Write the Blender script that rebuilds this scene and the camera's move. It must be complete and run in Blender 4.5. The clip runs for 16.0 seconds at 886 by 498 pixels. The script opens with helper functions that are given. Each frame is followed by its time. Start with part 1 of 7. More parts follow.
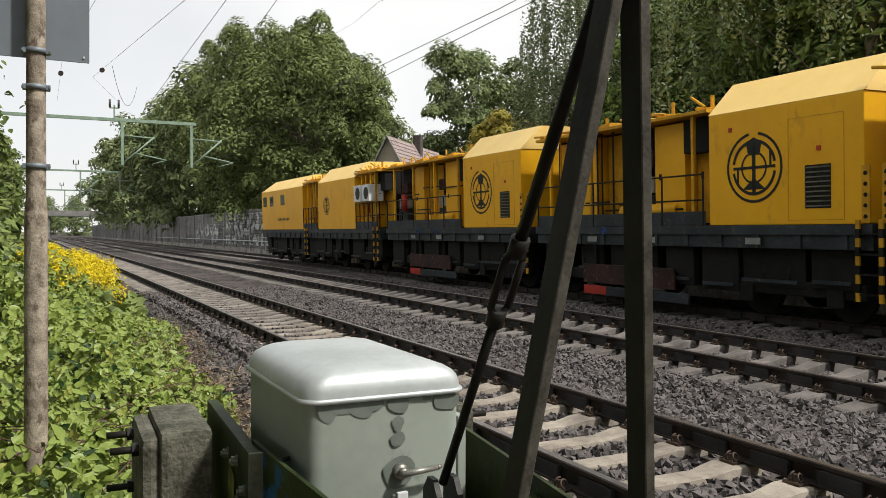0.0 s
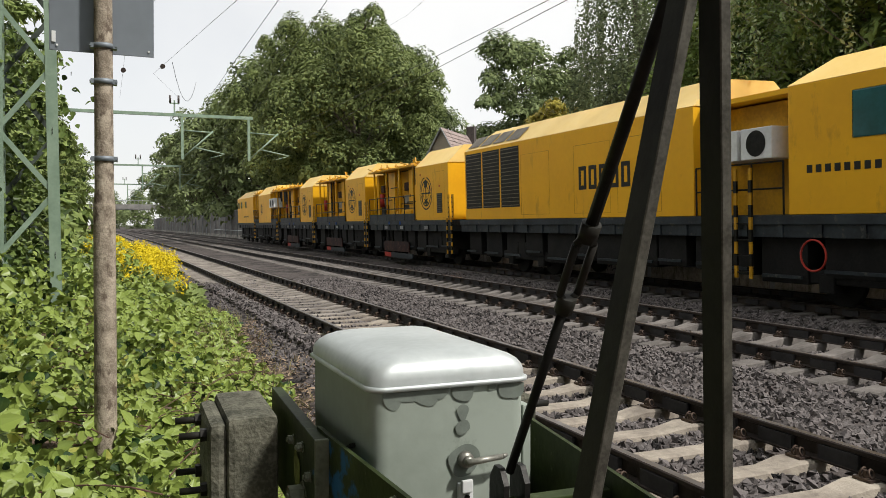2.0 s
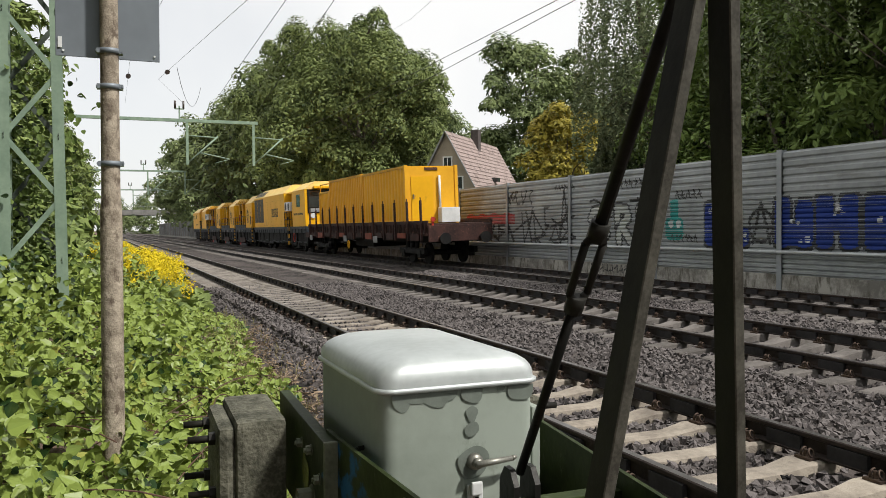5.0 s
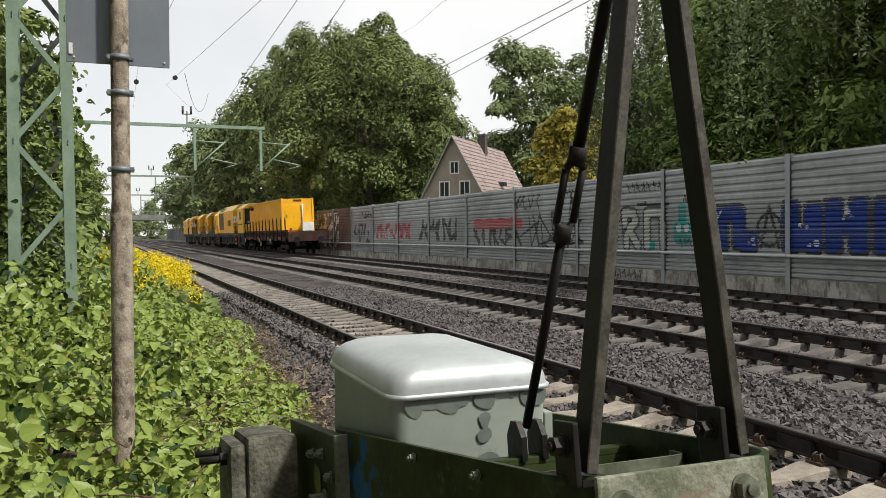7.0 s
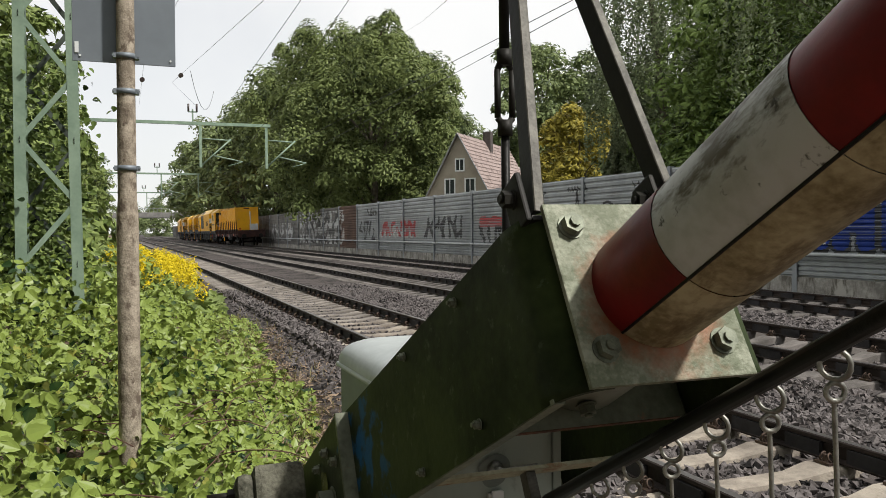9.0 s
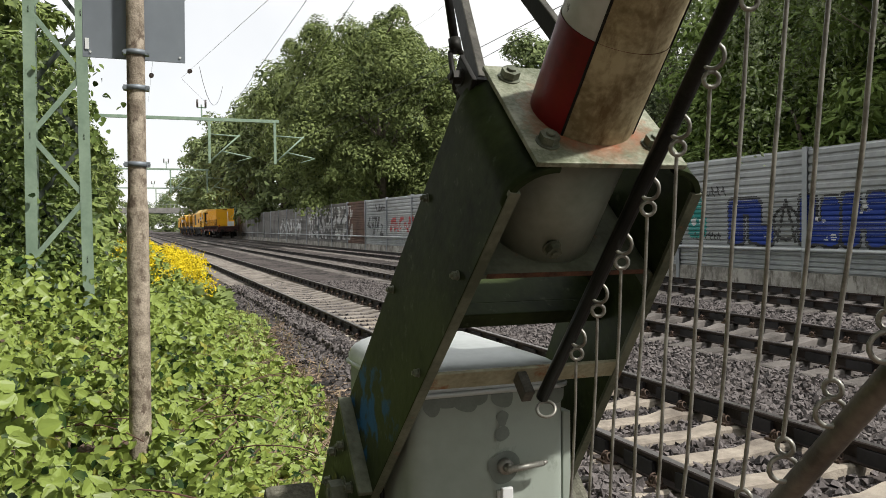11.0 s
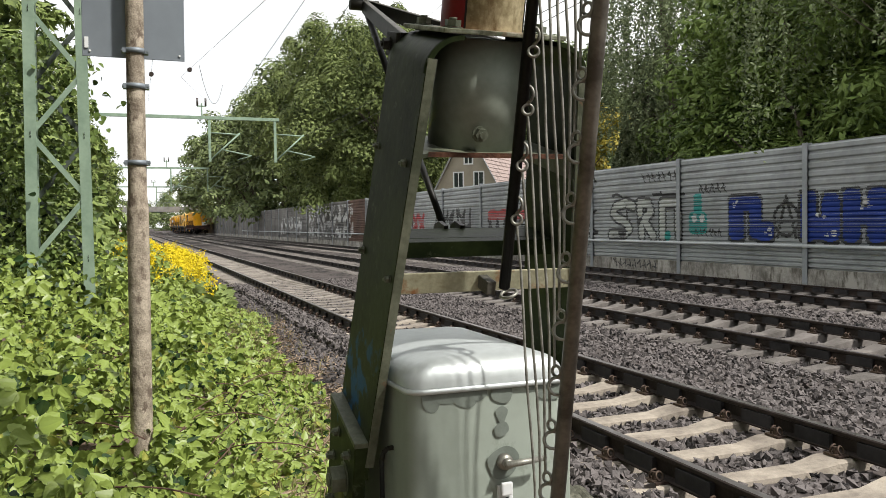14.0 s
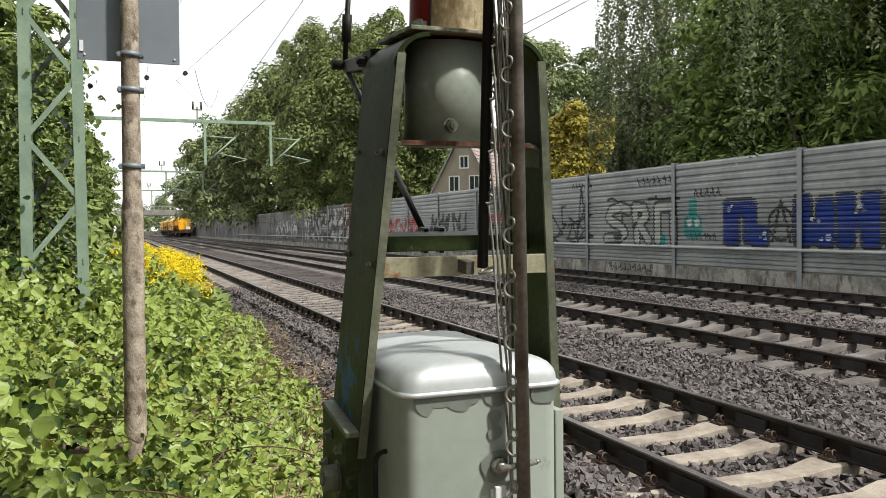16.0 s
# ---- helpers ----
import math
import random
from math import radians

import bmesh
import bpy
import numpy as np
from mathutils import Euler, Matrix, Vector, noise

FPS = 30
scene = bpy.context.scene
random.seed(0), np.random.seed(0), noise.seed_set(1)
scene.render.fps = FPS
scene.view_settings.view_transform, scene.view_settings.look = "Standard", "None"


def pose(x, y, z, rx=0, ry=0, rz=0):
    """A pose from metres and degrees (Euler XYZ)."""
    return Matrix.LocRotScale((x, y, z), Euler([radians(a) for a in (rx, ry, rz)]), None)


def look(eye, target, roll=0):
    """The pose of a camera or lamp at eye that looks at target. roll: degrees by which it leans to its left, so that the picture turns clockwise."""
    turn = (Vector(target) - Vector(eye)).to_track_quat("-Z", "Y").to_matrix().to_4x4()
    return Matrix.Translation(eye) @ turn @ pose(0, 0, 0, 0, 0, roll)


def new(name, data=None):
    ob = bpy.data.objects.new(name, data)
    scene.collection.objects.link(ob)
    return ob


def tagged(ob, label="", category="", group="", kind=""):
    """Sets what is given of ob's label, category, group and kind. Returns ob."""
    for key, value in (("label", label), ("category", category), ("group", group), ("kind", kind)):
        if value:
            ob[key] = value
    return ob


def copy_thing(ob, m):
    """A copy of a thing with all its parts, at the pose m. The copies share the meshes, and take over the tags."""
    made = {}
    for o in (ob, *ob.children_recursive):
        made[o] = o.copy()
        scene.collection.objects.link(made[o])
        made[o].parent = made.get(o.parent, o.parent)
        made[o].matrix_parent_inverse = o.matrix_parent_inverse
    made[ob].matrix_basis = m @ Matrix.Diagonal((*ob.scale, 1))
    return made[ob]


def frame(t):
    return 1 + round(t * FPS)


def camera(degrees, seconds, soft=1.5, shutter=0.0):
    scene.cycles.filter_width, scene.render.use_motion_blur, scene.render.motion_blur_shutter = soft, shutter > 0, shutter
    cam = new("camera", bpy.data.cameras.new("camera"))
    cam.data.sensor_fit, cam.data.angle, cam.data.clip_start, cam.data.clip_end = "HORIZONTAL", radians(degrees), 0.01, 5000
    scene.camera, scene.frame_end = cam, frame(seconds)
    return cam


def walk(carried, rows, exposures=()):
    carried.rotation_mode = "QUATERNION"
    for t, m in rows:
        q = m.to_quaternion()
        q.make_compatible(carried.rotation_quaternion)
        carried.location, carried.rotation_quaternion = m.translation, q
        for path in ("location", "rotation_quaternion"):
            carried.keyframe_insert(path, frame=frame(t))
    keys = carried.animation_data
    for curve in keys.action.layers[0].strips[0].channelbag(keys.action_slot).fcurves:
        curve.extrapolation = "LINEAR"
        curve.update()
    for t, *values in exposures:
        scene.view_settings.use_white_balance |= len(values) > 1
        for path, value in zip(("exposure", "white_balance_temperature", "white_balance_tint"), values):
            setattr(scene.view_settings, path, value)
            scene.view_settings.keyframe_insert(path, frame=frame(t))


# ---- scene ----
cam = camera(57.0, 16.0, 0.8)
# the film's camera brightens its picture once the train is far off
EXPOSURE = [(0, -0.16), (9.2, -0.17), (11.3, 0.04), (13, 0.15), (16, 0.19)]
PATH = [
    (0, (0.0393, -0.0421, 1.5259), (0.9213, 1.7525, 1.4861), 0.13),
    (0.5, (0.0265, -0.0285, 1.5175), (0.8370, 1.7993, 1.4729), -0.01),
    (1, (0.0302, -0.0187, 1.5154), (0.8042, 1.8248, 1.4634), -0.09),
    (1.5, (0.0198, -0.0116, 1.5131), (0.7864, 1.8348, 1.4571), -0.09),
    (2, (0.0190, -0.0149, 1.5140), (0.7814, 1.8331, 1.4538), -0.11),
    (2.5, (0.0172, -0.0194, 1.5137), (0.7797, 1.8286, 1.4547), -0.21),
    (3, (0.0143, -0.0185, 1.5115), (0.7774, 1.8293, 1.4543), -0.28),
    (3.5, (0.0149, -0.0209, 1.5139), (0.7774, 1.8272, 1.4580), -0.37),
    (4, (0.0150, -0.0100, 1.5085), (0.7728, 1.8400, 1.4535), -0.41),
    (6.5, (0.0048, -0.0048, 1.5083), (0.7476, 1.8516, 1.4649), -0.59),
    (7, (0.0009, 0.0023, 1.5108), (0.7369, 1.8615, 1.4702), -0.60),
    (7.5, (-0.0008, 0.0039, 1.5117), (0.7269, 1.8664, 1.4713), -0.65),
    (8, (0.0022, 0.0138, 1.5202), (0.7284, 1.8768, 1.4758), -0.58),
    (8.5, (0.0045, 0.0189, 1.5215), (0.7302, 1.8820, 1.4729), -0.62),
    (9, (0.0007, 0.0180, 1.5197), (0.7245, 1.8818, 1.4727), -0.61),
    (11.5, (-0.0035, 0.0201, 1.5233), (0.6973, 1.8923, 1.4635), -0.57),
    (12, (0.0024, 0.0189, 1.5187), (0.7005, 1.8921, 1.4574), -0.60),
    (12.5, (-0.0060, 0.0101, 1.5173), (0.6938, 1.8826, 1.4524), -0.79),
    (13, (-0.0019, 0.0085, 1.5163), (0.6971, 1.8812, 1.4499), -0.83),
    (13.5, (-0.0027, 0.0105, 1.5174), (0.6973, 1.8829, 1.4536), -0.78),
    (14, (-0.0017, 0.0111, 1.5197), (0.7015, 1.8823, 1.4566), -0.79),
    (14.5, (-0.0015, 0.0107, 1.5164), (0.7057, 1.8805, 1.4576), -0.79),
    (15, (0.0028, 0.0114, 1.5190), (0.7121, 1.8805, 1.4600), -0.78),
    (15.5, (0.0017, 0.0126, 1.5163), (0.7132, 1.8809, 1.4595), -0.76),
    (16, (0.0016, 0.0062, 1.5191), (0.7150, 1.8739, 1.4655), -0.72),
]
walk(cam, [(t, look(eye, target, roll)) for t, eye, target, roll in PATH], EXPOSURE)

# ---- light ----
SUN_TO = Vector((0.40, -0.48, 0.78)).normalized()
world = bpy.data.worlds.new("sky")
scene.world = world
world.use_nodes = True
wn, wl = world.node_tree.nodes, world.node_tree.links
wn.clear()
w_out, w_bg = wn.new("ShaderNodeOutputWorld"), wn.new("ShaderNodeBackground")
w_sky, w_mix, w_ramp, w_noise, w_co = (wn.new("ShaderNode" + k) for k in ("TexSky", "Mix", "ValToRGB", "TexNoise", "TexCoord"))
w_sky.sky_type, w_sky.sun_disc = "NISHITA", False
w_sky.sun_elevation = math.asin(SUN_TO.z)
w_sky.sun_rotation = math.atan2(SUN_TO.x, SUN_TO.y)
w_noise.inputs["Scale"].default_value, w_noise.inputs["Detail"].default_value = 2.2, 5
w_ramp.color_ramp.elements[0].position, w_ramp.color_ramp.elements[0].color = 0.32, (0.72, 0.72, 0.72, 1)
w_ramp.color_ramp.elements[1].position, w_ramp.color_ramp.elements[1].color = 0.58, (0.97, 0.97, 0.97, 1)
w_mix.data_type = "RGBA"
w_mix.inputs["B"].default_value = (11.4, 11.4, 11.3, 1)
wl.new(w_co.outputs["Generated"], w_noise.inputs["Vector"])
wl.new(w_noise.outputs["Fac"], w_ramp.inputs["Fac"])
wl.new(w_ramp.outputs["Color"], w_mix.inputs["Factor"])
wl.new(w_sky.outputs["Color"], w_mix.inputs["A"])
wl.new(w_mix.outputs["Result"], w_bg.inputs["Color"])
wl.new(w_bg.outputs["Background"], w_out.inputs["Surface"])
w_bg.inputs["Strength"].default_value = 0.1
sun = new("sun", bpy.data.lights.new("sun", "SUN"))
sun.data.energy, sun.data.angle, sun.data.color = 4.9, radians(3.0), (1.0, 0.965, 0.915)
sun.matrix_world = look(SUN_TO * 50, (0, 0, 0))


# ---- materials ----
def mat(name, col, col2=None, rough=0.6, metal=0.0, scale=6.0, bump=0.0, bump_scale=40.0, fine=0.35, space="Object", island=0.0, streak=1.0, thin=0.0, spec=0.22):
    """Two colours mixed by coarse and fine noise, with roughness variation and bump."""
    m = bpy.data.materials.new(name)
    m.use_nodes = True
    n, l = m.node_tree.nodes, m.node_tree.links
    b = n["Principled BSDF"]
    co = n.new("ShaderNodeTexCoord")
    geo = n.new("ShaderNodeNewGeometry")
    mp = n.new("ShaderNodeMapping")
    mp.inputs["Scale"].default_value = (1, 1, streak)
    l.new(geo.outputs["Position"] if space == "World" else co.outputs[space], mp.inputs["Vector"])
    big, small = n.new("ShaderNodeTexNoise"), n.new("ShaderNodeTexNoise")
    big.inputs["Scale"].default_value, small.inputs["Scale"].default_value = scale, scale * 9
    big.inputs["Detail"].default_value = small.inputs["Detail"].default_value = 6
    for k in (big, small):
        l.new(mp.outputs["Vector"], k.inputs["Vector"])
    add = n.new("ShaderNodeMath")
    add.operation = "MULTIPLY_ADD"
    l.new(small.outputs["Fac"], add.inputs[0])
    add.inputs[1].default_value = fine
    l.new(big.outputs["Fac"], add.inputs[2])
    last = add.outputs[0]
    if island:
        a2 = n.new("ShaderNodeMath")
        a2.operation = "MULTIPLY_ADD"
        l.new(geo.outputs["Random Per Island"], a2.inputs[0])
        a2.inputs[1].default_value = island
        l.new(last, a2.inputs[2])
        last = a2.outputs[0]
    ramp = n.new("ShaderNodeValToRGB")
    mid = 0.5 + fine * 0.5 + island * 0.5
    ramp.color_ramp.elements[0].position, ramp.color_ramp.elements[1].position = max(0, mid - 0.16 - island * 0.34), mid + 0.16 + island * 0.34
    c2 = col2 or tuple(c * 0.7 for c in col)
    ramp.color_ramp.elements[0].color, ramp.color_ramp.elements[1].color = (*c2, 1), (*col, 1)
    l.new(last, ramp.inputs["Fac"])
    l.new(ramp.outputs["Color"], b.inputs["Base Color"])
    b.inputs["Roughness"].default_value, b.inputs["Metallic"].default_value = rough, metal
    b.inputs["Specular IOR Level"].default_value = spec
    if bump:
        bt, bn = n.new("ShaderNodeBump"), n.new("ShaderNodeTexNoise")
        bn.inputs["Scale"].default_value, bn.inputs["Detail"].default_value = bump_scale, 8
        l.new(mp.outputs["Vector"], bn.inputs["Vector"])
        l.new(bn.outputs["Fac"], bt.inputs["Height"])
        bt.inputs["Strength"].default_value, bt.inputs["Distance"].default_value = bump, 0.02
        l.new(bt.outputs["Normal"], b.inputs["Normal"])
    if thin:
        tr, mx = n.new("ShaderNodeBsdfTranslucent"), n.new("ShaderNodeMixShader")
        l.new(ramp.outputs["Color"], tr.inputs["Color"])
        mx.inputs["Fac"].default_value = thin
        l.new(b.outputs[0], mx.inputs[1])
        l.new(tr.outputs[0], mx.inputs[2])
        l.new(mx.outputs[0], n["Material Output"].inputs["Surface"])
    return m


M = {}
M["ballast"] = mat("ballast", (0.080, 0.068, 0.063), (0.014, 0.012, 0.011), 0.95, scale=0.8, bump=1.0, bump_scale=28, fine=0.9, space="World")
M["stone"] = mat("ballast_stone", (0.134, 0.119, 0.115), (0.011, 0.010, 0.010), 0.85, scale=1.0, bump=0.4, bump_scale=60, island=0.9, space="World")
M["sleeper"] = mat("sleeper_concrete", (0.37, 0.325, 0.265), (0.17, 0.145, 0.12), 0.85, scale=2.2, bump=0.35, bump_scale=70, space="World")
M["sleeper_grey"] = mat("sleeper_concrete_grey", (0.175, 0.158, 0.145), (0.085, 0.077, 0.07), 0.9, scale=2.2, bump=0.35, bump_scale=70, space="World")
M["sleeper_mid"] = mat("sleeper_concrete_dusty", (0.255, 0.228, 0.198), (0.13, 0.115, 0.10), 0.88, scale=2.2, bump=0.35, bump_scale=70, space="World")
M["rail"] = mat("rail_rusty_steel", (0.052, 0.039, 0.033), (0.022, 0.017, 0.015), 0.6, 0.35, scale=3, bump=0.2, space="World")
M["rail_top"] = mat("rail_polished_top", (0.30, 0.28, 0.27), (0.20, 0.18, 0.17), 0.36, 0.9, scale=5, space="World")
M["damper"] = mat("rubber_damper", (0.046, 0.043, 0.045), (0.020, 0.019, 0.020), 0.7, scale=3, space="World")
M["clip"] = mat("clip_steel", (0.12, 0.085, 0.06), (0.05, 0.035, 0.03), 0.6, 0.5, scale=12)
M["wall_alu"] = mat("aluminium_panel", (0.37, 0.388, 0.395), (0.24, 0.255, 0.262), 0.5, 0.15, scale=0.5, fine=0.4, bump=0.05, space="World")
M["wall_old"] = mat("weathered_panel", (0.22, 0.215, 0.20), (0.12, 0.115, 0.11), 0.8, scale=0.5, fine=0.5, space="World")
M["wall_brown"] = mat("rusty_panel", (0.16, 0.10, 0.075), (0.09, 0.06, 0.05), 0.8, scale=0.8, space="World")
M["post_galv"] = mat("galvanised_post", (0.36, 0.38, 0.40), (0.27, 0.29, 0.31), 0.5, 0.4, scale=1.5, space="World")
M["rail_bright"] = mat("bright_galvanised_rail", (0.55, 0.57, 0.58), (0.44, 0.46, 0.47), 0.45, 0.3, scale=1.5, space="World")
M["concrete"] = mat("plinth_concrete", (0.44, 0.42, 0.38), (0.20, 0.19, 0.17), 0.9, scale=1.2, fine=0.6, bump=0.2, space="World")
M["housing"] = mat("grey_green_paint", (0.29, 0.325, 0.28), (0.245, 0.277, 0.236), 0.6, 0.0, scale=3.2, bump=0.03, bump_scale=25, spec=0.12)
M["stain"] = mat("damp_stain", (0.165, 0.188, 0.162), (0.13, 0.148, 0.127), 0.55, scale=20)
M["lid"] = mat("bare_zinc_lid", (0.52, 0.55, 0.54), (0.40, 0.43, 0.42), 0.47, 0.4, scale=4, bump=0.03, spec=0.4)
M["dark_green"] = mat("dark_green_paint", (0.036, 0.050, 0.017), (0.012, 0.018, 0.007), 0.45, 0.0, scale=4.5, bump=0.06, bump_scale=30, spec=0.08)
M["worn_green"] = mat("worn_grey_green_paint", (0.165, 0.175, 0.125), (0.07, 0.08, 0.052), 0.5, 0.15, scale=7, bump=0.12, bump_scale=60)
M["plate"] = mat("flaking_plate", (0.29, 0.30, 0.225), (0.12, 0.135, 0.085), 0.55, 0.1, scale=13, fine=0.5, bump=0.3, bump_scale=50)
M["rust"] = mat("rusty_steel", (0.15, 0.07, 0.042), (0.06, 0.032, 0.022), 0.85, 0.2, scale=18, bump=0.3, bump_scale=70)
M["bolt"] = mat("bolt_steel", (0.20, 0.215, 0.16), (0.09, 0.10, 0.07), 0.5, 0.3, scale=30)
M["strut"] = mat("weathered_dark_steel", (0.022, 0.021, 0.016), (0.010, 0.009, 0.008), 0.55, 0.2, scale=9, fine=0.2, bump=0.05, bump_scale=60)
# sunlit tone for the struts' front faces, reused on the hinge lug
M["strut_face"] = mat("sunlit_strut_face", (0.10, 0.095, 0.078), (0.045, 0.042, 0.034), 0.5, 0.2, scale=16, fine=0.6, bump=0.1, bump_scale=60)
M["black_steel"] = mat("black_steel", (0.018, 0.017, 0.015), (0.008, 0.008, 0.007), 0.45, 0.4, scale=9, bump=0.1)
M["pipe"] = mat("brown_steel_pipe", (0.195, 0.178, 0.15), (0.075, 0.066, 0.055), 0.38, 0.4, scale=9, bump=0.1)
M["wire_galv"] = mat("galvanised_rod", (0.32, 0.315, 0.275), (0.15, 0.145, 0.125), 0.42, 0.5, scale=20)
M["weight"] = mat("mossy_cast_iron", (0.15, 0.145, 0.11), (0.05, 0.05, 0.036), 0.85, 0.0, scale=9, fine=0.6, bump=0.4, bump_scale=55)
M["pale_strip"] = mat("worn_pale_green_bar", (0.33, 0.32, 0.22), (0.20, 0.18, 0.11), 0.55, 0.1, scale=9, fine=0.5, bump=0.1)
M["moss"] = mat("yellow_green_moss", (0.15, 0.155, 0.04), (0.07, 0.08, 0.03), 0.9, scale=18, bump=0.3)
M["sign_blue"] = mat("blue_marking", (0.03, 0.09, 0.28), None, 0.5, scale=5)
M["boom_red"] = mat("red_sheeting", (0.175, 0.010, 0.009), (0.10, 0.007, 0.007), 0.4, scale=6, bump=0.03)
M["boom_white"] = mat("soiled_white_sheeting", (0.50, 0.51, 0.48), (0.36, 0.36, 0.31), 0.45, scale=4.5, fine=0.5, bump=0.05)
M["boom_under"] = mat("yellowed_tube", (0.42, 0.36, 0.22), (0.18, 0.14, 0.07), 0.55, scale=8, fine=0.6, bump=0.1)
M["socket"] = mat("socket_grey", (0.27, 0.30, 0.25), (0.19, 0.215, 0.175), 0.4, 0.1, scale=5, bump=0.05)
M["sign_back"] = mat("sign_back", (0.20, 0.225, 0.245), (0.165, 0.185, 0.205), 0.5, 0.3, scale=1.5)
M["conc_post"] = mat("stained_concrete_post", (0.42, 0.36, 0.28), (0.20, 0.165, 0.125), 0.9, scale=14, fine=0.6, bump=0.3, bump_scale=60)
M["mast_green"] = mat("pale_green_mast_paint", (0.25, 0.33, 0.245), (0.18, 0.25, 0.185), 0.55, 0.1, scale=3, bump=0.05)
M["mast_dark"] = mat("dark_mast_steel", (0.09, 0.11, 0.09), (0.05, 0.06, 0.05), 0.6, 0.2, scale=3)
M["wire"] = mat("weathered_copper_wire", (0.10, 0.11, 0.10), (0.06, 0.065, 0.06), 0.6, 0.3, scale=1)
M["insulator"] = mat("brown_insulator", (0.05, 0.035, 0.03), None, 0.3, scale=9, spec=0.5)
M["yellow"] = mat("machine_yellow", (0.82, 0.43, 0.014), (0.74, 0.38, 0.013), 0.4, scale=0.9, fine=0.3, bump=0.02)
M["yellow_roof"] = mat("sunlit_yellow_roof", (0.88, 0.63, 0.22), (0.82, 0.56, 0.17), 0.42, scale=0.8, fine=0.3)
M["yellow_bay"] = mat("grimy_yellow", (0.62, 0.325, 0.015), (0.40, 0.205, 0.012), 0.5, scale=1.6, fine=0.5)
M["yellow_box"] = mat("container_yellow", (0.82, 0.425, 0.028), (0.72, 0.36, 0.024), 0.45, scale=0.9, fine=0.3)
M["chassis"] = mat("blue_grey_chassis", (0.034, 0.043, 0.050), (0.017, 0.021, 0.025), 0.55, scale=1.5, fine=0.5)
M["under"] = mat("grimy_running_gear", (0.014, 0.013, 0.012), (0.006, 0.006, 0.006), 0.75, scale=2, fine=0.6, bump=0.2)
M["wagon"] = mat("rusty_red_wagon", (0.06, 0.027, 0.022), (0.022, 0.013, 0.012), 0.75, scale=1.6, fine=0.5, bump=0.1)
M["wagon_patch"] = mat("red_primer_patch", (0.26, 0.07, 0.045), (0.15, 0.05, 0.035), 0.7, scale=2)
M["black_paint"] = mat("black_lettering", (0.02, 0.02, 0.018), None, 0.5, scale=5)
M["louvre"] = mat("louvre_grille", (0.19, 0.17, 0.135), (0.10, 0.09, 0.07), 0.6, scale=2)
M["red_paint"] = mat("red_paint", (0.42, 0.04, 0.025), (0.3, 0.03, 0.02), 0.5, scale=3)
M["white_paint"] = mat("white_paint", (0.72, 0.73, 0.72), (0.58, 0.59, 0.58), 0.5, scale=2)
M["grey_paint"] = mat("grey_paint", (0.30, 0.31, 0.31), (0.2, 0.2, 0.2), 0.5, scale=3)
M["window"] = mat("tinted_window", (0.035, 0.045, 0.045), (0.025, 0.03, 0.03), 0.08, 0.0, scale=2, spec=0.5)
M["window_teal"] = mat("teal_window", (0.03, 0.12, 0.12), (0.02, 0.08, 0.08), 0.1, 0.0, scale=2)
M["stucco"] = mat("grey_brown_stucco", (0.34, 0.30, 0.235), (0.27, 0.235, 0.185), 0.9, scale=1.2, bump=0.15, bump_scale=30)
M["roof_tile"] = mat("red_brown_tiles", (0.31, 0.245, 0.225), (0.20, 0.155, 0.14), 0.8, scale=1.5, fine=0.6, island=0.5)
M["chimney"] = mat("dark_brick_chimney", (0.10, 0.085, 0.08), None, 0.85, scale=4)
M["bark"] = mat("grey_bark", (0.15, 0.125, 0.095), (0.075, 0.065, 0.05), 0.9, scale=3, bump=0.5, bump_scale=20)
M["graf_blue"] = mat("blue_spray_paint", (0.018, 0.045, 0.24), (0.012, 0.03, 0.16), 0.5, scale=0.9, space="World")
M["graf_black"] = mat("black_spray_paint", (0.035, 0.035, 0.035), (0.07, 0.07, 0.07), 0.6, scale=1.5, space="World")
M["graf_white"] = mat("white_spray_paint", (0.62, 0.63, 0.62), (0.45, 0.46, 0.46), 0.6, scale=1.5, space="World")
M["graf_pale"] = mat("pale_spray_paint", (0.47, 0.49, 0.46), (0.33, 0.345, 0.33), 0.6, scale=1.5, space="World")
M["graf_red"] = mat("red_spray_paint", (0.42, 0.06, 0.06), (0.32, 0.05, 0.05), 0.6, scale=1.5, space="World")
M["graf_teal"] = mat("teal_spray_paint", (0.03, 0.30, 0.27), (0.03, 0.2, 0.19), 0.6, scale=1.5, space="World")


def leaf_mat(name, c1, c2, rough=0.5, thin=0.16, island=0.55, gloss=0.16):
    return mat(name, c1, c2, rough, spec=gloss, scale=0.5, fine=0.5, island=island, space="World", thin=thin)


M["bramble"] = leaf_mat("bramble_leaf", (0.220, 0.285, 0.062), (0.020, 0.046, 0.012), 0.38, 0.16, 1.3, 0.26)
M["bramble_pale"] = leaf_mat("yellowing_bramble_leaf", (0.34, 0.35, 0.08), (0.15, 0.20, 0.05), 0.45, 0.35)
M["ivy"] = leaf_mat("ivy_leaf", (0.12, 0.17, 0.045), (0.016, 0.03, 0.010), 0.4, 0.2, 1.2)
M["goldenrod"] = leaf_mat("goldenrod_flower", (0.72, 0.56, 0.02), (0.50, 0.40, 0.02), 0.7)
M["leaf_mid"] = leaf_mat("broad_leaf", (0.185, 0.228, 0.078), (0.034, 0.052, 0.02))
M["leaf_lime"] = leaf_mat("lime_leaf", (0.19, 0.235, 0.095), (0.05, 0.072, 0.03))
M["leaf_dark"] = leaf_mat("dark_leaf", (0.19, 0.262, 0.072), (0.022, 0.042, 0.013))
M["leaf_yellow"] = leaf_mat("yellowing_leaf", (0.30, 0.25, 0.04), (0.13, 0.125, 0.03))
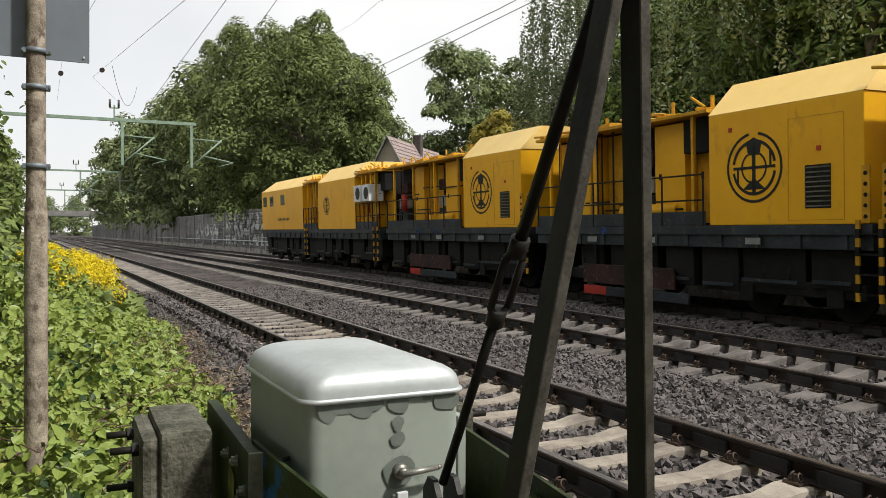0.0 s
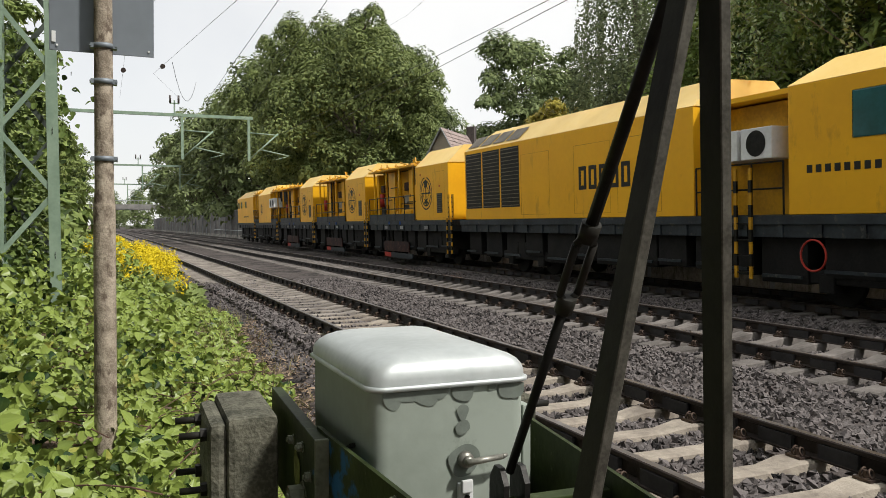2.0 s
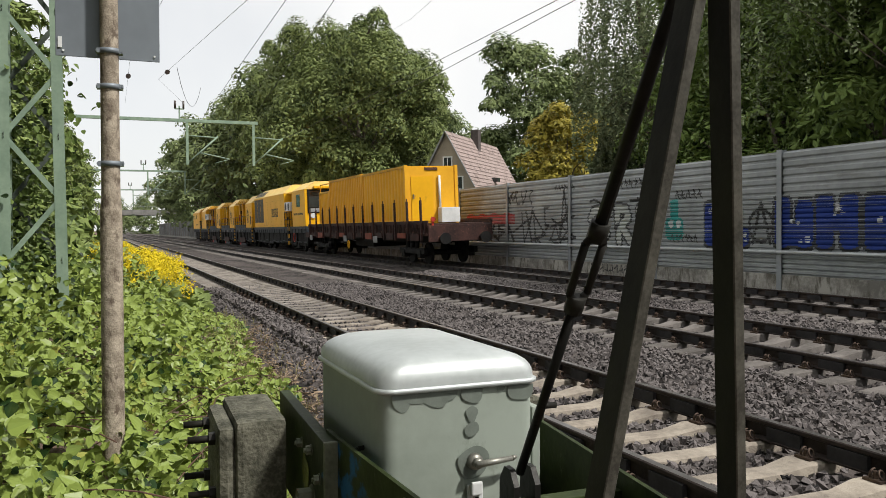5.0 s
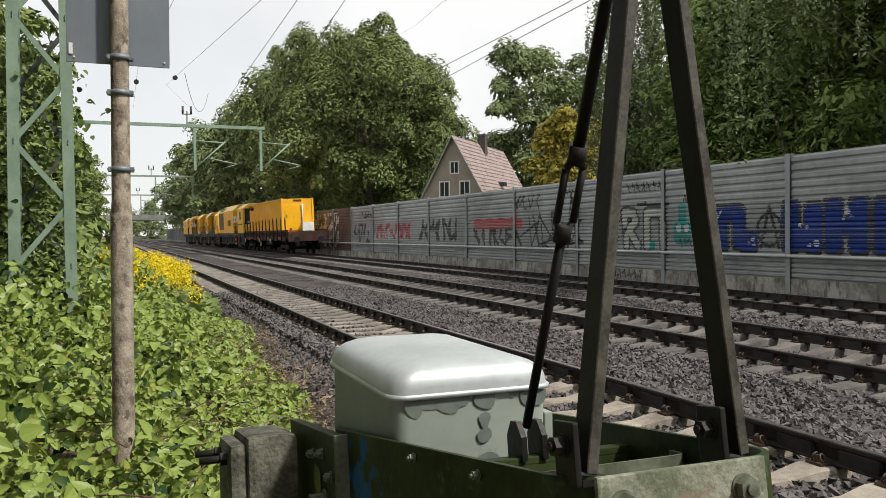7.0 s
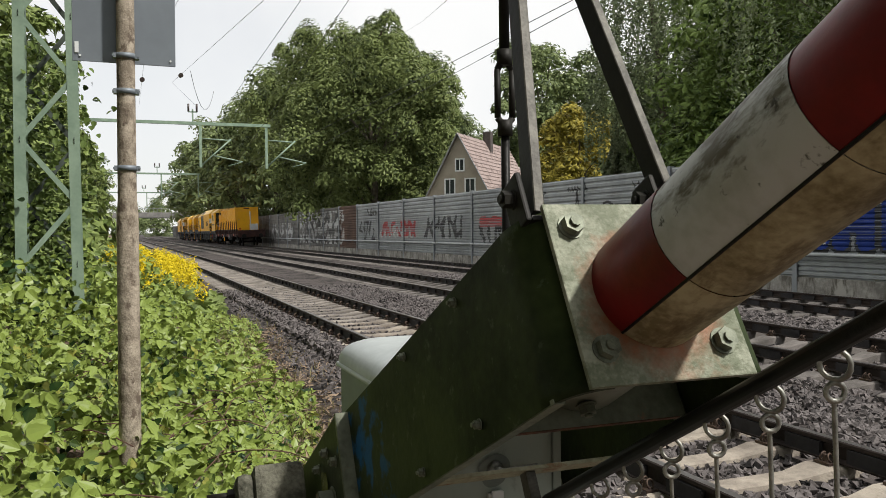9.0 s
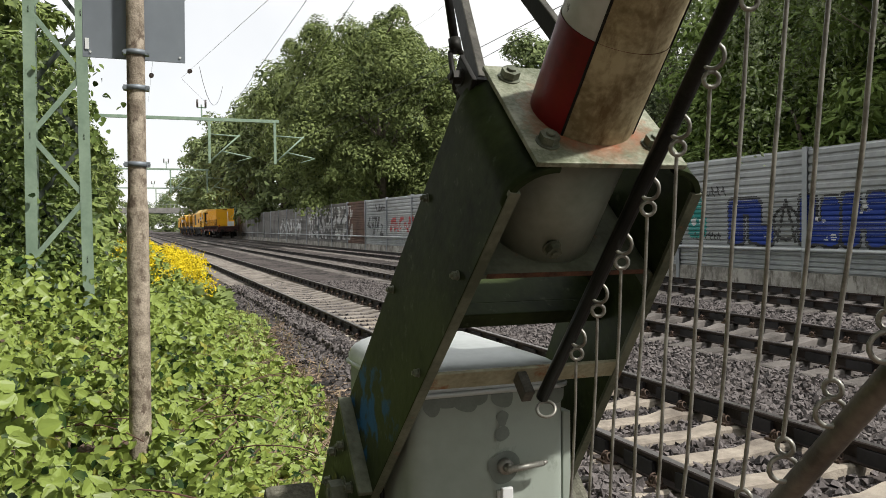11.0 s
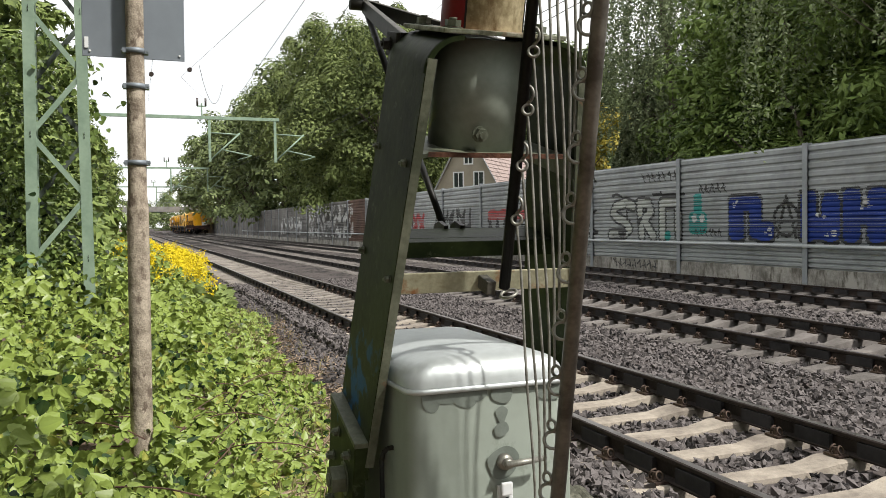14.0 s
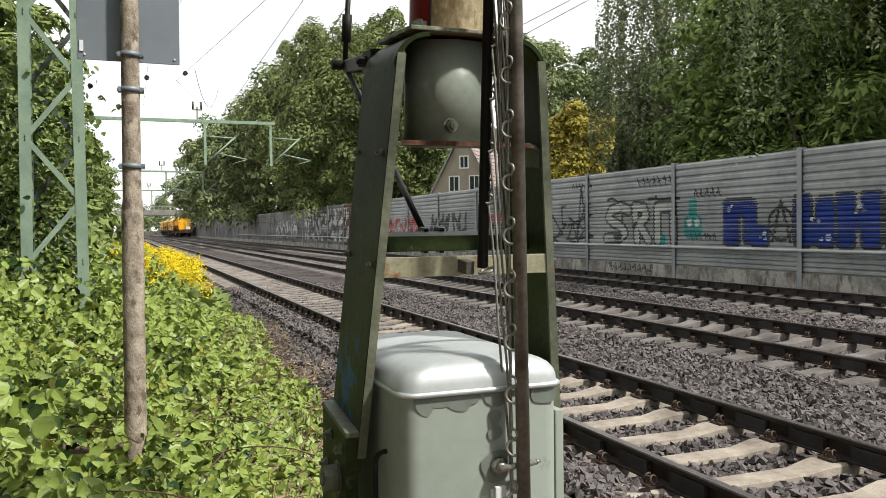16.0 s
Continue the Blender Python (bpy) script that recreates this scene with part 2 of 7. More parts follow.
M["leaf_birch"] = leaf_mat("birch_leaf", (0.20, 0.24, 0.125), (0.07, 0.09, 0.05))
M["leaf_left"] = leaf_mat("ivy_and_hazel_leaf", (0.20, 0.255, 0.075), (0.026, 0.046, 0.015))
M["leaf_conifer"] = leaf_mat("grey_green_needles", (0.20, 0.23, 0.13), (0.06, 0.08, 0.045))
M["grass"] = leaf_mat("dry_grass", (0.27, 0.24, 0.11), (0.13, 0.13, 0.05), 0.8, 0.2)
M["litter"] = leaf_mat("brown_litter", (0.31, 0.235, 0.165), (0.12, 0.086, 0.062), 0.9, 0.1)
M["stem"] = mat("bramble_stem", (0.11, 0.06, 0.045), None, 0.7, scale=4)


def grime(key, col, scale, lo, hi, stretch=(1, 1, 1), up=0.0):
    """Dark growth or rust in patches over a material, thicker on faces that look along +z of the thing."""
    m = M[key]
    n, l = m.node_tree.nodes, m.node_tree.links
    b = n["Principled BSDF"]
    src = b.inputs["Base Color"].links[0].from_socket
    co, mp, nz, rg, mx = (n.new("ShaderNode" + k) for k in ("TexCoord", "Mapping", "TexNoise", "MapRange", "Mix"))
    mp.inputs["Scale"].default_value = stretch
    l.new(co.outputs["Object"], mp.inputs["Vector"])
    l.new(mp.outputs["Vector"], nz.inputs["Vector"])
    nz.inputs["Scale"].default_value, nz.inputs["Detail"].default_value, nz.inputs["Roughness"].default_value = scale, 9, 0.68
    last = nz.outputs["Fac"]
    if up:
        sp, ad = n.new("ShaderNodeSeparateXYZ"), n.new("ShaderNodeMath")
        l.new(co.outputs["Normal"], sp.inputs[0])
        ad.operation = "MULTIPLY_ADD"
        l.new(sp.outputs["Z"], ad.inputs[0])
        ad.inputs[1].default_value = up
        l.new(last, ad.inputs[2])
        last = ad.outputs[0]
    l.new(last, rg.inputs["Value"])
    rg.inputs["From Min"].default_value, rg.inputs["From Max"].default_value = lo, hi
    mx.data_type = "RGBA"
    l.new(rg.outputs["Result"], mx.inputs["Factor"])
    l.new(src, mx.inputs["A"])
    mx.inputs["B"].default_value = (*col, 1)
    l.new(mx.outputs["Result"], b.inputs["Base Color"])



def rust_round(key, col, r0, r1):
    """Rust that bleeds out from the tube's foot, ragged by noise."""
    m = M[key]
    n, l = m.node_tree.nodes, m.node_tree.links
    b = n["Principled BSDF"]
    src = b.inputs["Base Color"].links[0].from_socket
    co, mp, ln, nz, ad, rg, mx = (n.new("ShaderNode" + k) for k in ("TexCoord", "Mapping", "VectorMath", "TexNoise", "Math", "MapRange", "Mix"))
    mp.inputs["Scale"].default_value, mp.inputs["Location"].default_value = (1, 0, 1), (0, 0, 0.03)
    l.new(co.outputs["Object"], mp.inputs["Vector"])
    ln.operation = "LENGTH"
    l.new(mp.outputs["Vector"], ln.inputs[0])
    l.new(co.outputs["Object"], nz.inputs["Vector"])
    nz.inputs["Scale"].default_value, nz.inputs["Detail"].default_value, nz.inputs["Roughness"].default_value = 14, 8, 0.7
    ad.operation = "MULTIPLY_ADD"
    l.new(nz.outputs["Fac"], ad.inputs[0])
    ad.inputs[1].default_value = 0.22
    l.new(ln.outputs["Value"], ad.inputs[2])
    l.new(ad.outputs[0], rg.inputs["Value"])
    rg.inputs["From Min"].default_value, rg.inputs["From Max"].default_value = r1 + 0.11, r0 + 0.11
    mx.data_type = "RGBA"
    l.new(rg.outputs["Result"], mx.inputs["Factor"])
    l.new(src, mx.inputs["A"])
    mx.inputs["B"].default_value = (*col, 1)
    l.new(mx.outputs["Result"], b.inputs["Base Color"])


def overspray(key, col, centre, reach):
    """Soft-edged spray paint round a spot on the thing, ragged by noise."""
    m = M[key]
    n, l = m.node_tree.nodes, m.node_tree.links
    b = n["Principled BSDF"]
    src = b.inputs["Base Color"].links[0].from_socket
    co, sub, ln, nz, ad, rg, mx = (n.new("ShaderNode" + k) for k in ("TexCoord", "VectorMath", "VectorMath", "TexNoise", "Math", "MapRange", "Mix"))
    sub.operation, ln.operation, ad.operation = "SUBTRACT", "LENGTH", "MULTIPLY_ADD"
    sub.inputs[1].default_value = centre
    l.new(co.outputs["Object"], sub.inputs[0])
    l.new(sub.outputs["Vector"], ln.inputs[0])
    l.new(co.outputs["Object"], nz.inputs["Vector"])
    nz.inputs["Scale"].default_value, nz.inputs["Detail"].default_value = 17, 4
    l.new(nz.outputs["Fac"], ad.inputs[0])
    ad.inputs[1].default_value = 0.55
    l.new(ln.outputs["Value"], ad.inputs[2])
    l.new(ad.outputs[0], rg.inputs["Value"])
    rg.inputs["From Min"].default_value, rg.inputs["From Max"].default_value = reach + 0.27, reach + 0.21
    mx.data_type = "RGBA"
    l.new(rg.outputs["Result"], mx.inputs["Factor"])
    l.new(src, mx.inputs["A"])
    mx.inputs["B"].default_value = (*col, 1)
    l.new(mx.outputs["Result"], b.inputs["Base Color"])


grime("boom_white", (0.10, 0.085, 0.045), 8, 0.54, 0.62, (1, 0.4, 1), 0.12)
grime("boom_white", (0.05, 0.045, 0.03), 22, 0.60, 0.66)
grime("boom_under", (0.13, 0.09, 0.04), 14, 0.52, 0.66, (1, 0.4, 1))
grime("boom_red", (0.10, 0.03, 0.02), 10, 0.62, 0.75, (1, 0.5, 1), 0.05)
grime("plate", (0.13, 0.145, 0.092), 16, 0.52, 0.62)
grime("plate", (0.26, 0.13, 0.07), 9, 0.64, 0.72)
rust_round("plate", (0.24, 0.10, 0.05), 0.085, 0.155)
grime("dark_green", (0.085, 0.10, 0.06), 22, 0.60, 0.72)
grime("dark_green", (0.016, 0.05, 0.07), 3.0, 0.64, 0.72)
overspray("dark_green", (0.014, 0.085, 0.20), (-0.295, -0.30, 0.03), 0.10)
overspray("dark_green", (0.016, 0.075, 0.16), (-0.285, -0.42, -0.05), 0.055)
grime("worn_green", (0.20, 0.09, 0.045), 12, 0.60, 0.68)
grime("pale_strip", (0.22, 0.10, 0.04), 10, 0.58, 0.68)
grime("housing", (0.235, 0.265, 0.225), 5, 0.60, 0.64, (1, 1, 0.6))
grime("conc_post", (0.13, 0.10, 0.075), 16, 0.52, 0.62, (1, 1, 0.6))
grime("yellow", (0.42, 0.22, 0.02), 2.2, 0.58, 0.75, (1, 1, 0.35))
grime("wagon", (0.13, 0.06, 0.04), 5, 0.58, 0.66)
grime("chassis", (0.08, 0.075, 0.065), 5, 0.58, 0.66)
grime("wall_alu", (0.20, 0.20, 0.19), 2.0, 0.56, 0.72, (1, 0.25, 1.6))
grime("concrete", (0.13, 0.12, 0.10), 5, 0.50, 0.62, (1, 1, 0.3))

# ---- builders ----
def link(name, bm, material, parent=None, label="", smooth=False):
    me = bpy.data.meshes.new(name)
    bm.normal_update()
    bm.to_mesh(me)
    bm.free()
    for k in (material if isinstance(material, (list, tuple)) else [material]):
        me.materials.append(M[k])
    if smooth:
        for p in me.polygons:
            p.use_smooth = True
    ob = new(name, me)
    if parent:
        ob.parent = parent
    if label:
        ob["label"] = label
    return ob


def part(name, bm, material, parent, label="", smooth=False):
    return link(name, bm, material, parent, label, smooth)


def shared(name, me, parent, m):
    ob = new(name, me)
    ob.parent = parent
    ob.matrix_basis = m
    return ob


def thing(name, label, category, m=None, group="", kind=""):
    ob = new(name)
    ob.empty_display_size = 0.1
    if m:
        ob.matrix_basis = m
    return tagged(ob, label, category, group, kind)


def box(bm, x0, x1, y0, y1, z0, z1, mi=0, bevel=0.0, m=None):
    g = bmesh.ops.create_cube(bm, size=1)["verts"]
    for v in g:
        v.co = Vector(((x0 + x1) / 2 + v.co.x * (x1 - x0), (y0 + y1) / 2 + v.co.y * (y1 - y0), (z0 + z1) / 2 + v.co.z * (z1 - z0)))
    fs = list({f for v in g for f in v.link_faces})
    if bevel:
        r = bmesh.ops.bevel(bm, geom=list({e for f in fs for e in f.edges}), offset=bevel, segments=2, affect="EDGES", profile=0.6)
        fs = list({f for v in r["verts"] for f in v.link_faces})
        g = list({v for f in fs for v in f.verts})
    for f in fs:
        f.material_index = mi
    if m:
        bmesh.ops.transform(bm, matrix=m, verts=g)
    return g


def rod(bm, a, b, r, r2=None, seg=10, mi=0, caps=True):
    a, b = Vector(a), Vector(b)
    d = b - a
    g = bmesh.ops.create_cone(bm, cap_ends=caps, segments=seg, radius1=r, radius2=r if r2 is None else r2, depth=d.length)["verts"]
    q = Vector((0, 0, 1)).rotation_difference(d.normalized()) if d.length > 1e-9 else Euler().to_quaternion()
    bmesh.ops.transform(bm, matrix=Matrix.Translation((a + b) / 2) @ q.to_matrix().to_4x4(), verts=g)
    for f in {f for v in g for f in v.link_faces}:
        f.material_index = mi
        f.smooth = len(f.verts) == 4 and seg > 6
    return g


def bar(bm, a, b, w, h, mi=0, up=(0, 0, 1)):
    """A straight bar of rectangular section from a to b."""
    a, b = Vector(a), Vector(b)
    z = (b - a).normalized()
    x = Vector(up).cross(z)
    x = x.normalized() if x.length > 1e-4 else Vector((1, 0, 0))
    y = z.cross(x)
    m = Matrix((x, y, z)).transposed().to_4x4()
    m.translation = (a + b) / 2
    return box(bm, -w / 2, w / 2, -h / 2, h / 2, -(b - a).length / 2, (b - a).length / 2, mi, 0, m)


def ring(bm, c, R, r, axis, seg=14, sub=6, mi=0):
    axis = Vector(axis).normalized()
    x = axis.orthogonal().normalized()
    y = axis.cross(x)
    rows = []
    for i in range(seg):
        a = 2 * math.pi * i / seg
        d = x * math.cos(a) + y * math.sin(a)
        rows.append([bm.verts.new(Vector(c) + d * (R + r * math.cos(2 * math.pi * j / sub)) + axis * r * math.sin(2 * math.pi * j / sub)) for j in range(sub)])
    for i in range(seg):
        for j in range(sub):
            f = bm.faces.new((rows[i][j], rows[(i + 1) % seg][j], rows[(i + 1) % seg][(j + 1) % sub], rows[i][(j + 1) % sub]))
            f.smooth, f.material_index = True, mi


def prism(bm, pts, axis, a, b, mi=0):
    """A polygon in the plane across axis (0 x, 1 y, 2 z), pulled from a to b along it."""
    def at(p, t):
        v = list(p)
        v.insert(axis, t)
        return v
    A, B = [bm.verts.new(at(p, a)) for p in pts], [bm.verts.new(at(p, b)) for p in pts]
    fs = [bm.faces.new(A), bm.faces.new(B[::-1])]
    for i in range(len(pts)):
        fs.append(bm.faces.new((A[i], B[i], B[(i + 1) % len(pts)], A[(i + 1) % len(pts)])))
    for f in fs:
        f.material_index = mi
    bmesh.ops.recalc_face_normals(bm, faces=fs)
    return fs


def mesh_ob(name, verts, faces, material, parent=None, smooth=False):
    me = bpy.data.meshes.new(name)
    me.from_pydata(verts, [], faces)
    for k in (material if isinstance(material, (list, tuple)) else [material]):
        me.materials.append(M[k])
    if smooth:
        me.polygons.foreach_set("use_smooth", [True] * len(faces))
    ob = new(name, me)
    if parent:
        ob.parent = parent
    return ob


def bend(y):
    """The line's slight sideways drift with distance."""
    d = y - 20.0
    return -0.011 * 0.5 * (d + math.sqrt(d * d + 300.0)) + 0.011 * 0.5 * (-20.0 + math.sqrt(700.0))


def turn(y):
    return math.degrees(math.atan(-(bend(y + 1) - bend(y - 1)) / 2))

# ---- ground ----
rng = np.random.default_rng(7)


def smooth01(a, b, v):
    t = min(1, max(0, (v - a) / (b - a)))
    return t * t * (3 - 2 * t)


def edge_x(y):
    """Where the brambles end and the ballast begins."""
    return 0.40 + 0.088 * min(y, 13) + 0.012 * max(0, y - 13) + 0.14 * math.sin(y * 0.9) * smooth01(3, 8, y)


def ground_z(x, y):
    xx = x - bend(y)
    z = -0.24
    for c in (3.95, 8.35, 13.15):
        z = max(z, -0.225 - 0.10 * max(0, abs(xx - c) - 1.5)) if abs(xx - c) > 1.2 else -0.245
    if xx < 2.7:
        z = -0.225 - 0.13 * (2.7 - xx)
    if xx < 1.4:
        z = -0.38 + 0.26 * min(1.4 - xx, 3.0)
        z += 0.10 * smooth01(7, 14, y) * min(1.4 - xx, 3.0)
    if xx > 16.5:
        z = -0.2
    if y < 1.4 and xx < 2.6:
        z = max(z, -0.22)
    return z


xs = [-1500, -400, -100, -40, -20, -12, -8, -6, -5] + [-4 + 0.25 * i for i in range(0, 82)] + [17, 20, 25, 40, 100, 400, 1500]
ys = [-1500, -300, -60, -20, -8] + [-4 + 0.5 * i for i in range(0, 60)] + [27 + 3 * i for i in range(0, 26)] + [110, 130, 150, 180, 220, 260, 320, 500, 900, 3500]
gv = [(x, y, ground_z(x, y) + (0.02 * noise.noise((x * 1.7, y * 1.7, 0)) if abs(x) < 20 else 0)) for y in ys for x in xs]
nx = len(xs)
gf = [(j * nx + i, j * nx + i + 1, (j + 1) * nx + i + 1, (j + 1) * nx + i) for j in range(len(ys) - 1) for i in range(nx - 1)]


def ground_material():
    m = M["ballast"]
    n, l = m.node_tree.nodes, m.node_tree.links
    ramp = [k for k in n if k.type == "VALTORGB"][0]
    geo = [k for k in n if k.type == "NEW_GEOMETRY"][0]
    sep, nz, ad = n.new("ShaderNodeSeparateXYZ"), n.new("ShaderNodeTexNoise"), n.new("ShaderNodeMath")
    l.new(geo.outputs["Position"], sep.inputs[0])
    l.new(geo.outputs["Position"], nz.inputs["Vector"])
    nz.inputs["Scale"].default_value, nz.inputs["Detail"].default_value = 1.3, 6
    ad.operation = "MULTIPLY_ADD"
    l.new(nz.outputs["Fac"], ad.inputs[0])
    ad.inputs[1].default_value = 1.6
    l.new(sep.outputs["X"], ad.inputs[2])
    r1, r2 = n.new("ShaderNodeMapRange"), n.new("ShaderNodeMapRange")
    l.new(ad.outputs[0], r1.inputs["Value"])
    r1.inputs["From Min"].default_value, r1.inputs["From Max"].default_value = 2.3, 2.9
    l.new(ad.outputs[0], r2.inputs["Value"])
    r2.inputs["From Min"].default_value, r2.inputs["From Max"].default_value = 16.8, 17.4
    mx, mx2 = n.new("ShaderNodeMix"), n.new("ShaderNodeMix")
    mx.data_type = mx2.data_type = "RGBA"
    mx.inputs["A"].default_value, mx2.inputs["B"].default_value = (0.125, 0.09, 0.066, 1), (0.055, 0.065, 0.03, 1)
    l.new(r1.outputs["Result"], mx.inputs["Factor"])
    l.new(ramp.outputs["Color"], mx.inputs["B"])
    l.new(r2.outputs["Result"], mx2.inputs["Factor"])
    l.new(mx.outputs["Result"], mx2.inputs["A"])
    l.new(mx2.outputs["Result"], n["Principled BSDF"].inputs["Base Color"])


ground_material()
ground = mesh_ob("ground", gv, gf, "ballast", smooth=True)
tagged(ground, "dark reddish-grey railway ballast and brown soil verge", "ground", kind="structure")

# ---- tracks ----
CANT = {1: 0.0, 2: 0.05, 3: 0.05}
CENTRE = {1: 3.95, 2: 8.35, 3: 13.15}
HALF = 0.7525
rail_prof = [(-0.0625, -0.155), (0.0625, -0.155), (0.0625, -0.144), (0.012, -0.128), (0.010, -0.045), (0.035, -0.034), (0.036, -0.008), (0.028, 0.0), (-0.028, 0.0), (-0.036, -0.008), (-0.035, -0.034), (-0.010, -0.045), (-0.012, -0.128), (-0.0625, -0.144)]


def rail(name, x, z, parent):
    stations = [-4, -2] + [2 * i for i in range(0, 30)] + [60 + 6 * i for i in range(0, 40)]
    v = [(x + bend(y) + px, y, z + pz) for y in stations for px, pz in rail_prof]
    k = len(rail_prof)
    f = [(j * k + i, j * k + (i + 1) % k, (j + 1) * k + (i + 1) % k, (j + 1) * k + i) for j in range(len(stations) - 1) for i in range(k)]
    ob = mesh_ob(name, v, f, ["rail", "rail_top"], parent)
    for n, p in enumerate(ob.data.polygons):
        p.material_index = 1 if n % k in (7, 8) and n % k == 7 else 0
    return ob


def sleeper_mesh(material):
    """Prestressed concrete sleeper: thick rail seats, a lower waist, sloped flanks."""
    v, f = [], []
    for x, zt, wt in ((-1.3, -0.19, 0.10), (-1.27, -0.175, 0.105), (-0.95, -0.163, 0.11), (-0.55, -0.163, 0.11), (-0.32, -0.20, 0.085), (0.32, -0.20, 0.085), (0.55, -0.163, 0.11), (0.95, -0.163, 0.11), (1.27, -0.175, 0.105), (1.3, -0.19, 0.10)):
        v += [(x, -wt - 0.045, -0.34), (x, -wt - 0.012, zt - 0.015), (x, -wt + 0.008, zt), (x, wt - 0.008, zt), (x, wt + 0.012, zt - 0.015), (x, wt + 0.045, -0.34)]
    for j in range(9):
        f += [(j * 6 + i, j * 6 + i + 1, j * 6 + i + 7, j * 6 + i + 6) for i in range(5)]
    f += [(5, 4, 3, 2, 1, 0), (54, 55, 56, 57, 58, 59)]
    me = bpy.data.meshes.new("sleeper")
    me.from_pydata(v, [], f)
    me.materials.append(M[material])
    return me


def fastening_mesh():
    bm = bmesh.new()
    for s in (-1, 1):
        box(bm, s * 0.105 - 0.045, s * 0.105 + 0.045, -0.07, 0.07, -0.168, -0.145, 0)
        rod(bm, (s * 0.11, 0, -0.15), (s * 0.11, 0, -0.095), 0.017, seg=6)
        for k in (-1, 1):
            ring(bm, (s * 0.10, k * 0.035, -0.115), 0.03, 0.008, (0.25 * s, 1, 0.35 * k), 10, 5)
    me = bpy.data.meshes.new("fastening")
    bm.to_mesh(me)
    bm.free()
    me.materials.append(M["clip"])
    return me


FAST = fastening_mesh()
SLEEP = {0: sleeper_mesh("sleeper_mid"), 1: sleeper_mesh("sleeper"), 2: sleeper_mesh("sleeper_grey"), 3: sleeper_mesh("sleeper_grey")}
Y0 = {1: 5.032 - 0.58 * 12, 2: -1.2, 3: -1.0}


def track(n):
    t = thing(f"track_{n}", "ballasted railway track with steel rails on concrete sleepers", "railway track", kind="structure")
    cx = CENTRE[n]
    rail("rail", cx - HALF, 0, t)
    rail("rail", cx + HALF, CANT[n], t)
    pitch = 0.575 if n == 1 else 0.6
    tilt = math.degrees(math.atan(CANT[n] / 1.5))
    far_v, far_f = [], []
    base = [tuple(q.co) for q in SLEEP[n].vertices]
    faces = [tuple(p.vertices) for p in SLEEP[n].polygons]
    dv, df = [], []
    for i in range(0, 300):
        y = Y0[n] + pitch * i
        if y > 170:
            break
        m = pose(cx + bend(y), y, CANT[n] / 2, 0, -tilt, turn(y) + 0.5 * math.sin(i * 7.3))
        if y < 75:
            s = shared("sleeper", SLEEP[2 if n > 1 or y > 52 else 1 if y < 15 else 0], t, m)
            if (n == 1 and y < 22) or (n == 2 and y < 16):
                for k in (-1, 1):
                    shared("fastening", FAST, s, Matrix.Translation((k * HALF, 0, 0)))
        else:
            o = len(far_v)
            far_v += [tuple(m @ Vector(q)) for q in base]
            far_f += [tuple(o + a for a in f) for f in faces]
        if y < 60:
            for k in (-1, 1):
                for side in (-1, 1):
                    x0, x1 = sorted((k * HALF + side * 0.014, k * HALF + side * 0.05))
                    ya, yb, za, zb = pitch * 0.22 - 0.01, pitch * 0.78, -0.142, -0.042
                    o = len(dv)
                    dv += [tuple(m @ Vector(q)) for q in ((x0, ya, za), (x1, ya, za), (x1, yb, za), (x0, yb, za), (x0, ya, zb), (x1, ya, zb), (x1, yb, zb), (x0, yb, zb))]
                    df += [tuple(o + a for a in q) for q in ((0, 3, 2, 1), (4, 5, 6, 7), (0, 1, 5, 4), (1, 2, 6, 5), (2, 3, 7, 6), (3, 0, 4, 7))]
    tagged(mesh_ob("far_sleepers", far_v, far_f, "sleeper_grey", t), kind="stuff")
    tagged(mesh_ob("rail_dampers", dv, df, "damper", t), kind="stuff")


for n in (1, 2, 3):
    track(n)


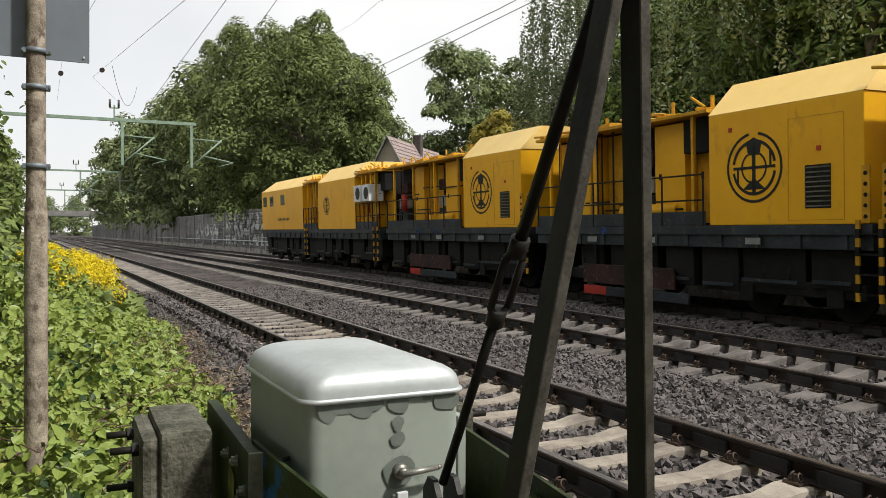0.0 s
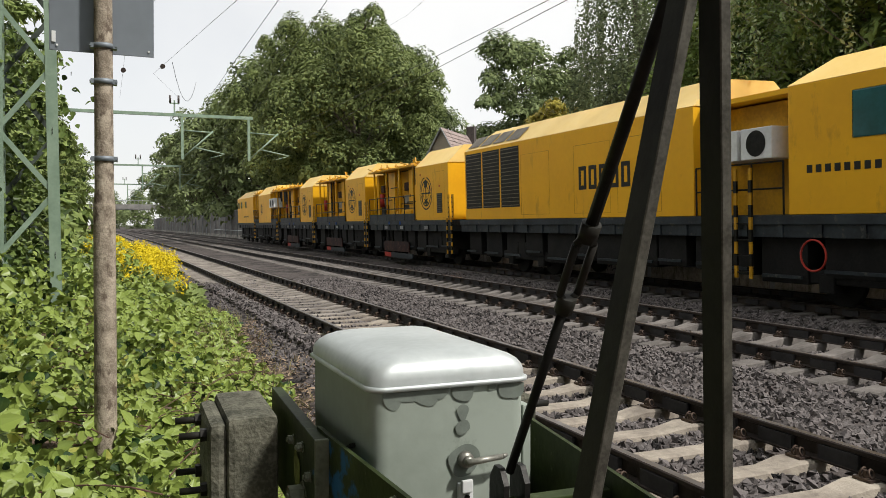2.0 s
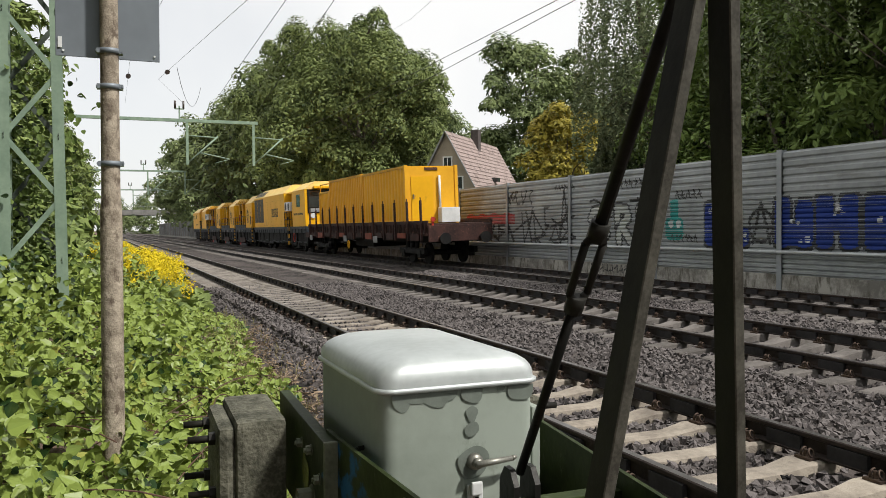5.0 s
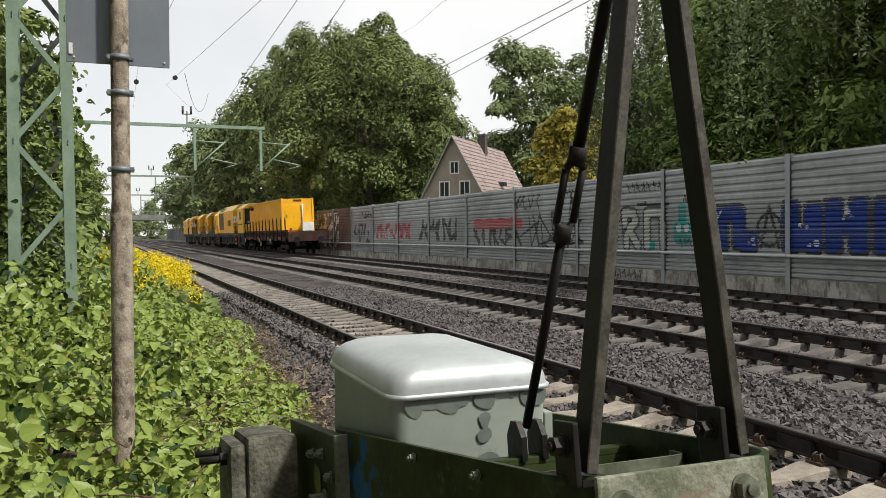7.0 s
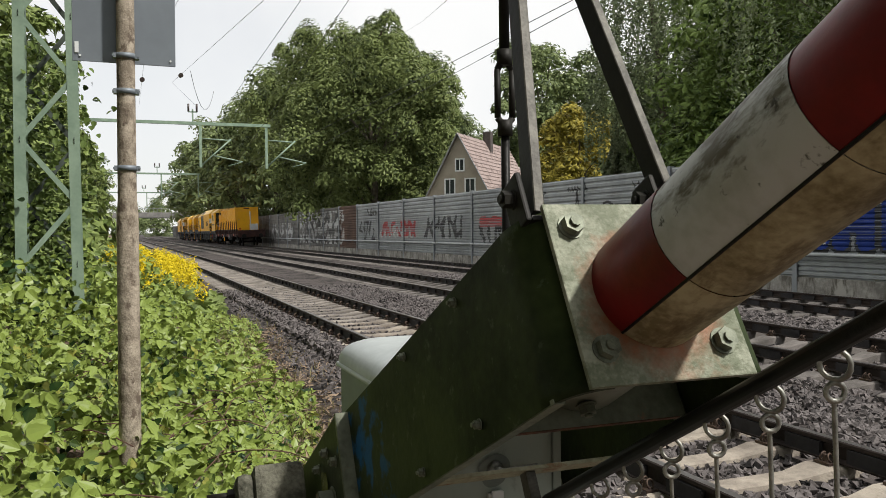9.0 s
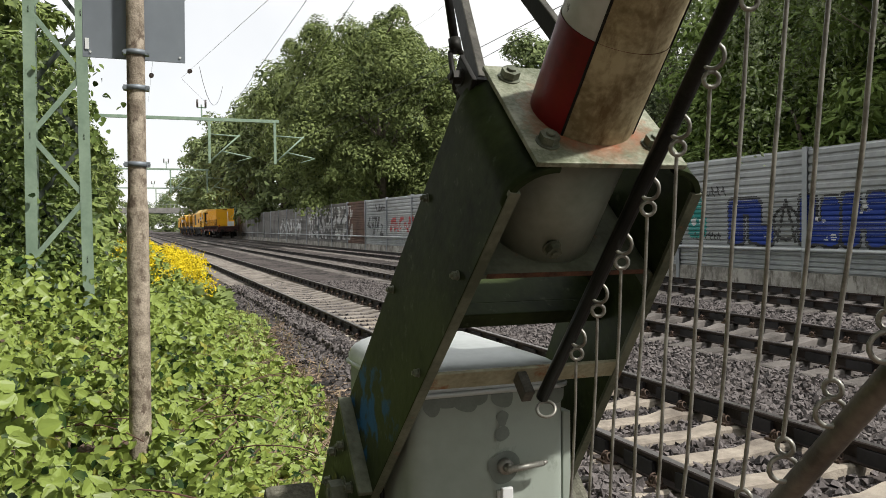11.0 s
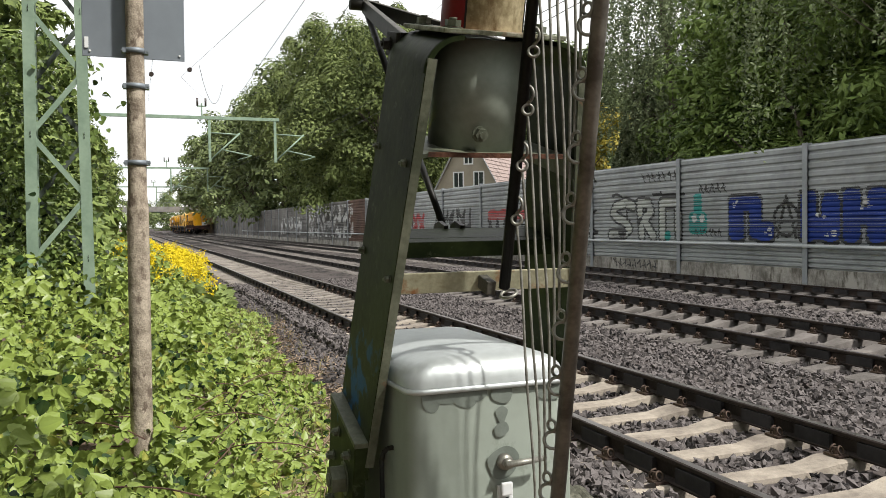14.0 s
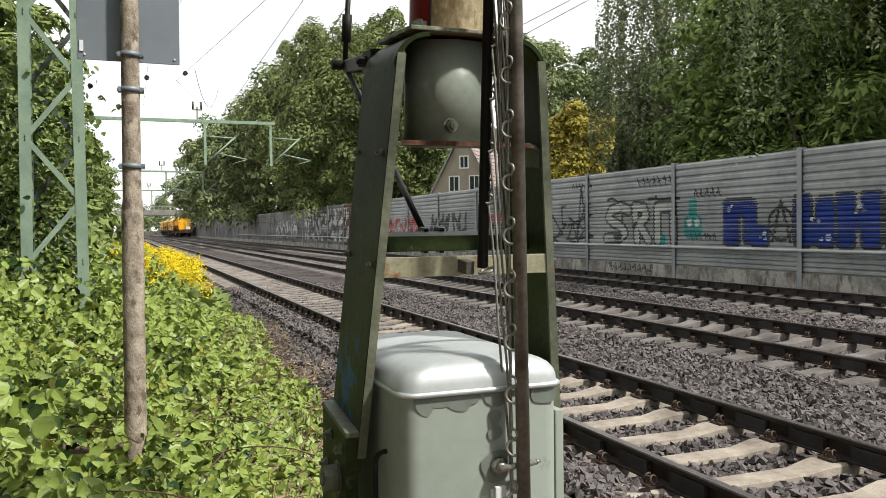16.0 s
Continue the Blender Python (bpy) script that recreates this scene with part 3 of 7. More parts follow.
# ---- ballast stones ----
def stones(name, count, x0, x1, y0, y1, size, power=1.0, lift=0.0):
    base = np.array([(1, 0, 0), (-1, 0, 0), (0, 1, 0), (0, -1, 0), (0, 0, 1), (0, 0, -1)], float)
    faces = np.array([(0, 2, 4), (2, 1, 4), (1, 3, 4), (3, 0, 4), (2, 0, 5), (1, 2, 5), (3, 1, 5), (0, 3, 5)])
    y = y0 + (y1 - y0) * rng.random(count) ** power
    x = x0 + (x1 - x0) * rng.random(count)
    keep = np.ones(count, bool)
    z = np.zeros(count)
    for i in range(count):
        yy = y[i]
        b = bend(yy)
        xx = x[i]
        for n, c in CENTRE.items():
            if abs(xx - c) < 1.33 and n < 3 and not lift:
                pitch = 0.575 if n == 1 else 0.6
                ph = ((yy - Y0[n]) / pitch + 0.5) % 1 - 0.5
                if abs(ph * pitch) < 0.13:
                    keep[i] = False
            if abs(abs(xx - c) - HALF) < 0.075:
                keep[i] = False
        if xx < edge_x(yy) + 0.62 + 0.5 * rng.random():
            keep[i] = False
        z[i] = ground_z(xx + b, yy) + lift * rng.random()
        x[i] = xx + b
    x, y, z = x[keep], y[keep], z[keep]
    k = len(x)
    s = size * (0.55 + 0.9 * rng.random(k))
    ax = 0.55 + 0.7 * rng.random((k, 1, 3))
    q = rng.normal(size=(k, 4))
    q /= np.linalg.norm(q, axis=1, keepdims=True)
    w, a, b2, c2 = q.T
    R = np.stack([1 - 2 * (b2 * b2 + c2 * c2), 2 * (a * b2 - c2 * w), 2 * (a * c2 + b2 * w), 2 * (a * b2 + c2 * w), 1 - 2 * (a * a + c2 * c2), 2 * (b2 * c2 - a * w), 2 * (a * c2 - b2 * w), 2 * (b2 * c2 + a * w), 1 - 2 * (a * a + b2 * b2)], -1).reshape(k, 3, 3)
    loc = base[None] * ax * s[:, None, None] + rng.normal(size=(k, 6, 3)) * s[:, None, None] * 0.22
    v = np.einsum("kij,knj->kni", R, loc) + np.stack([x, y, z + 0.3 * s], -1)[:, None]
    f = (faces[None] + 6 * np.arange(k)[:, None, None]).reshape(-1, 3)
    ob = mesh_ob(name, v.reshape(-1, 3).tolist(), f.tolist(), "stone")
    return tagged(ob, "loose angular grey and reddish ballast stones", "ballast", kind="stuff")


stones("ballast_stones", 66000, 0.9, 11.4, 2.6, 26, 0.032, 1.5)
# the shoulder buries the sleeper ends
stones("ballast_stones", 9000, CENTRE[1] - 1.36, CENTRE[1] - 0.92, 2.6, 24, 0.034, 1.3, 0.085)
stones("ballast_stones", 15000, 10.5, 15.2, 8, 30, 0.042)

# ---- noise wall ----
WX = 15.6
# corrugated profile: (offset towards the track, height)
prof = []
z = 0.27
while z < 3.30:
    step = 0.125 if z < 2.2 else 0.21
    prof += [(0.0, z), (0.0, z + step * 0.18), (0.035, z + step * 0.36), (0.035, z + step * 0.82)]
    z += step
prof += [(0.0, z), (-0.0, z + 0.02)]
TOPZ = z + 0.02


def panel_mesh(material, L):
    v = [(-o, s * L / 2, zz) for s in (-1, 1) for o, zz in prof] + [(0.07, s * L / 2, zz) for s in (-1, 1) for zz in (0.27, TOPZ)]
    k = len(prof)
    f = [(i, i + 1, k + i + 1, k + i) for i in range(k - 1)]
    f += [(2 * k, 2 * k + 2, 2 * k + 3, 2 * k + 1), (k - 1, 2 * k + 1, 2 * k + 3, 2 * k - 1), (0, k, 2 * k + 2, 2 * k)]
    me = bpy.data.meshes.new("panel")
    me.from_pydata(v, [], f)
    me.materials.append(M[material])
    return me


def simple_mesh(name, fn, material):
    bm = bmesh.new()
    fn(bm)
    me = bpy.data.meshes.new(name)
    bm.to_mesh(me)
    bm.free()
    me.materials.append(M[material])
    return me


noise_wall = thing("wall_east", "grey corrugated aluminium noise barrier with steel posts, sprayed with graffiti", "noise barrier", kind="structure")
PAN = {k: panel_mesh(k, 4.86) for k in ("wall_alu", "wall_old", "wall_brown")}


def h_post(bm):
    box(bm, -0.085, -0.07, -0.08, 0.08, -0.3, TOPZ + 0.04)
    box(bm, 0.07, 0.085, -0.08, 0.08, -0.3, TOPZ + 0.04)
    box(bm, -0.07, 0.07, -0.008, 0.008, -0.3, TOPZ + 0.04)


POST = simple_mesh("post", h_post, "post_galv")
PLINTH = simple_mesh("plinth", lambda bm: box(bm, -0.06, 0.09, -2.43, 2.43, -0.4, 0.265, 0, 0.008), "concrete")
HRAIL = simple_mesh("guard_rail", lambda bm: rod(bm, (-0.125, -2.5, 0.83), (-0.125, 2.5, 0.83), 0.045, seg=8), "rail_bright")
for i in range(-6, 48):
    y = 15.76 + 5.0 * i
    m = pose(WX + bend(y), y, 0, 0, 0, turn(y))
    shared("post", POST, noise_wall, m)
    yc = y + 2.5
    m = pose(WX + bend(yc), yc, 0, 0, 0, turn(yc))
    kind = "wall_alu" if yc < 55 else "wall_brown" if yc < 59 else "wall_old"
    shared("panel", PAN[kind], noise_wall, m)
    shared("plinth", PLINTH, noise_wall, m)
    if yc < 120:
        shared("guard_rail", HRAIL, noise_wall, m)

# ---- level-crossing barrier ----
XC, YP, ZP, YAW = 0.8915, 2.407, 0.764, -0.9
PHI = [(0, -1.6), (5.3, -1.52), (5.9, -0.01), (6.3, 2.3), (6.5, 3.6), (7, 8.03), (7.5, 13.75), (8, 19.47), (8.5, 24.78), (9, 29.6), (9.2, 31.57), (10, 39.26), (10.7, 45.86), (11.3, 51.48), (11.5, 53.05), (12, 57.48), (12.5, 61.5), (13, 66.13), (13.5, 70.77), (14, 75.1), (14.5, 79.2), (15, 82.9), (15.5, 84.7), (16, 84.9)]
TUBE = 0.112


def bolt(name, c, axis, parent, r=0.02, h=0.018, material="bolt"):
    bm = bmesh.new()
    c, axis = Vector(c), Vector(axis).normalized()
    rod(bm, c, c + axis * 0.003, r * 1.2, seg=14)
    rod(bm, c + axis * 0.004, c + axis * h, r, seg=6)
    rod(bm, c + axis * h, c + axis * (h + 0.006), r * 0.5, seg=8)
    return part(name, bm, material, parent)


def rounded(x0, x1, y0, y1, r, n=5):
    out = []
    for cx, cy, a0 in ((x1 - r, y1 - r, 0), (x0 + r, y1 - r, 90), (x0 + r, y0 + r, 180), (x1 - r, y0 + r, 270)):
        out += [(cx + r * math.cos(radians(a0 + 90 * k / n)), cy + r * math.sin(radians(a0 + 90 * k / n))) for k in range(n + 1)]
    return out


def loft(bm, rings, mi=0, cap=True):
    vs = [[bm.verts.new(p) for p in r] for r in rings]
    k = len(vs[0])
    for a, c in zip(vs, vs[1:]):
        for i in range(k):
            f = bm.faces.new((a[i], a[(i + 1) % k], c[(i + 1) % k], c[i]))
            f.smooth, f.material_index = True, mi
    if cap:
        # caps keep their own corners, so that flanks shade straight
        bm.faces.new([bm.verts.new(v.co) for v in vs[0][::-1]]).material_index = mi
        bm.faces.new([bm.verts.new(v.co) for v in vs[-1]]).material_index = mi


def arm_point(u, s):
    """Half width of the fork at u along the boom; s is the side."""
    return s * (0.312 - 0.104 * min(1, max(0, (u - 0.12) / 1.16))) + (0.033 if s > 0 else 0.006)


def build_barrier():
    b = thing("crossing_barrier", "dark green crossing barrier with red and white boom and hanging grille", "barrier", pose(XC, YP, ZP, 0, 0, YAW))
    P = lambda u, l, w: (l, -u, w)  # noqa: E731
    # long fork arms: outer plate, top and bottom flange, rounded nose
    for s in (-1, 1):
        bm = bmesh.new()
        N = 10
        rows = []
        for i in range(N + 1):
            u = 0.08 + 1.133 * i / N
            top = 0.160 + 0.005 * i / N
            bot = -0.170 - 0.011 * i / N
            rows.append((u, arm_point(u, s), top, bot))
        th = 0.012
        vo = [[bm.verts.new(P(u, l, w)) for w in (bot, bot + 0.02, top - 0.02, top)] for u, l, top, bot in rows]
        vi = [[bm.verts.new(P(u, l - s * th, w)) for w in (bot, bot + 0.02, top - 0.02, top)] for u, l, top, bot in rows]
        for i in range(N):
            for j in range(3):
                bm.faces.new((vo[i][j], vo[i + 1][j], vo[i + 1][j + 1], vo[i][j + 1]))
                bm.faces.new((vi[i][j], vi[i][j + 1], vi[i + 1][j + 1], vi[i + 1][j]))
            bm.faces.new((vo[i][3], vo[i + 1][3], vi[i + 1][3], vi[i][3]))
            bm.faces.new((vo[i][0], vi[i][0], vi[i + 1][0], vo[i + 1][0]))
        # rounded nose that turns in to the end plate
        prev_o, prev_i = vo[N], vi[N]
        u0, l0, top, bot = rows[N]
        R = 0.098
        for k in range(1, 9):
            a = math.pi / 2 * k / 8
            uu, ll = u0 + R * math.sin(a), l0 - s * R * (1 - math.cos(a))
            ui, li = u0 + (R - th) * math.sin(a), l0 - s * (R - (R - th) * math.cos(a))
            no = [bm.verts.new(P(uu, ll, w)) for w in (bot, bot + 0.02, top - 0.02, top)]
            ni = [bm.verts.new(P(ui, li, w)) for w in (bot, bot + 0.02, top - 0.02, top)]
            for j in range(3):
                bm.faces.new((prev_o[j], no[j], no[j + 1], prev_o[j + 1])).smooth = True
                bm.faces.new((prev_i[j], prev_i[j + 1], ni[j + 1], ni[j])).smooth = True
            bm.faces.new((prev_o[3], no[3], ni[3], prev_i[3]))
            bm.faces.new((prev_o[0], prev_i[0], ni[0], no[0]))
            prev_o, prev_i = no, ni
        bmesh.ops.recalc_face_normals(bm, faces=bm.faces)
        arm = part("arm", bm, "dark_green", b, "dark green painted steel arm with worn edges")
        # worn light lower flange lip
        bm = bmesh.new()
        bar(bm, P(0.12, arm_point(0.12, s) - s * 0.014, -0.168), P(1.25, arm_point(1.25, s) - s * 0.014, -0.179), 0.024, 0.010)
        part("lip", bm, "worn_green", arm)
        for u, w in ((0.98, 0.134), (0.98, -0.132), (0.667, 0.136), (0.668, -0.145)):
            bolt("bolt", P(u, arm_point(u, s), w), (s, 0, 0), b, 0.0095, 0.013)
        # thick rear lever plate with its step and bolts
        bm = bmesh.new()
        box(bm, s * 0.318 - 0.018, s * 0.318 + 0.018, -0.190, 0.52, -0.170, 0.150, 0, 0.004)
        lever = part("lever_plate", bm, "dark_green", b, "thick dark green lever plate with moss")
        # front end in lighter worn paint, the sun on it put into the colour
        bm = bmesh.new()
        box(bm, s * 0.318 - 0.020, s * 0.318 + 0.020, -0.198, -0.182, -0.172, 0.153, 0, 0.003)
        part("lit_face_strip", bm, "worn_green", lever)
        for u, w in ((0.13, 0.03), (0.13, -0.11), (0.02, 0.085), (-0.12, 0.07)):
            bolt("bolt", P(u, s * 0.336, w), (s, 0, 0), b, 0.014, 0.018)
        bolt("pivot_bolt", P(0.03, s * 0.336, -0.068), (s, 0, 0), b, 0.042, 0.045, "worn_green")
        # counterweight with studs
        bm = bmesh.new()
        box(bm, *sorted((s * 0.368, s * 0.53)), 0.20, 0.60, -0.30, 0.13, 0, 0.022)
        box(bm, *sorted((s * 0.526, s * 0.585)), 0.215, 0.585, -0.285, 0.112, 0, 0.03)
        cw = part("counterweight", bm, "weight", b, "mossy grey cast iron counterweight block")
        for u, w in ((-0.30, 0.06), (-0.50, 0.06), (-0.30, -0.12), (-0.50, -0.12)):
            bm = bmesh.new()
            rod(bm, P(u, s * 0.55, w), P(u, s * 0.67, w), 0.012, seg=8)
            rod(bm, P(u, s * 0.585, w), P(u, s * 0.605, w), 0.022, seg=6)
            part("stud", bm, "strut", cw)
    # moss on the outer lever plate
    for nm, mk, u, w, r in (("moss_patch", "moss", -0.05, -0.02, 0.06),):
        bm = bmesh.new()
        c = bm.verts.new(P(u, (arm_point(u, -1) if mk != "moss" else -0.336) - 0.003, w))
        rim = [bm.verts.new(P(u + r * (0.72 + 0.16 * math.sin(k * 1.1)) * math.cos(k * math.pi / 8), (arm_point(u + r * math.cos(k * math.pi / 8), -1) if mk != "moss" else -0.336) - 0.004, w + 1.9 * r * (0.72 + 0.18 * math.cos(k * 0.9)) * math.sin(k * math.pi / 8))) for k in range(16)]
        for k in range(16):
            bm.faces.new((c, rim[k], rim[(k + 1) % 16]))
        part(nm, bm, mk, b)
    # end plate, its bolts and rust stains
    bm = bmesh.new()
    box(bm, -0.167, 0.170, -1.326, -1.314, -0.184, 0.168, 0, 0.003)
    part("end_plate", bm, "plate", b, "flaking grey end plate with rust stains")
    for l, w in ((-0.122, 0.119), (0.118, 0.119), (-0.122, -0.119), (0.118, -0.119)):
        bolt("bolt", P(1.326, l, w), (0, -1, 0), b, 0.021, 0.020)
    # socket between the arms
    bm = bmesh.new()
    rod(bm, P(1.0, 0.0, -0.012), P(1.302, 0.0, -0.012), 0.125, seg=32)
    part("socket", bm, "socket", b, "dark grey-green tube socket")
    bolt("bolt", P(1.06, -0.03, -0.135), (0, 0, -1), b, 0.018, 0.02)
    bm = bmesh.new()
    outer, inner = [], []
    for l0, sg in ((-0.213, 1), (0.247, -1)):
        run = [(l0 - sg * 0.004, 0.945), (l0, 0.982), (l0 + sg * 0.006, 0.998), (l0 + sg * 0.020, 1.010), (l0 + sg * 0.036, 1.013)]
        thin = [(l + sg * 0.009, u - (0.009 if k > 2 else 0.0)) for k, (l, u) in enumerate(run)]
        outer += run if sg > 0 else run[::-1]
        inner += thin if sg > 0 else thin[::-1]
    prism(bm, [(l, -u) for l, u in outer + inner[::-1]], 2, -0.166, 0.13)
    part("socket_plate", bm, "worn_green", b, "grey-green cross plate bent into the arms")
    bm = bmesh.new()
    box(bm, -0.18, 0.21, -1.016, -1.003, -0.1685, -0.1665, 0)
    part("rusty_edge", bm, "rust", b)
    # cross channel that carries the turnbuckle lugs
    bm = bmesh.new()
    box(bm, -0.246, 0.282, -0.735, -0.688, -0.03, 0.012, 0, 0.003)
    box(bm, -0.246, 0.282, -0.735, -0.728, 0.012, 0.10, 0)
    box(bm, -0.246, 0.282, -0.695, -0.688, 0.012, 0.10, 0)
    box(bm, -0.246, 0.282, -0.735, -0.688, 0.10, 0.118, 0, 0.003)
    part("cross_channel", bm, ["dark_green"], b)
    for l in (-0.012, 0.042):
        bm = bmesh.new()
        prism(bm, [(-0.745, 0.11), (-0.665, 0.11), (-0.665, 0.165), (-0.69, 0.20), (-0.72, 0.20), (-0.745, 0.165)], 0, l - 0.007, l + 0.007)
        part("lug", bm, "black_steel", b)
    # lower strip on which the grille rail hinges
    bm = bmesh.new()
    box(bm, -0.249, 0.284, -0.690, -0.633, -0.174, -0.164, 0, 0.002)
    part("cross_strip", bm, "pale_strip", b, "worn pale green flat bar with rust")
    bm = bmesh.new()
    box(bm, -0.014, 0.012, -0.682, -0.645, -0.240, -0.174, 0, 0.003)
    part("hinge_lug", bm, "strut_face", b)
    # trussed king post of two angle struts
    APEX = (1.373, 0.0, 1.305)
    for s in (-1, 1):
        bm = bmesh.new()
        a, c = Vector(P(1.272, s * 0.155 - 0.003, 0.17)), Vector(P(APEX[0] - 0.005, s * 0.009 + 0.012, APEX[2]))
        bar(bm, a, c, 0.021, 0.053, 0, (0, 1, 0))
        bmesh.ops.bevel(bm, geom=bm.edges[:], offset=0.002, segments=1, affect="EDGES")
        bmesh.ops.recalc_face_normals(bm, faces=bm.faces)
        # pale front, near-black sides: sun and shade are put into the colours
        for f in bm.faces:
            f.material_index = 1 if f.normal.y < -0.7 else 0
        part("strut", bm, ["strut", "strut_face"], b, "weathered dark steel strut with sun on its front put into the colour")
        bm = bmesh.new()
        box(bm, s * 0.148 - 0.03 - 0.012, s * 0.148 - 0.03, -1.30, -1.23, 0.15, 0.255, 0, 0.004)
        box(bm, s * 0.148 - 0.03, s * 0.148 + 0.03, -1.30, -1.23, 0.150, 0.160, 0)
        part("foot", bm, "strut", b)
        bolt("bolt", P(1.265, s * 0.148 - 0.042, 0.215), (-1, 0, 0), b, 0.017, 0.022, "strut")
    bm = bmesh.new()
    rod(bm, P(APEX[0], -0.06, APEX[2]), P(APEX[0], 0.06, APEX[2]), 0.022, seg=12)
    part("apex_pin", bm, "strut", b)
    # stay rod with turnbuckle
    A, C = Vector(P(0.705, 0.015, 0.185)), Vector(P(APEX[0], 0.0, APEX[2]))
    d = (C - A).normalized()
    bm = bmesh.new()
    rod(bm, A, A + d * 0.485, 0.011, seg=10)
    rod(bm, A + d * 0.685, C, 0.013, seg=10)
    part("stay_rod", bm, "black_steel", b)
    bm = bmesh.new()
    sx = Vector((1, 0, 0))
    for k in (-1, 1):
        pts = [A + d * 0.50, A + d * 0.525 + sx * k * 0.020, A + d * 0.645 + sx * k * 0.020, A + d * 0.675]
        for p, q in zip(pts, pts[1:]):
            rod(bm, p, q, 0.0085, seg=8)
    tb = part("turnbuckle", bm, "strut", b)
    for q in (0.480, 0.655):
        bm = bmesh.new()
        rod(bm, A + d * q, A + d * (q + 0.040), 0.020, seg=8)
        part("nut", bm, "strut", tb)
    # stay to the boom's tip
    T = Vector(P(7.2, 0, 0.10))
    dd = (T - C).normalized()
    bm = bmesh.new()
    rod(bm, C, C + dd * 0.28, 0.012, seg=8)
    rod(bm, C + dd * 0.1, C + dd * 0.22, 0.022, seg=8)
    rod(bm, C + dd * 0.28, T, 0.005, seg=6)
    part("tip_stay", bm, "strut", b)
    # boom in bands; the sheeting leaves the underside bare
    edges = [1.326]
    for k in range(12):
        edges.append(edges[-1] + (0.205 if k == 0 else 0.33 if k % 2 else 0.36))
    seg = 40
    for k in range(12):
        bm = bmesh.new()
        rr = TUBE - 0.0016 * k
        v = [[bm.verts.new((rr * math.sin(2 * math.pi * j / seg), -u, -0.012 - rr * math.cos(2 * math.pi * j / seg))) for j in range(seg)] for u in (edges[k], edges[k + 1])]
        for j in range(seg):
            f = bm.faces.new((v[0][j], v[1][j], v[1][(j + 1) % seg], v[0][(j + 1) % seg]))
            f.smooth = True
            f.material_index = 1 if j < 6 or j >= 35 else 0
        if k == 11:
            bm.faces.new(v[1])
        bmesh.ops.recalc_face_normals(bm, faces=bm.faces)
        part("boom_band", bm, ["boom_white" if k % 2 else "boom_red", "boom_under"], b, "soiled white band" if k % 2 else "red reflective band")
    # dark seam along the sheeting's lower edge
    for j in (6, 35):
        a = 2 * math.pi * j / seg
        bm = bmesh.new()
        rod(bm, (TUBE * math.sin(a), -1.325, -0.012 - TUBE * math.cos(a)), ((TUBE - 0.016) * math.sin(a), -5.0, -0.012 - (TUBE - 0.016) * math.cos(a)), 0.003, seg=5)
        part("seam", bm, "black_steel", b)
    return b


barrier = build_barrier()

# hanging grille: upper rail on the boom, lower rail on vertical rods
E0, HANG, PITCH, NH = (0.665, 0.034, -0.245), 1.05, 0.142, 26
bm = bmesh.new()
RL = 0.30 + PITCH * NH
rod(bm, (E0[1], -E0[0], E0[2]), (E0[1], -(E0[0] + RL), E0[2] - 0.0), 0.0155, seg=14)
for k in range(2):
    box(bm, E0[1] - 0.012, E0[1] + 0.012, -3.2 - 1.3 * k - 0.02, -3.2 - 1.3 * k + 0.02, E0[2], -0.11, 0, 0)
part("upper_rail", bm, "black_steel", barrier, "black steel grille rail", True)
bm = bmesh.new()
ring(bm, (E0[1], -E0[0] + 0.005, E0[2] - 0.032), 0.022, 0.0045, (0.4, 1, 0), 16, 6)
part("end_ring", bm, "wire_galv", barrier)
bm = bmesh.new()
rod(bm, (0, -(0.02), 0), (0, -(RL), 0), 0.0185, seg=16)
LOWER = part("lower_rail", bm, "pipe", barrier, "long brown steel grille pipe", True)
bm = bmesh.new()
pts = [Vector((0.004 * math.sin(k * 1.3), 0.006 * math.sin(k * 0.9 + 1), -0.08 - (HANG - 0.16) * k / 8)) for k in range(9)]
loft(bm, [[(p.x + 0.0038 * math.cos(math.pi * k / 3), p.y + 0.0038 * math.sin(math.pi * k / 3), p.z) for k in range(6)] for p in pts[::-1]])
HANGERS = [part("hanger", bm, "wire_galv", barrier, "galvanised rod with eye rings", True)]
for k in range(1, NH):
    h = new("hanger", HANGERS[0].data)
    h.parent = barrier
    HANGERS.append(h)
EYES = []
for z, R, ax in ((-0.030, 0.021, (1, 0.5, 0)), (-0.068, 0.013, (0.4, 1, 0)), (-HANG + 0.066, 0.013, (1, 0.4, 0)), (-HANG + 0.030, 0.021, (0.5, 1, 0))):
    bm = bmesh.new()
    ring(bm, (0, 0.003, z), R, 0.0042, ax, 14, 6)
    me = bpy.data.meshes.new("eye_ring")
    bm.to_mesh(me)
    bm.free()
    me.materials.append(M["wire_galv"])
    EYES.append(me)
for h in HANGERS:
    for me in EYES:
        shared("eye_ring", me, h, Matrix.Identity(4))


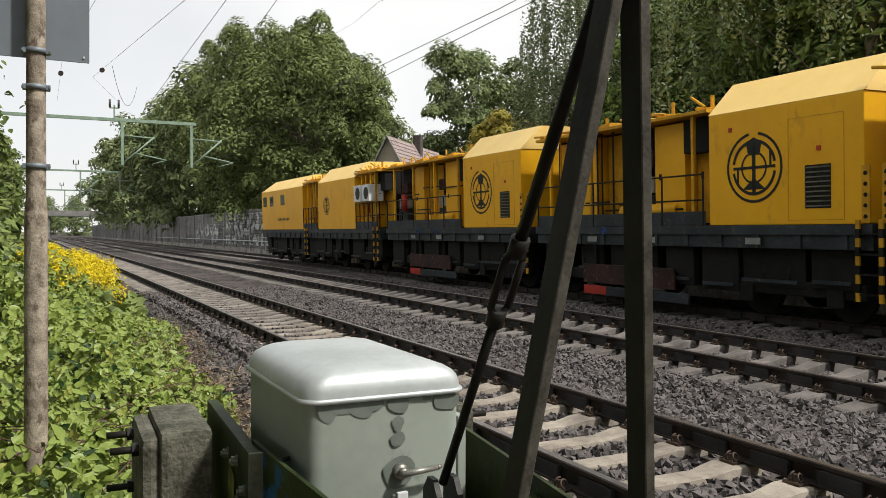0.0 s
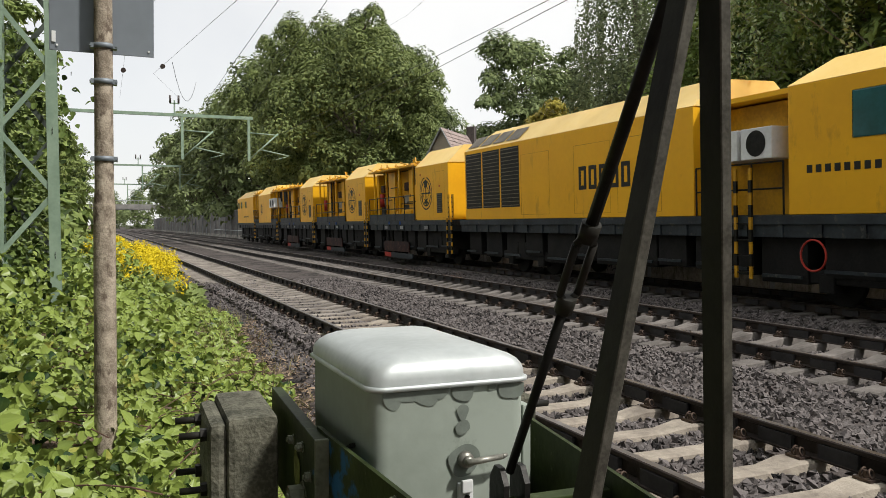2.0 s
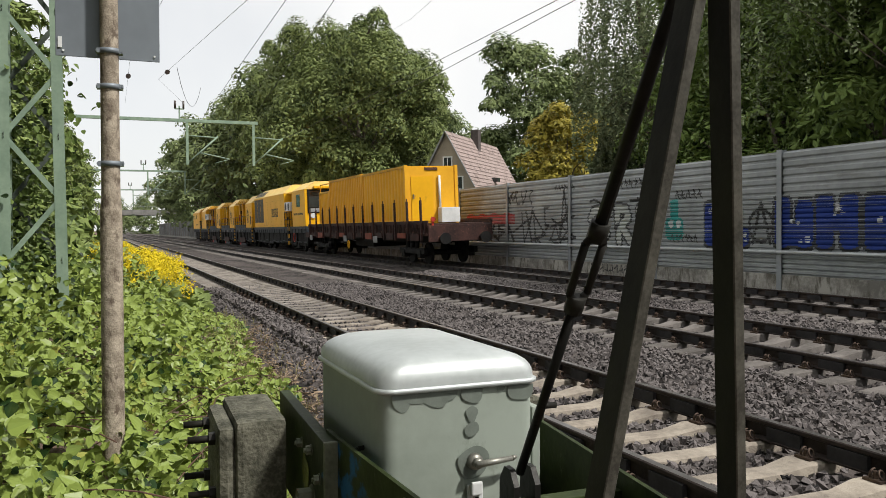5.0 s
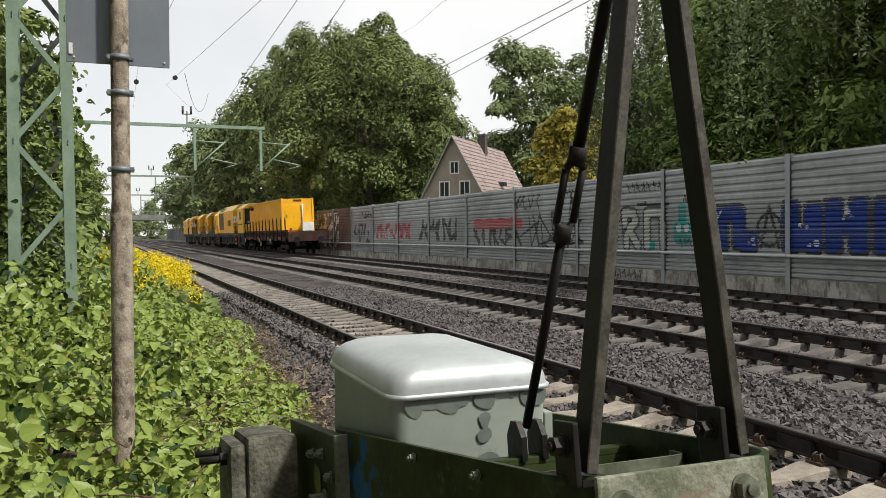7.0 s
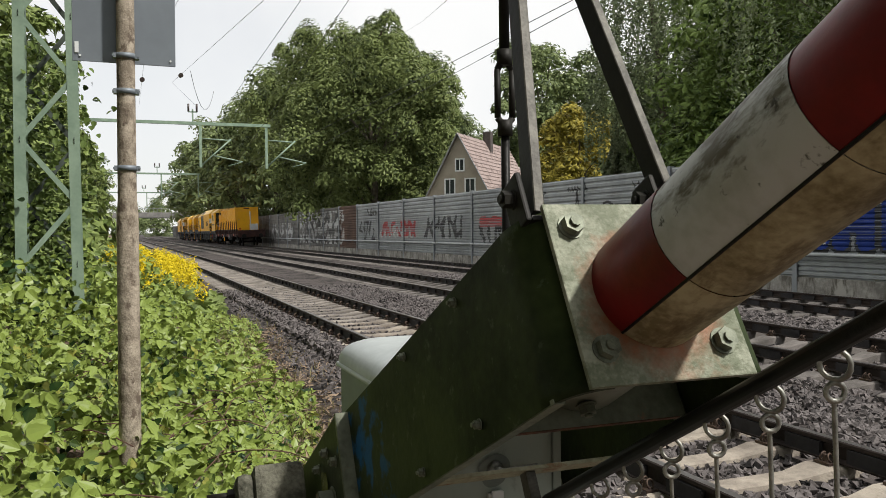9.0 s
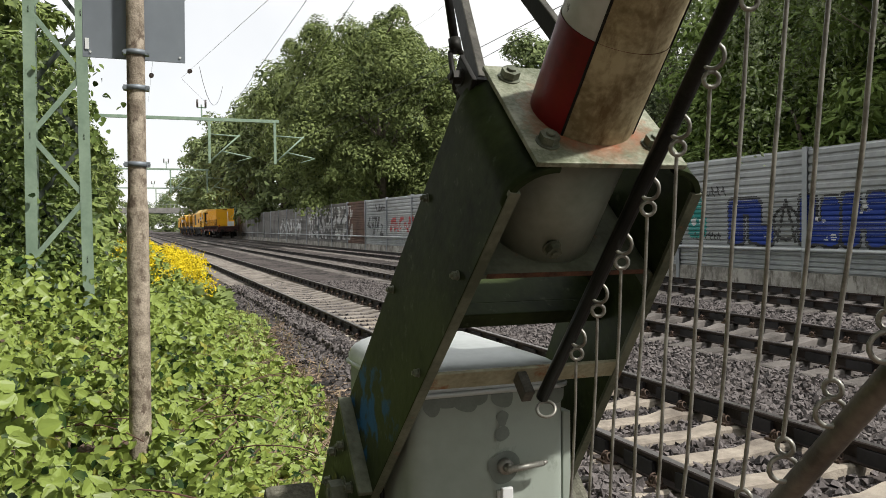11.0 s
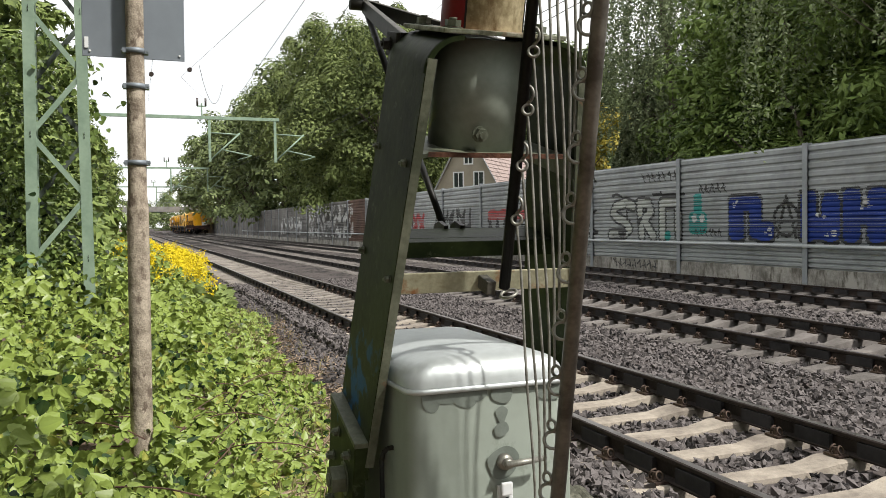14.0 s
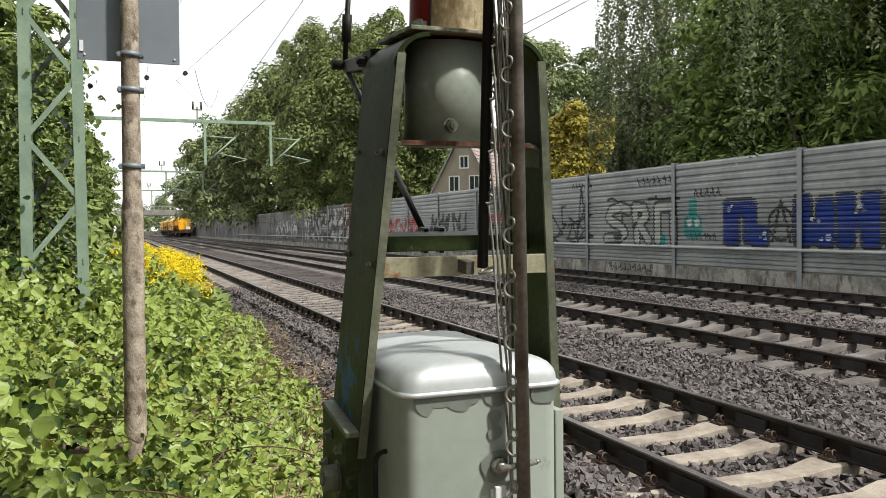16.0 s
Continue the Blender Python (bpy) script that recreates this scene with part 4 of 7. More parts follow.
# ---- drive housing ----
def build_housing():
    h = thing("drive_housing", "grey-green metal barrier drive housing with damp stains and a bright lid", "drive housing", pose(0, 0, 0))
    x0, x1, y0, y1 = 0.650, 1.103, 1.998, 2.665
    bm = bmesh.new()
    loft(bm, [[(x, y, z) for x, y in rounded(x0, x1, y0, y1, 0.045)] for z in (-0.3, 1.084)])
    part("body", bm, "housing", h)
    bm = bmesh.new()
    loft(bm, [[(x, y, z) for x, y in rounded(x0 - d, x1 + d, y0 - d, y1 + d, 0.05)] for d, z in ((0.010, 1.076), (0.014, 1.079), (0.014, 1.087), (0.010, 1.090))])
    part("lid_rim", bm, "lid", h)
    bm = bmesh.new()
    prof2 = [(0.007, 0.007, 1.0905), (0.006, 0.006, 1.106), (0.000, 0.003, 1.122), (-0.014, -0.004, 1.138), (-0.034, -0.015, 1.150), (-0.062, -0.032, 1.160), (-0.100, -0.060, 1.167), (-0.145, -0.11, 1.171), (-0.20, -0.18, 1.173)]
    loft(bm, [[(x, y, z) for x, y in rounded(x0 - dx, x1 + dx, y0 - dy, y1 + dy, max(0.008, 0.05 + dx * 0.2))] for dx, dy, z in prof2])
    part("lid", bm, "lid", h, "domed bare metal lid")
    # side flange by the track and front conduit
    bm = bmesh.new()
    box(bm, x1 + 0.004, x1 + 0.03, 2.03, 2.5, -0.3, 1.0, 0, 0.004)
    part("side_flange", bm, "housing", h)
    bm = bmesh.new()
    pts = [(0.617, 2.16, 0.4), (0.617, 2.16, 0.87), (0.622, 2.16, 0.89), (0.634, 2.16, 0.90), (0.66, 2.16, 0.902)]
    for p, q in zip(pts, pts[1:]):
        rod(bm, p, q, 0.007, seg=8)
    part("conduit", bm, "strut", h)
    # lever handle
    bm = bmesh.new()
    rod(bm, (0.910, 2.000, 0.878), (0.910, 1.975, 0.878), 0.024, 0.02, seg=18)
    rod(bm, (0.910, 1.975, 0.878), (0.910, 1.958, 0.878), 0.013, seg=12)
    rod(bm, (0.900, 1.956, 0.878), (1.005, 1.956, 0.884), 0.0095, 0.0075, seg=10)
    rod(bm, (1.005, 1.956, 0.884), (1.020, 1.96, 0.886), 0.0075, 0.005, seg=10)
    part("handle", bm, "wire_galv", h, "bright metal lever handle", True)
    bm = bmesh.new()
    box(bm, 0.888, 0.932, 1.984, 1.997, 0.745, 0.815, 0, 0.003)
    box(bm, 0.894, 0.926, 1.971, 1.984, 0.79, 0.825, 0, 0.004)
    part("latch", bm, "white_paint", h, "pale metal latch")
    bm = bmesh.new()
    rod(bm, (0.912, 1.984, 0.775), (0.912, 1.980, 0.775), 0.008, seg=10)
    part("keyhole", bm, "black_steel", h)
    # damp stains: dripping shapes below the lid and round the handle
    layer = [1.9965]

    def stain(pts2):
        bm = bmesh.new()
        layer[0] -= 0.0004
        c = bm.verts.new((sum(p[0] for p in pts2) / len(pts2), layer[0], sum(p[1] for p in pts2) / len(pts2)))
        r = [bm.verts.new((x, layer[0], z)) for x, z in pts2]
        for i in range(len(r)):
            bm.faces.new((c, r[i], r[(i + 1) % len(r)]))
        bmesh.ops.recalc_face_normals(bm, faces=bm.faces)
        return part("damp_stain", bm, "stain", h)

    def drip(cx, w, d, ph):
        top = 1.074
        pts2 = [(cx - w, top), (cx + w, top)]
        for k in range(1, 12):
            q = k / 12
            pts2.append((cx + w * math.cos(math.pi * q), top - d * math.sin(math.pi * q) ** 0.6 * (1 + 0.13 * math.sin(ph + 5 * q))))
        return pts2
    for cx, w, d, ph in ((0.705, 0.026, 0.044, 0), (0.748, 0.032, 0.032, 2), (0.800, 0.036, 0.044, 1), (0.842, 0.022, 0.026, 4), (0.992, 0.013, 0.016, 3), (1.052, 0.040, 0.048, 2)):
        stain(drip(cx, w, d, ph))
    stain(drip(0.905, 0.032, 0.040, 1))
    stain([(0.905 + 0.017 * math.cos(a) * (1 + 0.2 * math.sin(3 * a)), 1.006 + 0.022 * math.sin(a)) for a in [k * 0.4 for k in range(16)]])
    stain([(0.904 + 0.022 * math.cos(a), 0.965 + 0.020 * math.sin(a) * (1 + 0.15 * math.sin(2 * a))) for a in [k * 0.4 for k in range(16)]])
    stain([(0.908 + (0.046 + 0.004 * math.sin(3 * a)) * math.cos(a), 0.874 + (0.044 + 0.004 * math.sin(2 * a)) * math.sin(a)) for a in [k * math.pi / 16 for k in range(32)]])
    bm = bmesh.new()
    box(bm, 0.55, 1.25, 1.92, 2.85, -0.5, -0.19, 0, 0.02)
    part("foundation", bm, "concrete", h)
    return h


housing = build_housing()

# ---- train ----
TRAIN = []
SIDE = 1.45


def warn_ladder(parent, y, z0=0.45, z1=1.75):
    for k in (-1, 1):
        bm = bmesh.new()
        box(bm, -1.53, -1.49, y + k * 0.2 - 0.035, y + k * 0.2 + 0.035, z0, z1)
        stile = part("ladder_stile", bm, "yellow_bay", parent, "yellow and black striped ladder stile")
        for i in range(4):
            bm = bmesh.new()
            za = z0 + (z1 - z0) * (2 * i + 1) / 9
            box(bm, -1.534, -1.486, y + k * 0.2 - 0.039, y + k * 0.2 + 0.039, za, za + (z1 - z0) / 9)
            part("black_band", bm, "black_steel", stile)
    for i in range(4):
        bm = bmesh.new()
        box(bm, -1.53, -1.40, y - 0.16, y + 0.16, z0 + 0.1 + 0.32 * i, z0 + 0.125 + 0.32 * i)
        part("rung", bm, "black_steel", parent)


def wheelset(parent, y, r=0.44):
    for s in (-1, 1):
        bm = bmesh.new()
        rod(bm, (s * 0.70, y, r), (s * 0.83, y, r), r, seg=24)
        rod(bm, (s * 0.84, y, r), (s * 1.08, y, r), 0.12, seg=12)
        part("wheel", bm, "under", parent)
    bm = bmesh.new()
    rod(bm, (-0.7, y, r), (0.7, y, r), 0.08, seg=10)
    part("axle", bm, "under", parent)


def bogie(parent, y):
    wheelset(parent, y - 0.95)
    wheelset(parent, y + 0.95)
    for s in (-1, 1):
        bm = bmesh.new()
        box(bm, s * 1.12 - 0.09, s * 1.12 + 0.09, y - 1.5, y + 1.5, 0.42, 0.68, 0, 0.03)
        for k in (-0.95, 0.95):
            box(bm, s * 1.12 - 0.13, s * 1.12 + 0.13, y + k - 0.17, y + k + 0.17, 0.26, 0.6, 0, 0.03)
        for k in (-0.55, 0, 0.55):
            rod(bm, (s * 1.14, y + k, 0.62), (s * 1.14, y + k, 0.95), 0.09, seg=10)
        part("bogie_frame", bm, "under", parent)


def railing(parent, y0, y1, z0=1.68, h=1.0, n=3, x=-1.47):
    bm = bmesh.new()
    for k in (0.5, 1.0):
        rod(bm, (x, y0, z0 + h * k), (x, y1, z0 + h * k), 0.018, seg=6)
    for i in range(n + 1):
        y = y0 + (y1 - y0) * i / n
        rod(bm, (x, y, z0), (x, y, z0 + h), 0.02, seg=6)
    part("railing", bm, "black_steel", parent, "black tubular railing")


def body(parent, y0, y1, eave=3.78, top=4.42, name="housing_body", slope=0.0):
    bm = bmesh.new()
    box(bm, -SIDE, SIDE, y0, y1, 1.68, eave, 0, 0.02)
    b = part(name, bm, "yellow", parent)
    # roof in a paler yellow than the sides: sunlight put into the colour
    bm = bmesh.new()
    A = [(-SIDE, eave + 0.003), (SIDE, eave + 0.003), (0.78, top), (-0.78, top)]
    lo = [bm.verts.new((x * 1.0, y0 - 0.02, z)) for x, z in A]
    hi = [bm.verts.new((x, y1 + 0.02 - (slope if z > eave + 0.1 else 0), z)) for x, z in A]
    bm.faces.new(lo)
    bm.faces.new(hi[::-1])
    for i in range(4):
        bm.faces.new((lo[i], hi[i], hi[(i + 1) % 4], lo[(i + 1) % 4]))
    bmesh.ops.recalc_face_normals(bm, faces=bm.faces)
    part("roof", bm, "yellow_roof", parent, "sloping yellow roof, sunlight put into its pale colour")
    return b


def flat_ring(bm, y, z, r0, r1, x, sy=1.0, a0=0, a1=360, n=36):
    vs = []
    for k in range(n + 1):
        a = radians(a0 + (a1 - a0) * k / n)
        vs.append((bm.verts.new((x, y + sy * r0 * math.cos(a), z + r0 * math.sin(a))), bm.verts.new((x, y + sy * r1 * math.cos(a), z + r1 * math.sin(a)))))
    for a, b in zip(vs, vs[1:]):
        bm.faces.new((a[0], a[1], b[1], b[0]))


def emblem(parent, y, z, r):
    bm = bmesh.new()
    x = -SIDE - 0.006
    for r0, r1, a0, a1 in ((0.92, 1.0, 100, 440), (0.70, 0.79, 10, 170), (0.70, 0.79, 190, 350), (0.40, 0.46, 185, 355), (0.40, 0.46, 5, 60), (0.40, 0.46, 120, 175)):
        flat_ring(bm, y, z, r * r0, r * r1, x, 1.0, a0, a1)
    for y0, y1, z0, z1 in ((-0.75, 0.75, -0.04, 0.04), (-0.06, 0.06, -0.7, 0.62), (-0.62, -0.55, 0.0, 0.45), (0.55, 0.62, -0.45, 0.0)):
        box(bm, x - 0.001, x + 0.004, y + r * y0, y + r * y1, z + r * z0, z + r * z1)
    prism(bm, [(y - r * 0.2, z + r * 0.35), (y + r * 0.2, z + r * 0.35), (y + r * 0.28, z + r * 0.72), (y, z + r * 0.85), (y - r * 0.28, z + r * 0.72)], 0, x - 0.001, x + 0.004)
    prism(bm, [(y - r * 0.42, z - r * 0.62), (y + r * 0.42, z - r * 0.62), (y, z - r * 0.3)], 0, x - 0.001, x + 0.004)
    part("emblem", bm, "black_paint", parent, "black round emblem")


def grille(parent, y0, y1, z0, z1, x=-SIDE, n=9, vertical=False, mk="louvre"):
    bm = bmesh.new()
    box(bm, x - 0.006, x + 0.03, y0, y1, z0, z1)
    g = part("vent", bm, "black_steel", parent)
    bm = bmesh.new()
    for i in range(n):
        if vertical:
            a = y0 + (y1 - y0) * (i + 0.5) / n
            box(bm, x - 0.025, x - 0.005, a - 0.012, a + 0.012, z0, z1)
        else:
            a = z0 + (z1 - z0) * (i + 0.5) / n
            box(bm, x - 0.025, x - 0.005, y0, y1, a - 0.013, a + 0.010)
    part("louvres", bm, mk, g)
    return g


def seams(parent, y0, y1, z0, z1):
    bm = bmesh.new()
    for a, b, c, d in ((y0, y1, z0, z0 + 0.012), (y0, y1, z1 - 0.012, z1), (y0, y0 + 0.012, z0, z1), (y1 - 0.012, y1, z0, z1)):
        box(bm, -SIDE - 0.004, -SIDE, a, b, c, d)
    part("panel_seam", bm, "yellow_bay", parent)


def chassis(parent, y0, y1):
    bm = bmesh.new()
    box(bm, -1.47, 1.47, y0, y1, 1.50, 1.675, 0, 0.01)
    box(bm, -1.42, 1.42, y0 + 0.02, y1 - 0.02, 1.26, 1.50, 0, 0.01)
    for i in range(int((y1 - y0) / 0.9)):
        yy = y0 + 0.5 + 0.9 * i
        box(bm, -1.46, -1.40, yy - 0.05, yy + 0.05, 1.27, 1.50)
    part("frame", bm, "chassis", parent, "blue-grey steel frame")
    r = random.Random(int(y1 * 10))
    yy = y0 + 0.4
    while yy < y1 - 0.8:
        w = r.uniform(0.5, 1.6)
        bm = bmesh.new()
        ye = min(y1 - 0.2, yy + w)
        zb = r.uniform(0.34, 0.6)
        box(bm, -1.3 + r.uniform(0, 0.12), 1.3, yy, ye, zb, 1.255, 0, 0.02)
        g = part("underfloor_box", bm, "under", parent)
        bm = bmesh.new()
        box(bm, -1.345, -1.31, yy + 0.08, ye - 0.08, zb + 0.1, zb + 0.16)
        part("rib", bm, "chassis", g)
        yy += w + r.uniform(0.05, 0.5)


def bay(parent, y0, y1, seed):
    """Open equipment bay: recessed panels, columns, canopy, pipes, railing."""
    r = random.Random(seed)
    # near-black backing puts shade into the gaps between the panels
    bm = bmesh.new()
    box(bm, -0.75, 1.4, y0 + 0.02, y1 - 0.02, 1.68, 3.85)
    part("inner_wall", bm, "under", parent, "inner bulkhead, near-black for the shade in the gaps")
    # yellow panel doors with dark joints; every few, an open recess with machinery
    yy, k = y0 + 0.08, 0
    while yy < y1 - 0.35:
        w = min(r.uniform(0.65, 1.05), y1 - 0.08 - yy)
        if k % 4 != 2 or y1 - y0 < 3:
            bm = bmesh.new()
            x = -0.80 - (0.30 if k % 3 == 1 else 0.0)
            box(bm, x, -0.76, yy, yy + w - 0.035, 1.72, 3.80, 0, 0.008)
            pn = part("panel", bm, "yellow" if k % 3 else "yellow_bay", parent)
            bm = bmesh.new()
            box(bm, x - 0.012, x, yy + w * 0.75, yy + w * 0.75 + 0.07, 2.65, 2.78, 0)
            part("catch", bm, "black_steel", pn)
            if k % 3 == 0:
                bm = bmesh.new()
                box(bm, x - 0.006, x, yy + 0.12, yy + 0.26, 3.1, 3.24, 0)
                part("notice", bm, "white_paint", pn)
        else:
            for z0, z1, mk in ((1.75, 2.35, "chassis"), (2.4, 2.75, "grey_paint"), (2.95, 3.3, "wagon")):
                bm = bmesh.new()
                box(bm, -1.05, -0.76, yy + 0.08, yy + w - 0.12, z0, z1, 0, 0.03)
                part("machine_block", bm, mk, parent)
        yy += w
        k += 1
    for i in range(4):
        yy = y0 + 0.5 + (y1 - y0 - 1.0) * i / 3
        bm = bmesh.new()
        box(bm, -1.36, -1.29, yy - 0.035, yy + 0.035, 1.68, 3.90)
        part("column", bm, "yellow" if i % 2 else "yellow_bay", parent)
    # access ladder of two stiles and rungs
    yl = y0 + (y1 - y0) * 0.42
    for k in (-0.17, 0.17):
        bm = bmesh.new()
        rod(bm, (-1.22, yl + k, 1.7), (-1.22, yl + k, 3.9), 0.022, seg=6)
        part("ladder_stile", bm, "yellow_bay", parent)
    for k in range(6):
        bm = bmesh.new()
        rod(bm, (-1.22, yl - 0.17, 1.95 + 0.33 * k), (-1.22, yl + 0.17, 1.95 + 0.33 * k), 0.014, seg=6)
        part("rung", bm, "yellow_bay", parent)
    # kick plate along the gangway
    bm = bmesh.new()
    box(bm, -1.475, -1.455, y0 + 0.05, y1 - 0.05, 1.68, 1.96, 0, 0.004)
    part("kick_plate", bm, "chassis", parent, "blue-grey kick plate")
    bm = bmesh.new()
    rod(bm, (-1.05, y0 + 1.2, 1.98), (-1.05, y0 + 3.0, 1.98), 0.17, seg=16)
    part("tank", bm, "yellow", parent, smooth=False)
    bm = bmesh.new()
    rod(bm, (-1.1, y1 - 0.9, 2.3), (-1.1, y1 - 0.9, 2.9), 0.12, seg=14)
    part("extinguisher", bm, "red_paint", parent, "red fire extinguisher")
    for i in range(4):
        bm = bmesh.new()
        z = r.uniform(2.0, 3.5)
        ya = r.uniform(y0 + 0.1, max(y0 + 0.2, y1 - 1.8))
        rod(bm, (-1.16, ya, z), (-1.16, min(y1 - 0.1, ya + r.uniform(0.8, 1.6)), z), 0.022, seg=6)
        part("pipe", bm, "black_steel", parent)
        bm = bmesh.new()
        yy = r.uniform(y0 + 0.2, y1 - 0.2)
        rod(bm, (-1.14, yy, 1.7), (-1.14, yy, 3.86), 0.022, seg=6)
        part("pipe", bm, r.choice(["black_steel", "yellow_bay"]), parent)
    bm = bmesh.new()
    box(bm, -1.46, 1.46, y0, y1, 3.86, 3.93, 0, 0.01)
    part("canopy", bm, "yellow_bay", parent)
    for i in range(6):
        yy = y0 + 0.2 + (y1 - y0 - 0.4) * i / 5
        bm = bmesh.new()
        box(bm, -1.2, 1.2, yy - 0.28, yy + 0.38, 3.94, 3.94 + r.uniform(0.05, 0.14), 0, 0.02, Matrix.Translation((0, yy, 3.9)) @ Euler((r.uniform(-0.12, 0.12), 0, 0)).to_matrix().to_4x4() @ Matrix.Translation((0, -yy, -3.9)))
        part("roof_flap", bm, r.choice(["yellow", "yellow_bay"]), parent)
        bm = bmesh.new()
        rod(bm, (-1.3, yy, 4.0), (-1.3 + r.uniform(0, 0.3), yy + r.uniform(0.3, 0.9), 4.0 + r.uniform(0.05, 0.25)), 0.03, seg=6)
        part("roof_pipe", bm, "yellow_bay", parent)
        bm = bmesh.new()
        rod(bm, (-0.9, yy + 0.2, 3.95), (-0.9, yy + 0.2, 4.1 + r.uniform(0, 0.2)), 0.04, seg=6)
        part("roof_fitting", bm, "yellow_bay", parent)
    # solid box; the shade inside the intake is put into its colour
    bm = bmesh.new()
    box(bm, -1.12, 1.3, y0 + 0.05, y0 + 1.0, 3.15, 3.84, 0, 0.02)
    part("intake_box", bm, "under", parent, "air intake box, its shaded opening painted near-black")
    railing(parent, y0 + 0.1, y1 - 0.1, n=5)


def grinding_car(s, seed, label):
    c = thing("grinding_car", label, "rail vehicle", group="grinding cars of the train")
    chassis(c, 0, 9.6)
    body(c, 0.15, 3.45)
    emblem(c, 2.35, 2.72, 0.64)
    grille(c, 0.75, 1.25, 1.95, 2.68)
    seams(c, 0.5, 1.6, 1.75, 3.5)
    for y, z in ((0.98, 2.95), (2.9, 3.45)):
        bm = bmesh.new()
        box(bm, -SIDE - 0.012, -SIDE, y - 0.04, y + 0.04, z - 0.04, z + 0.04)
        part("label_plate", bm, "red_paint", c)
    bay(c, 3.5, 9.55, seed)
    warn_ladder(c, 0.02)
    for k in (-0.25, 0.1):
        bm = bmesh.new()
        box(bm, -1.49, -1.45, k - 0.07, k + 0.07, 1.7, 2.6, 0, 0.005)
        gt = part("gate_upright", bm, "yellow_bay", c, "perforated yellow end gate")
        for i in range(5):
            bm = bmesh.new()
            rod(bm, (-1.497, k, 1.8 + i * 0.17), (-1.488, k, 1.8 + i * 0.17), 0.035, seg=10)
            part("hole", bm, "black_steel", gt)
    bogie(c, 1.8)
    bogie(c, 7.9)
    for y in (2.2, 5.0, 7.0):
        bm = bmesh.new()
        box(bm, -1.475, -1.47, y, y + 0.35, 1.33, 1.45)
        part("marking", bm, "grey_paint", c)
    # brush covers low by the rail, a board over them and round signs on the frame
    for nm, y0, y1, z0, z1, mk in (("brush_cover", 6.75, 7.6, 0.10, 0.30, "red_paint"), ("brush_cover", 4.1, 6.74, 0.09, 0.30, "chassis"), ("side_board", 4.5, 7.6, 0.36, 0.80, "wagon")):
        bm = bmesh.new()
        box(bm, -1.43, -1.37, y0, y1, z0, z1, 0, 0.01)
        part(nm, bm, mk, c, "red brush cover" if mk == "red_paint" else "")
        if nm == "brush_cover":
            bm = bmesh.new()
            box(bm, -1.40, -1.30, (y0 + y1) / 2 - 0.05, (y0 + y1) / 2 + 0.05, z1, 1.28)
            part("hanger_bracket", bm, "under", c)
    for y in (6.73, 5.34):
        bm = bmesh.new()
        ring(bm, (-1.478, y, 1.58), 0.075, 0.012, (1, 0, 0), 18, 6)
        rod(bm, (-1.466, y, 1.58), (-1.482, y, 1.58), 0.04, seg=12)
        part("round_sign", bm, "sign_blue", c)
    TRAIN.append((c, s))
    return c


for s, seed in ((37.4, 3), (47.4, 5), (57.55, 8)):
    grinding_car(s, seed, "yellow rail-grinding car with emblem housing and open machinery bay")

# leading pair: housing with air-conditioning units, then the driving cab
c = thing("lead_car", "yellow rail-grinding lead car with driving cab and air-conditioning units", "rail vehicle", group="grinding cars of the train")
chassis(c, 0, 17.8)
body(c, 2.6, 7.4)
emblem(c, 6.2, 2.72, 0.42)
body(c, 9.8, 17.7, 3.78, 4.35, slope=0.8)
bay(c, 0.1, 2.55, 12)
bay(c, 7.5, 9.75, 14)
for y in (13.0, 15.2, 16.6):
    bm = bmesh.new()
    box(bm, -SIDE - 0.008, -SIDE + 0.02, y, y + 0.75, 2.95, 3.5, 0, 0.01)
    part("window", bm, "window", c)
for y in (1.0, 1.9):
    bm = bmesh.new()
    box(bm, -1.62, -1.0, y - 0.38, y + 0.38, 2.75, 3.4, 0, 0.02)
    a = part("air_conditioner", bm, "white_paint", c, "white air-conditioning unit")
    bm = bmesh.new()
    rod(bm, (-1.626, y - 0.08, 3.07), (-1.622, y - 0.08, 3.07), 0.24, seg=20)
    part("fan_grille", bm, "black_steel", a)
warn_ladder(c, 9.2)
warn_ladder(c, 0.3)
for y in (2.0, 6.6, 11.5, 15.5):
    bogie(c, y)
for i in range(9):
    bm = bmesh.new()
    box(bm, -SIDE - 0.005, -SIDE, 12.2 + 0.26 * i, 12.36 + 0.26 * i, 2.15, 2.27)
    part("lettering_bar", bm, "black_paint", c)
TRAIN.append((c, 67.8))

# power car with cab
c = thing("power_car", "long yellow power car with louvred engine bay and rear driving cab", "rail vehicle")
chassis(c, 0, 18.9)
cab = body(c, 0.15, 3.9, 4.02, 4.5, "cab_body", 0.5)
body(c, 6.5, 18.4, 4.02, 4.62, "engine_body", 1.2)
for k in range(3):
    grille(c, 14.4 + 1.33 * k, 15.62 + 1.33 * k, 2.05, 3.9, n=16)
for k in range(4):
    bm = bmesh.new()
    ya, yb = 14.55 + k * 0.95, 15.38 + k * 0.95
    q = [(-1.37, 4.10), (-0.95, 4.476)]
    out = [bm.verts.new((x - 0.012, y, z + 0.014)) for x, z in q for y in ((ya, yb) if z < 4.2 else (yb, ya))]
    bm.faces.new(out)
    part("roof_grille", bm, "louvre", c)
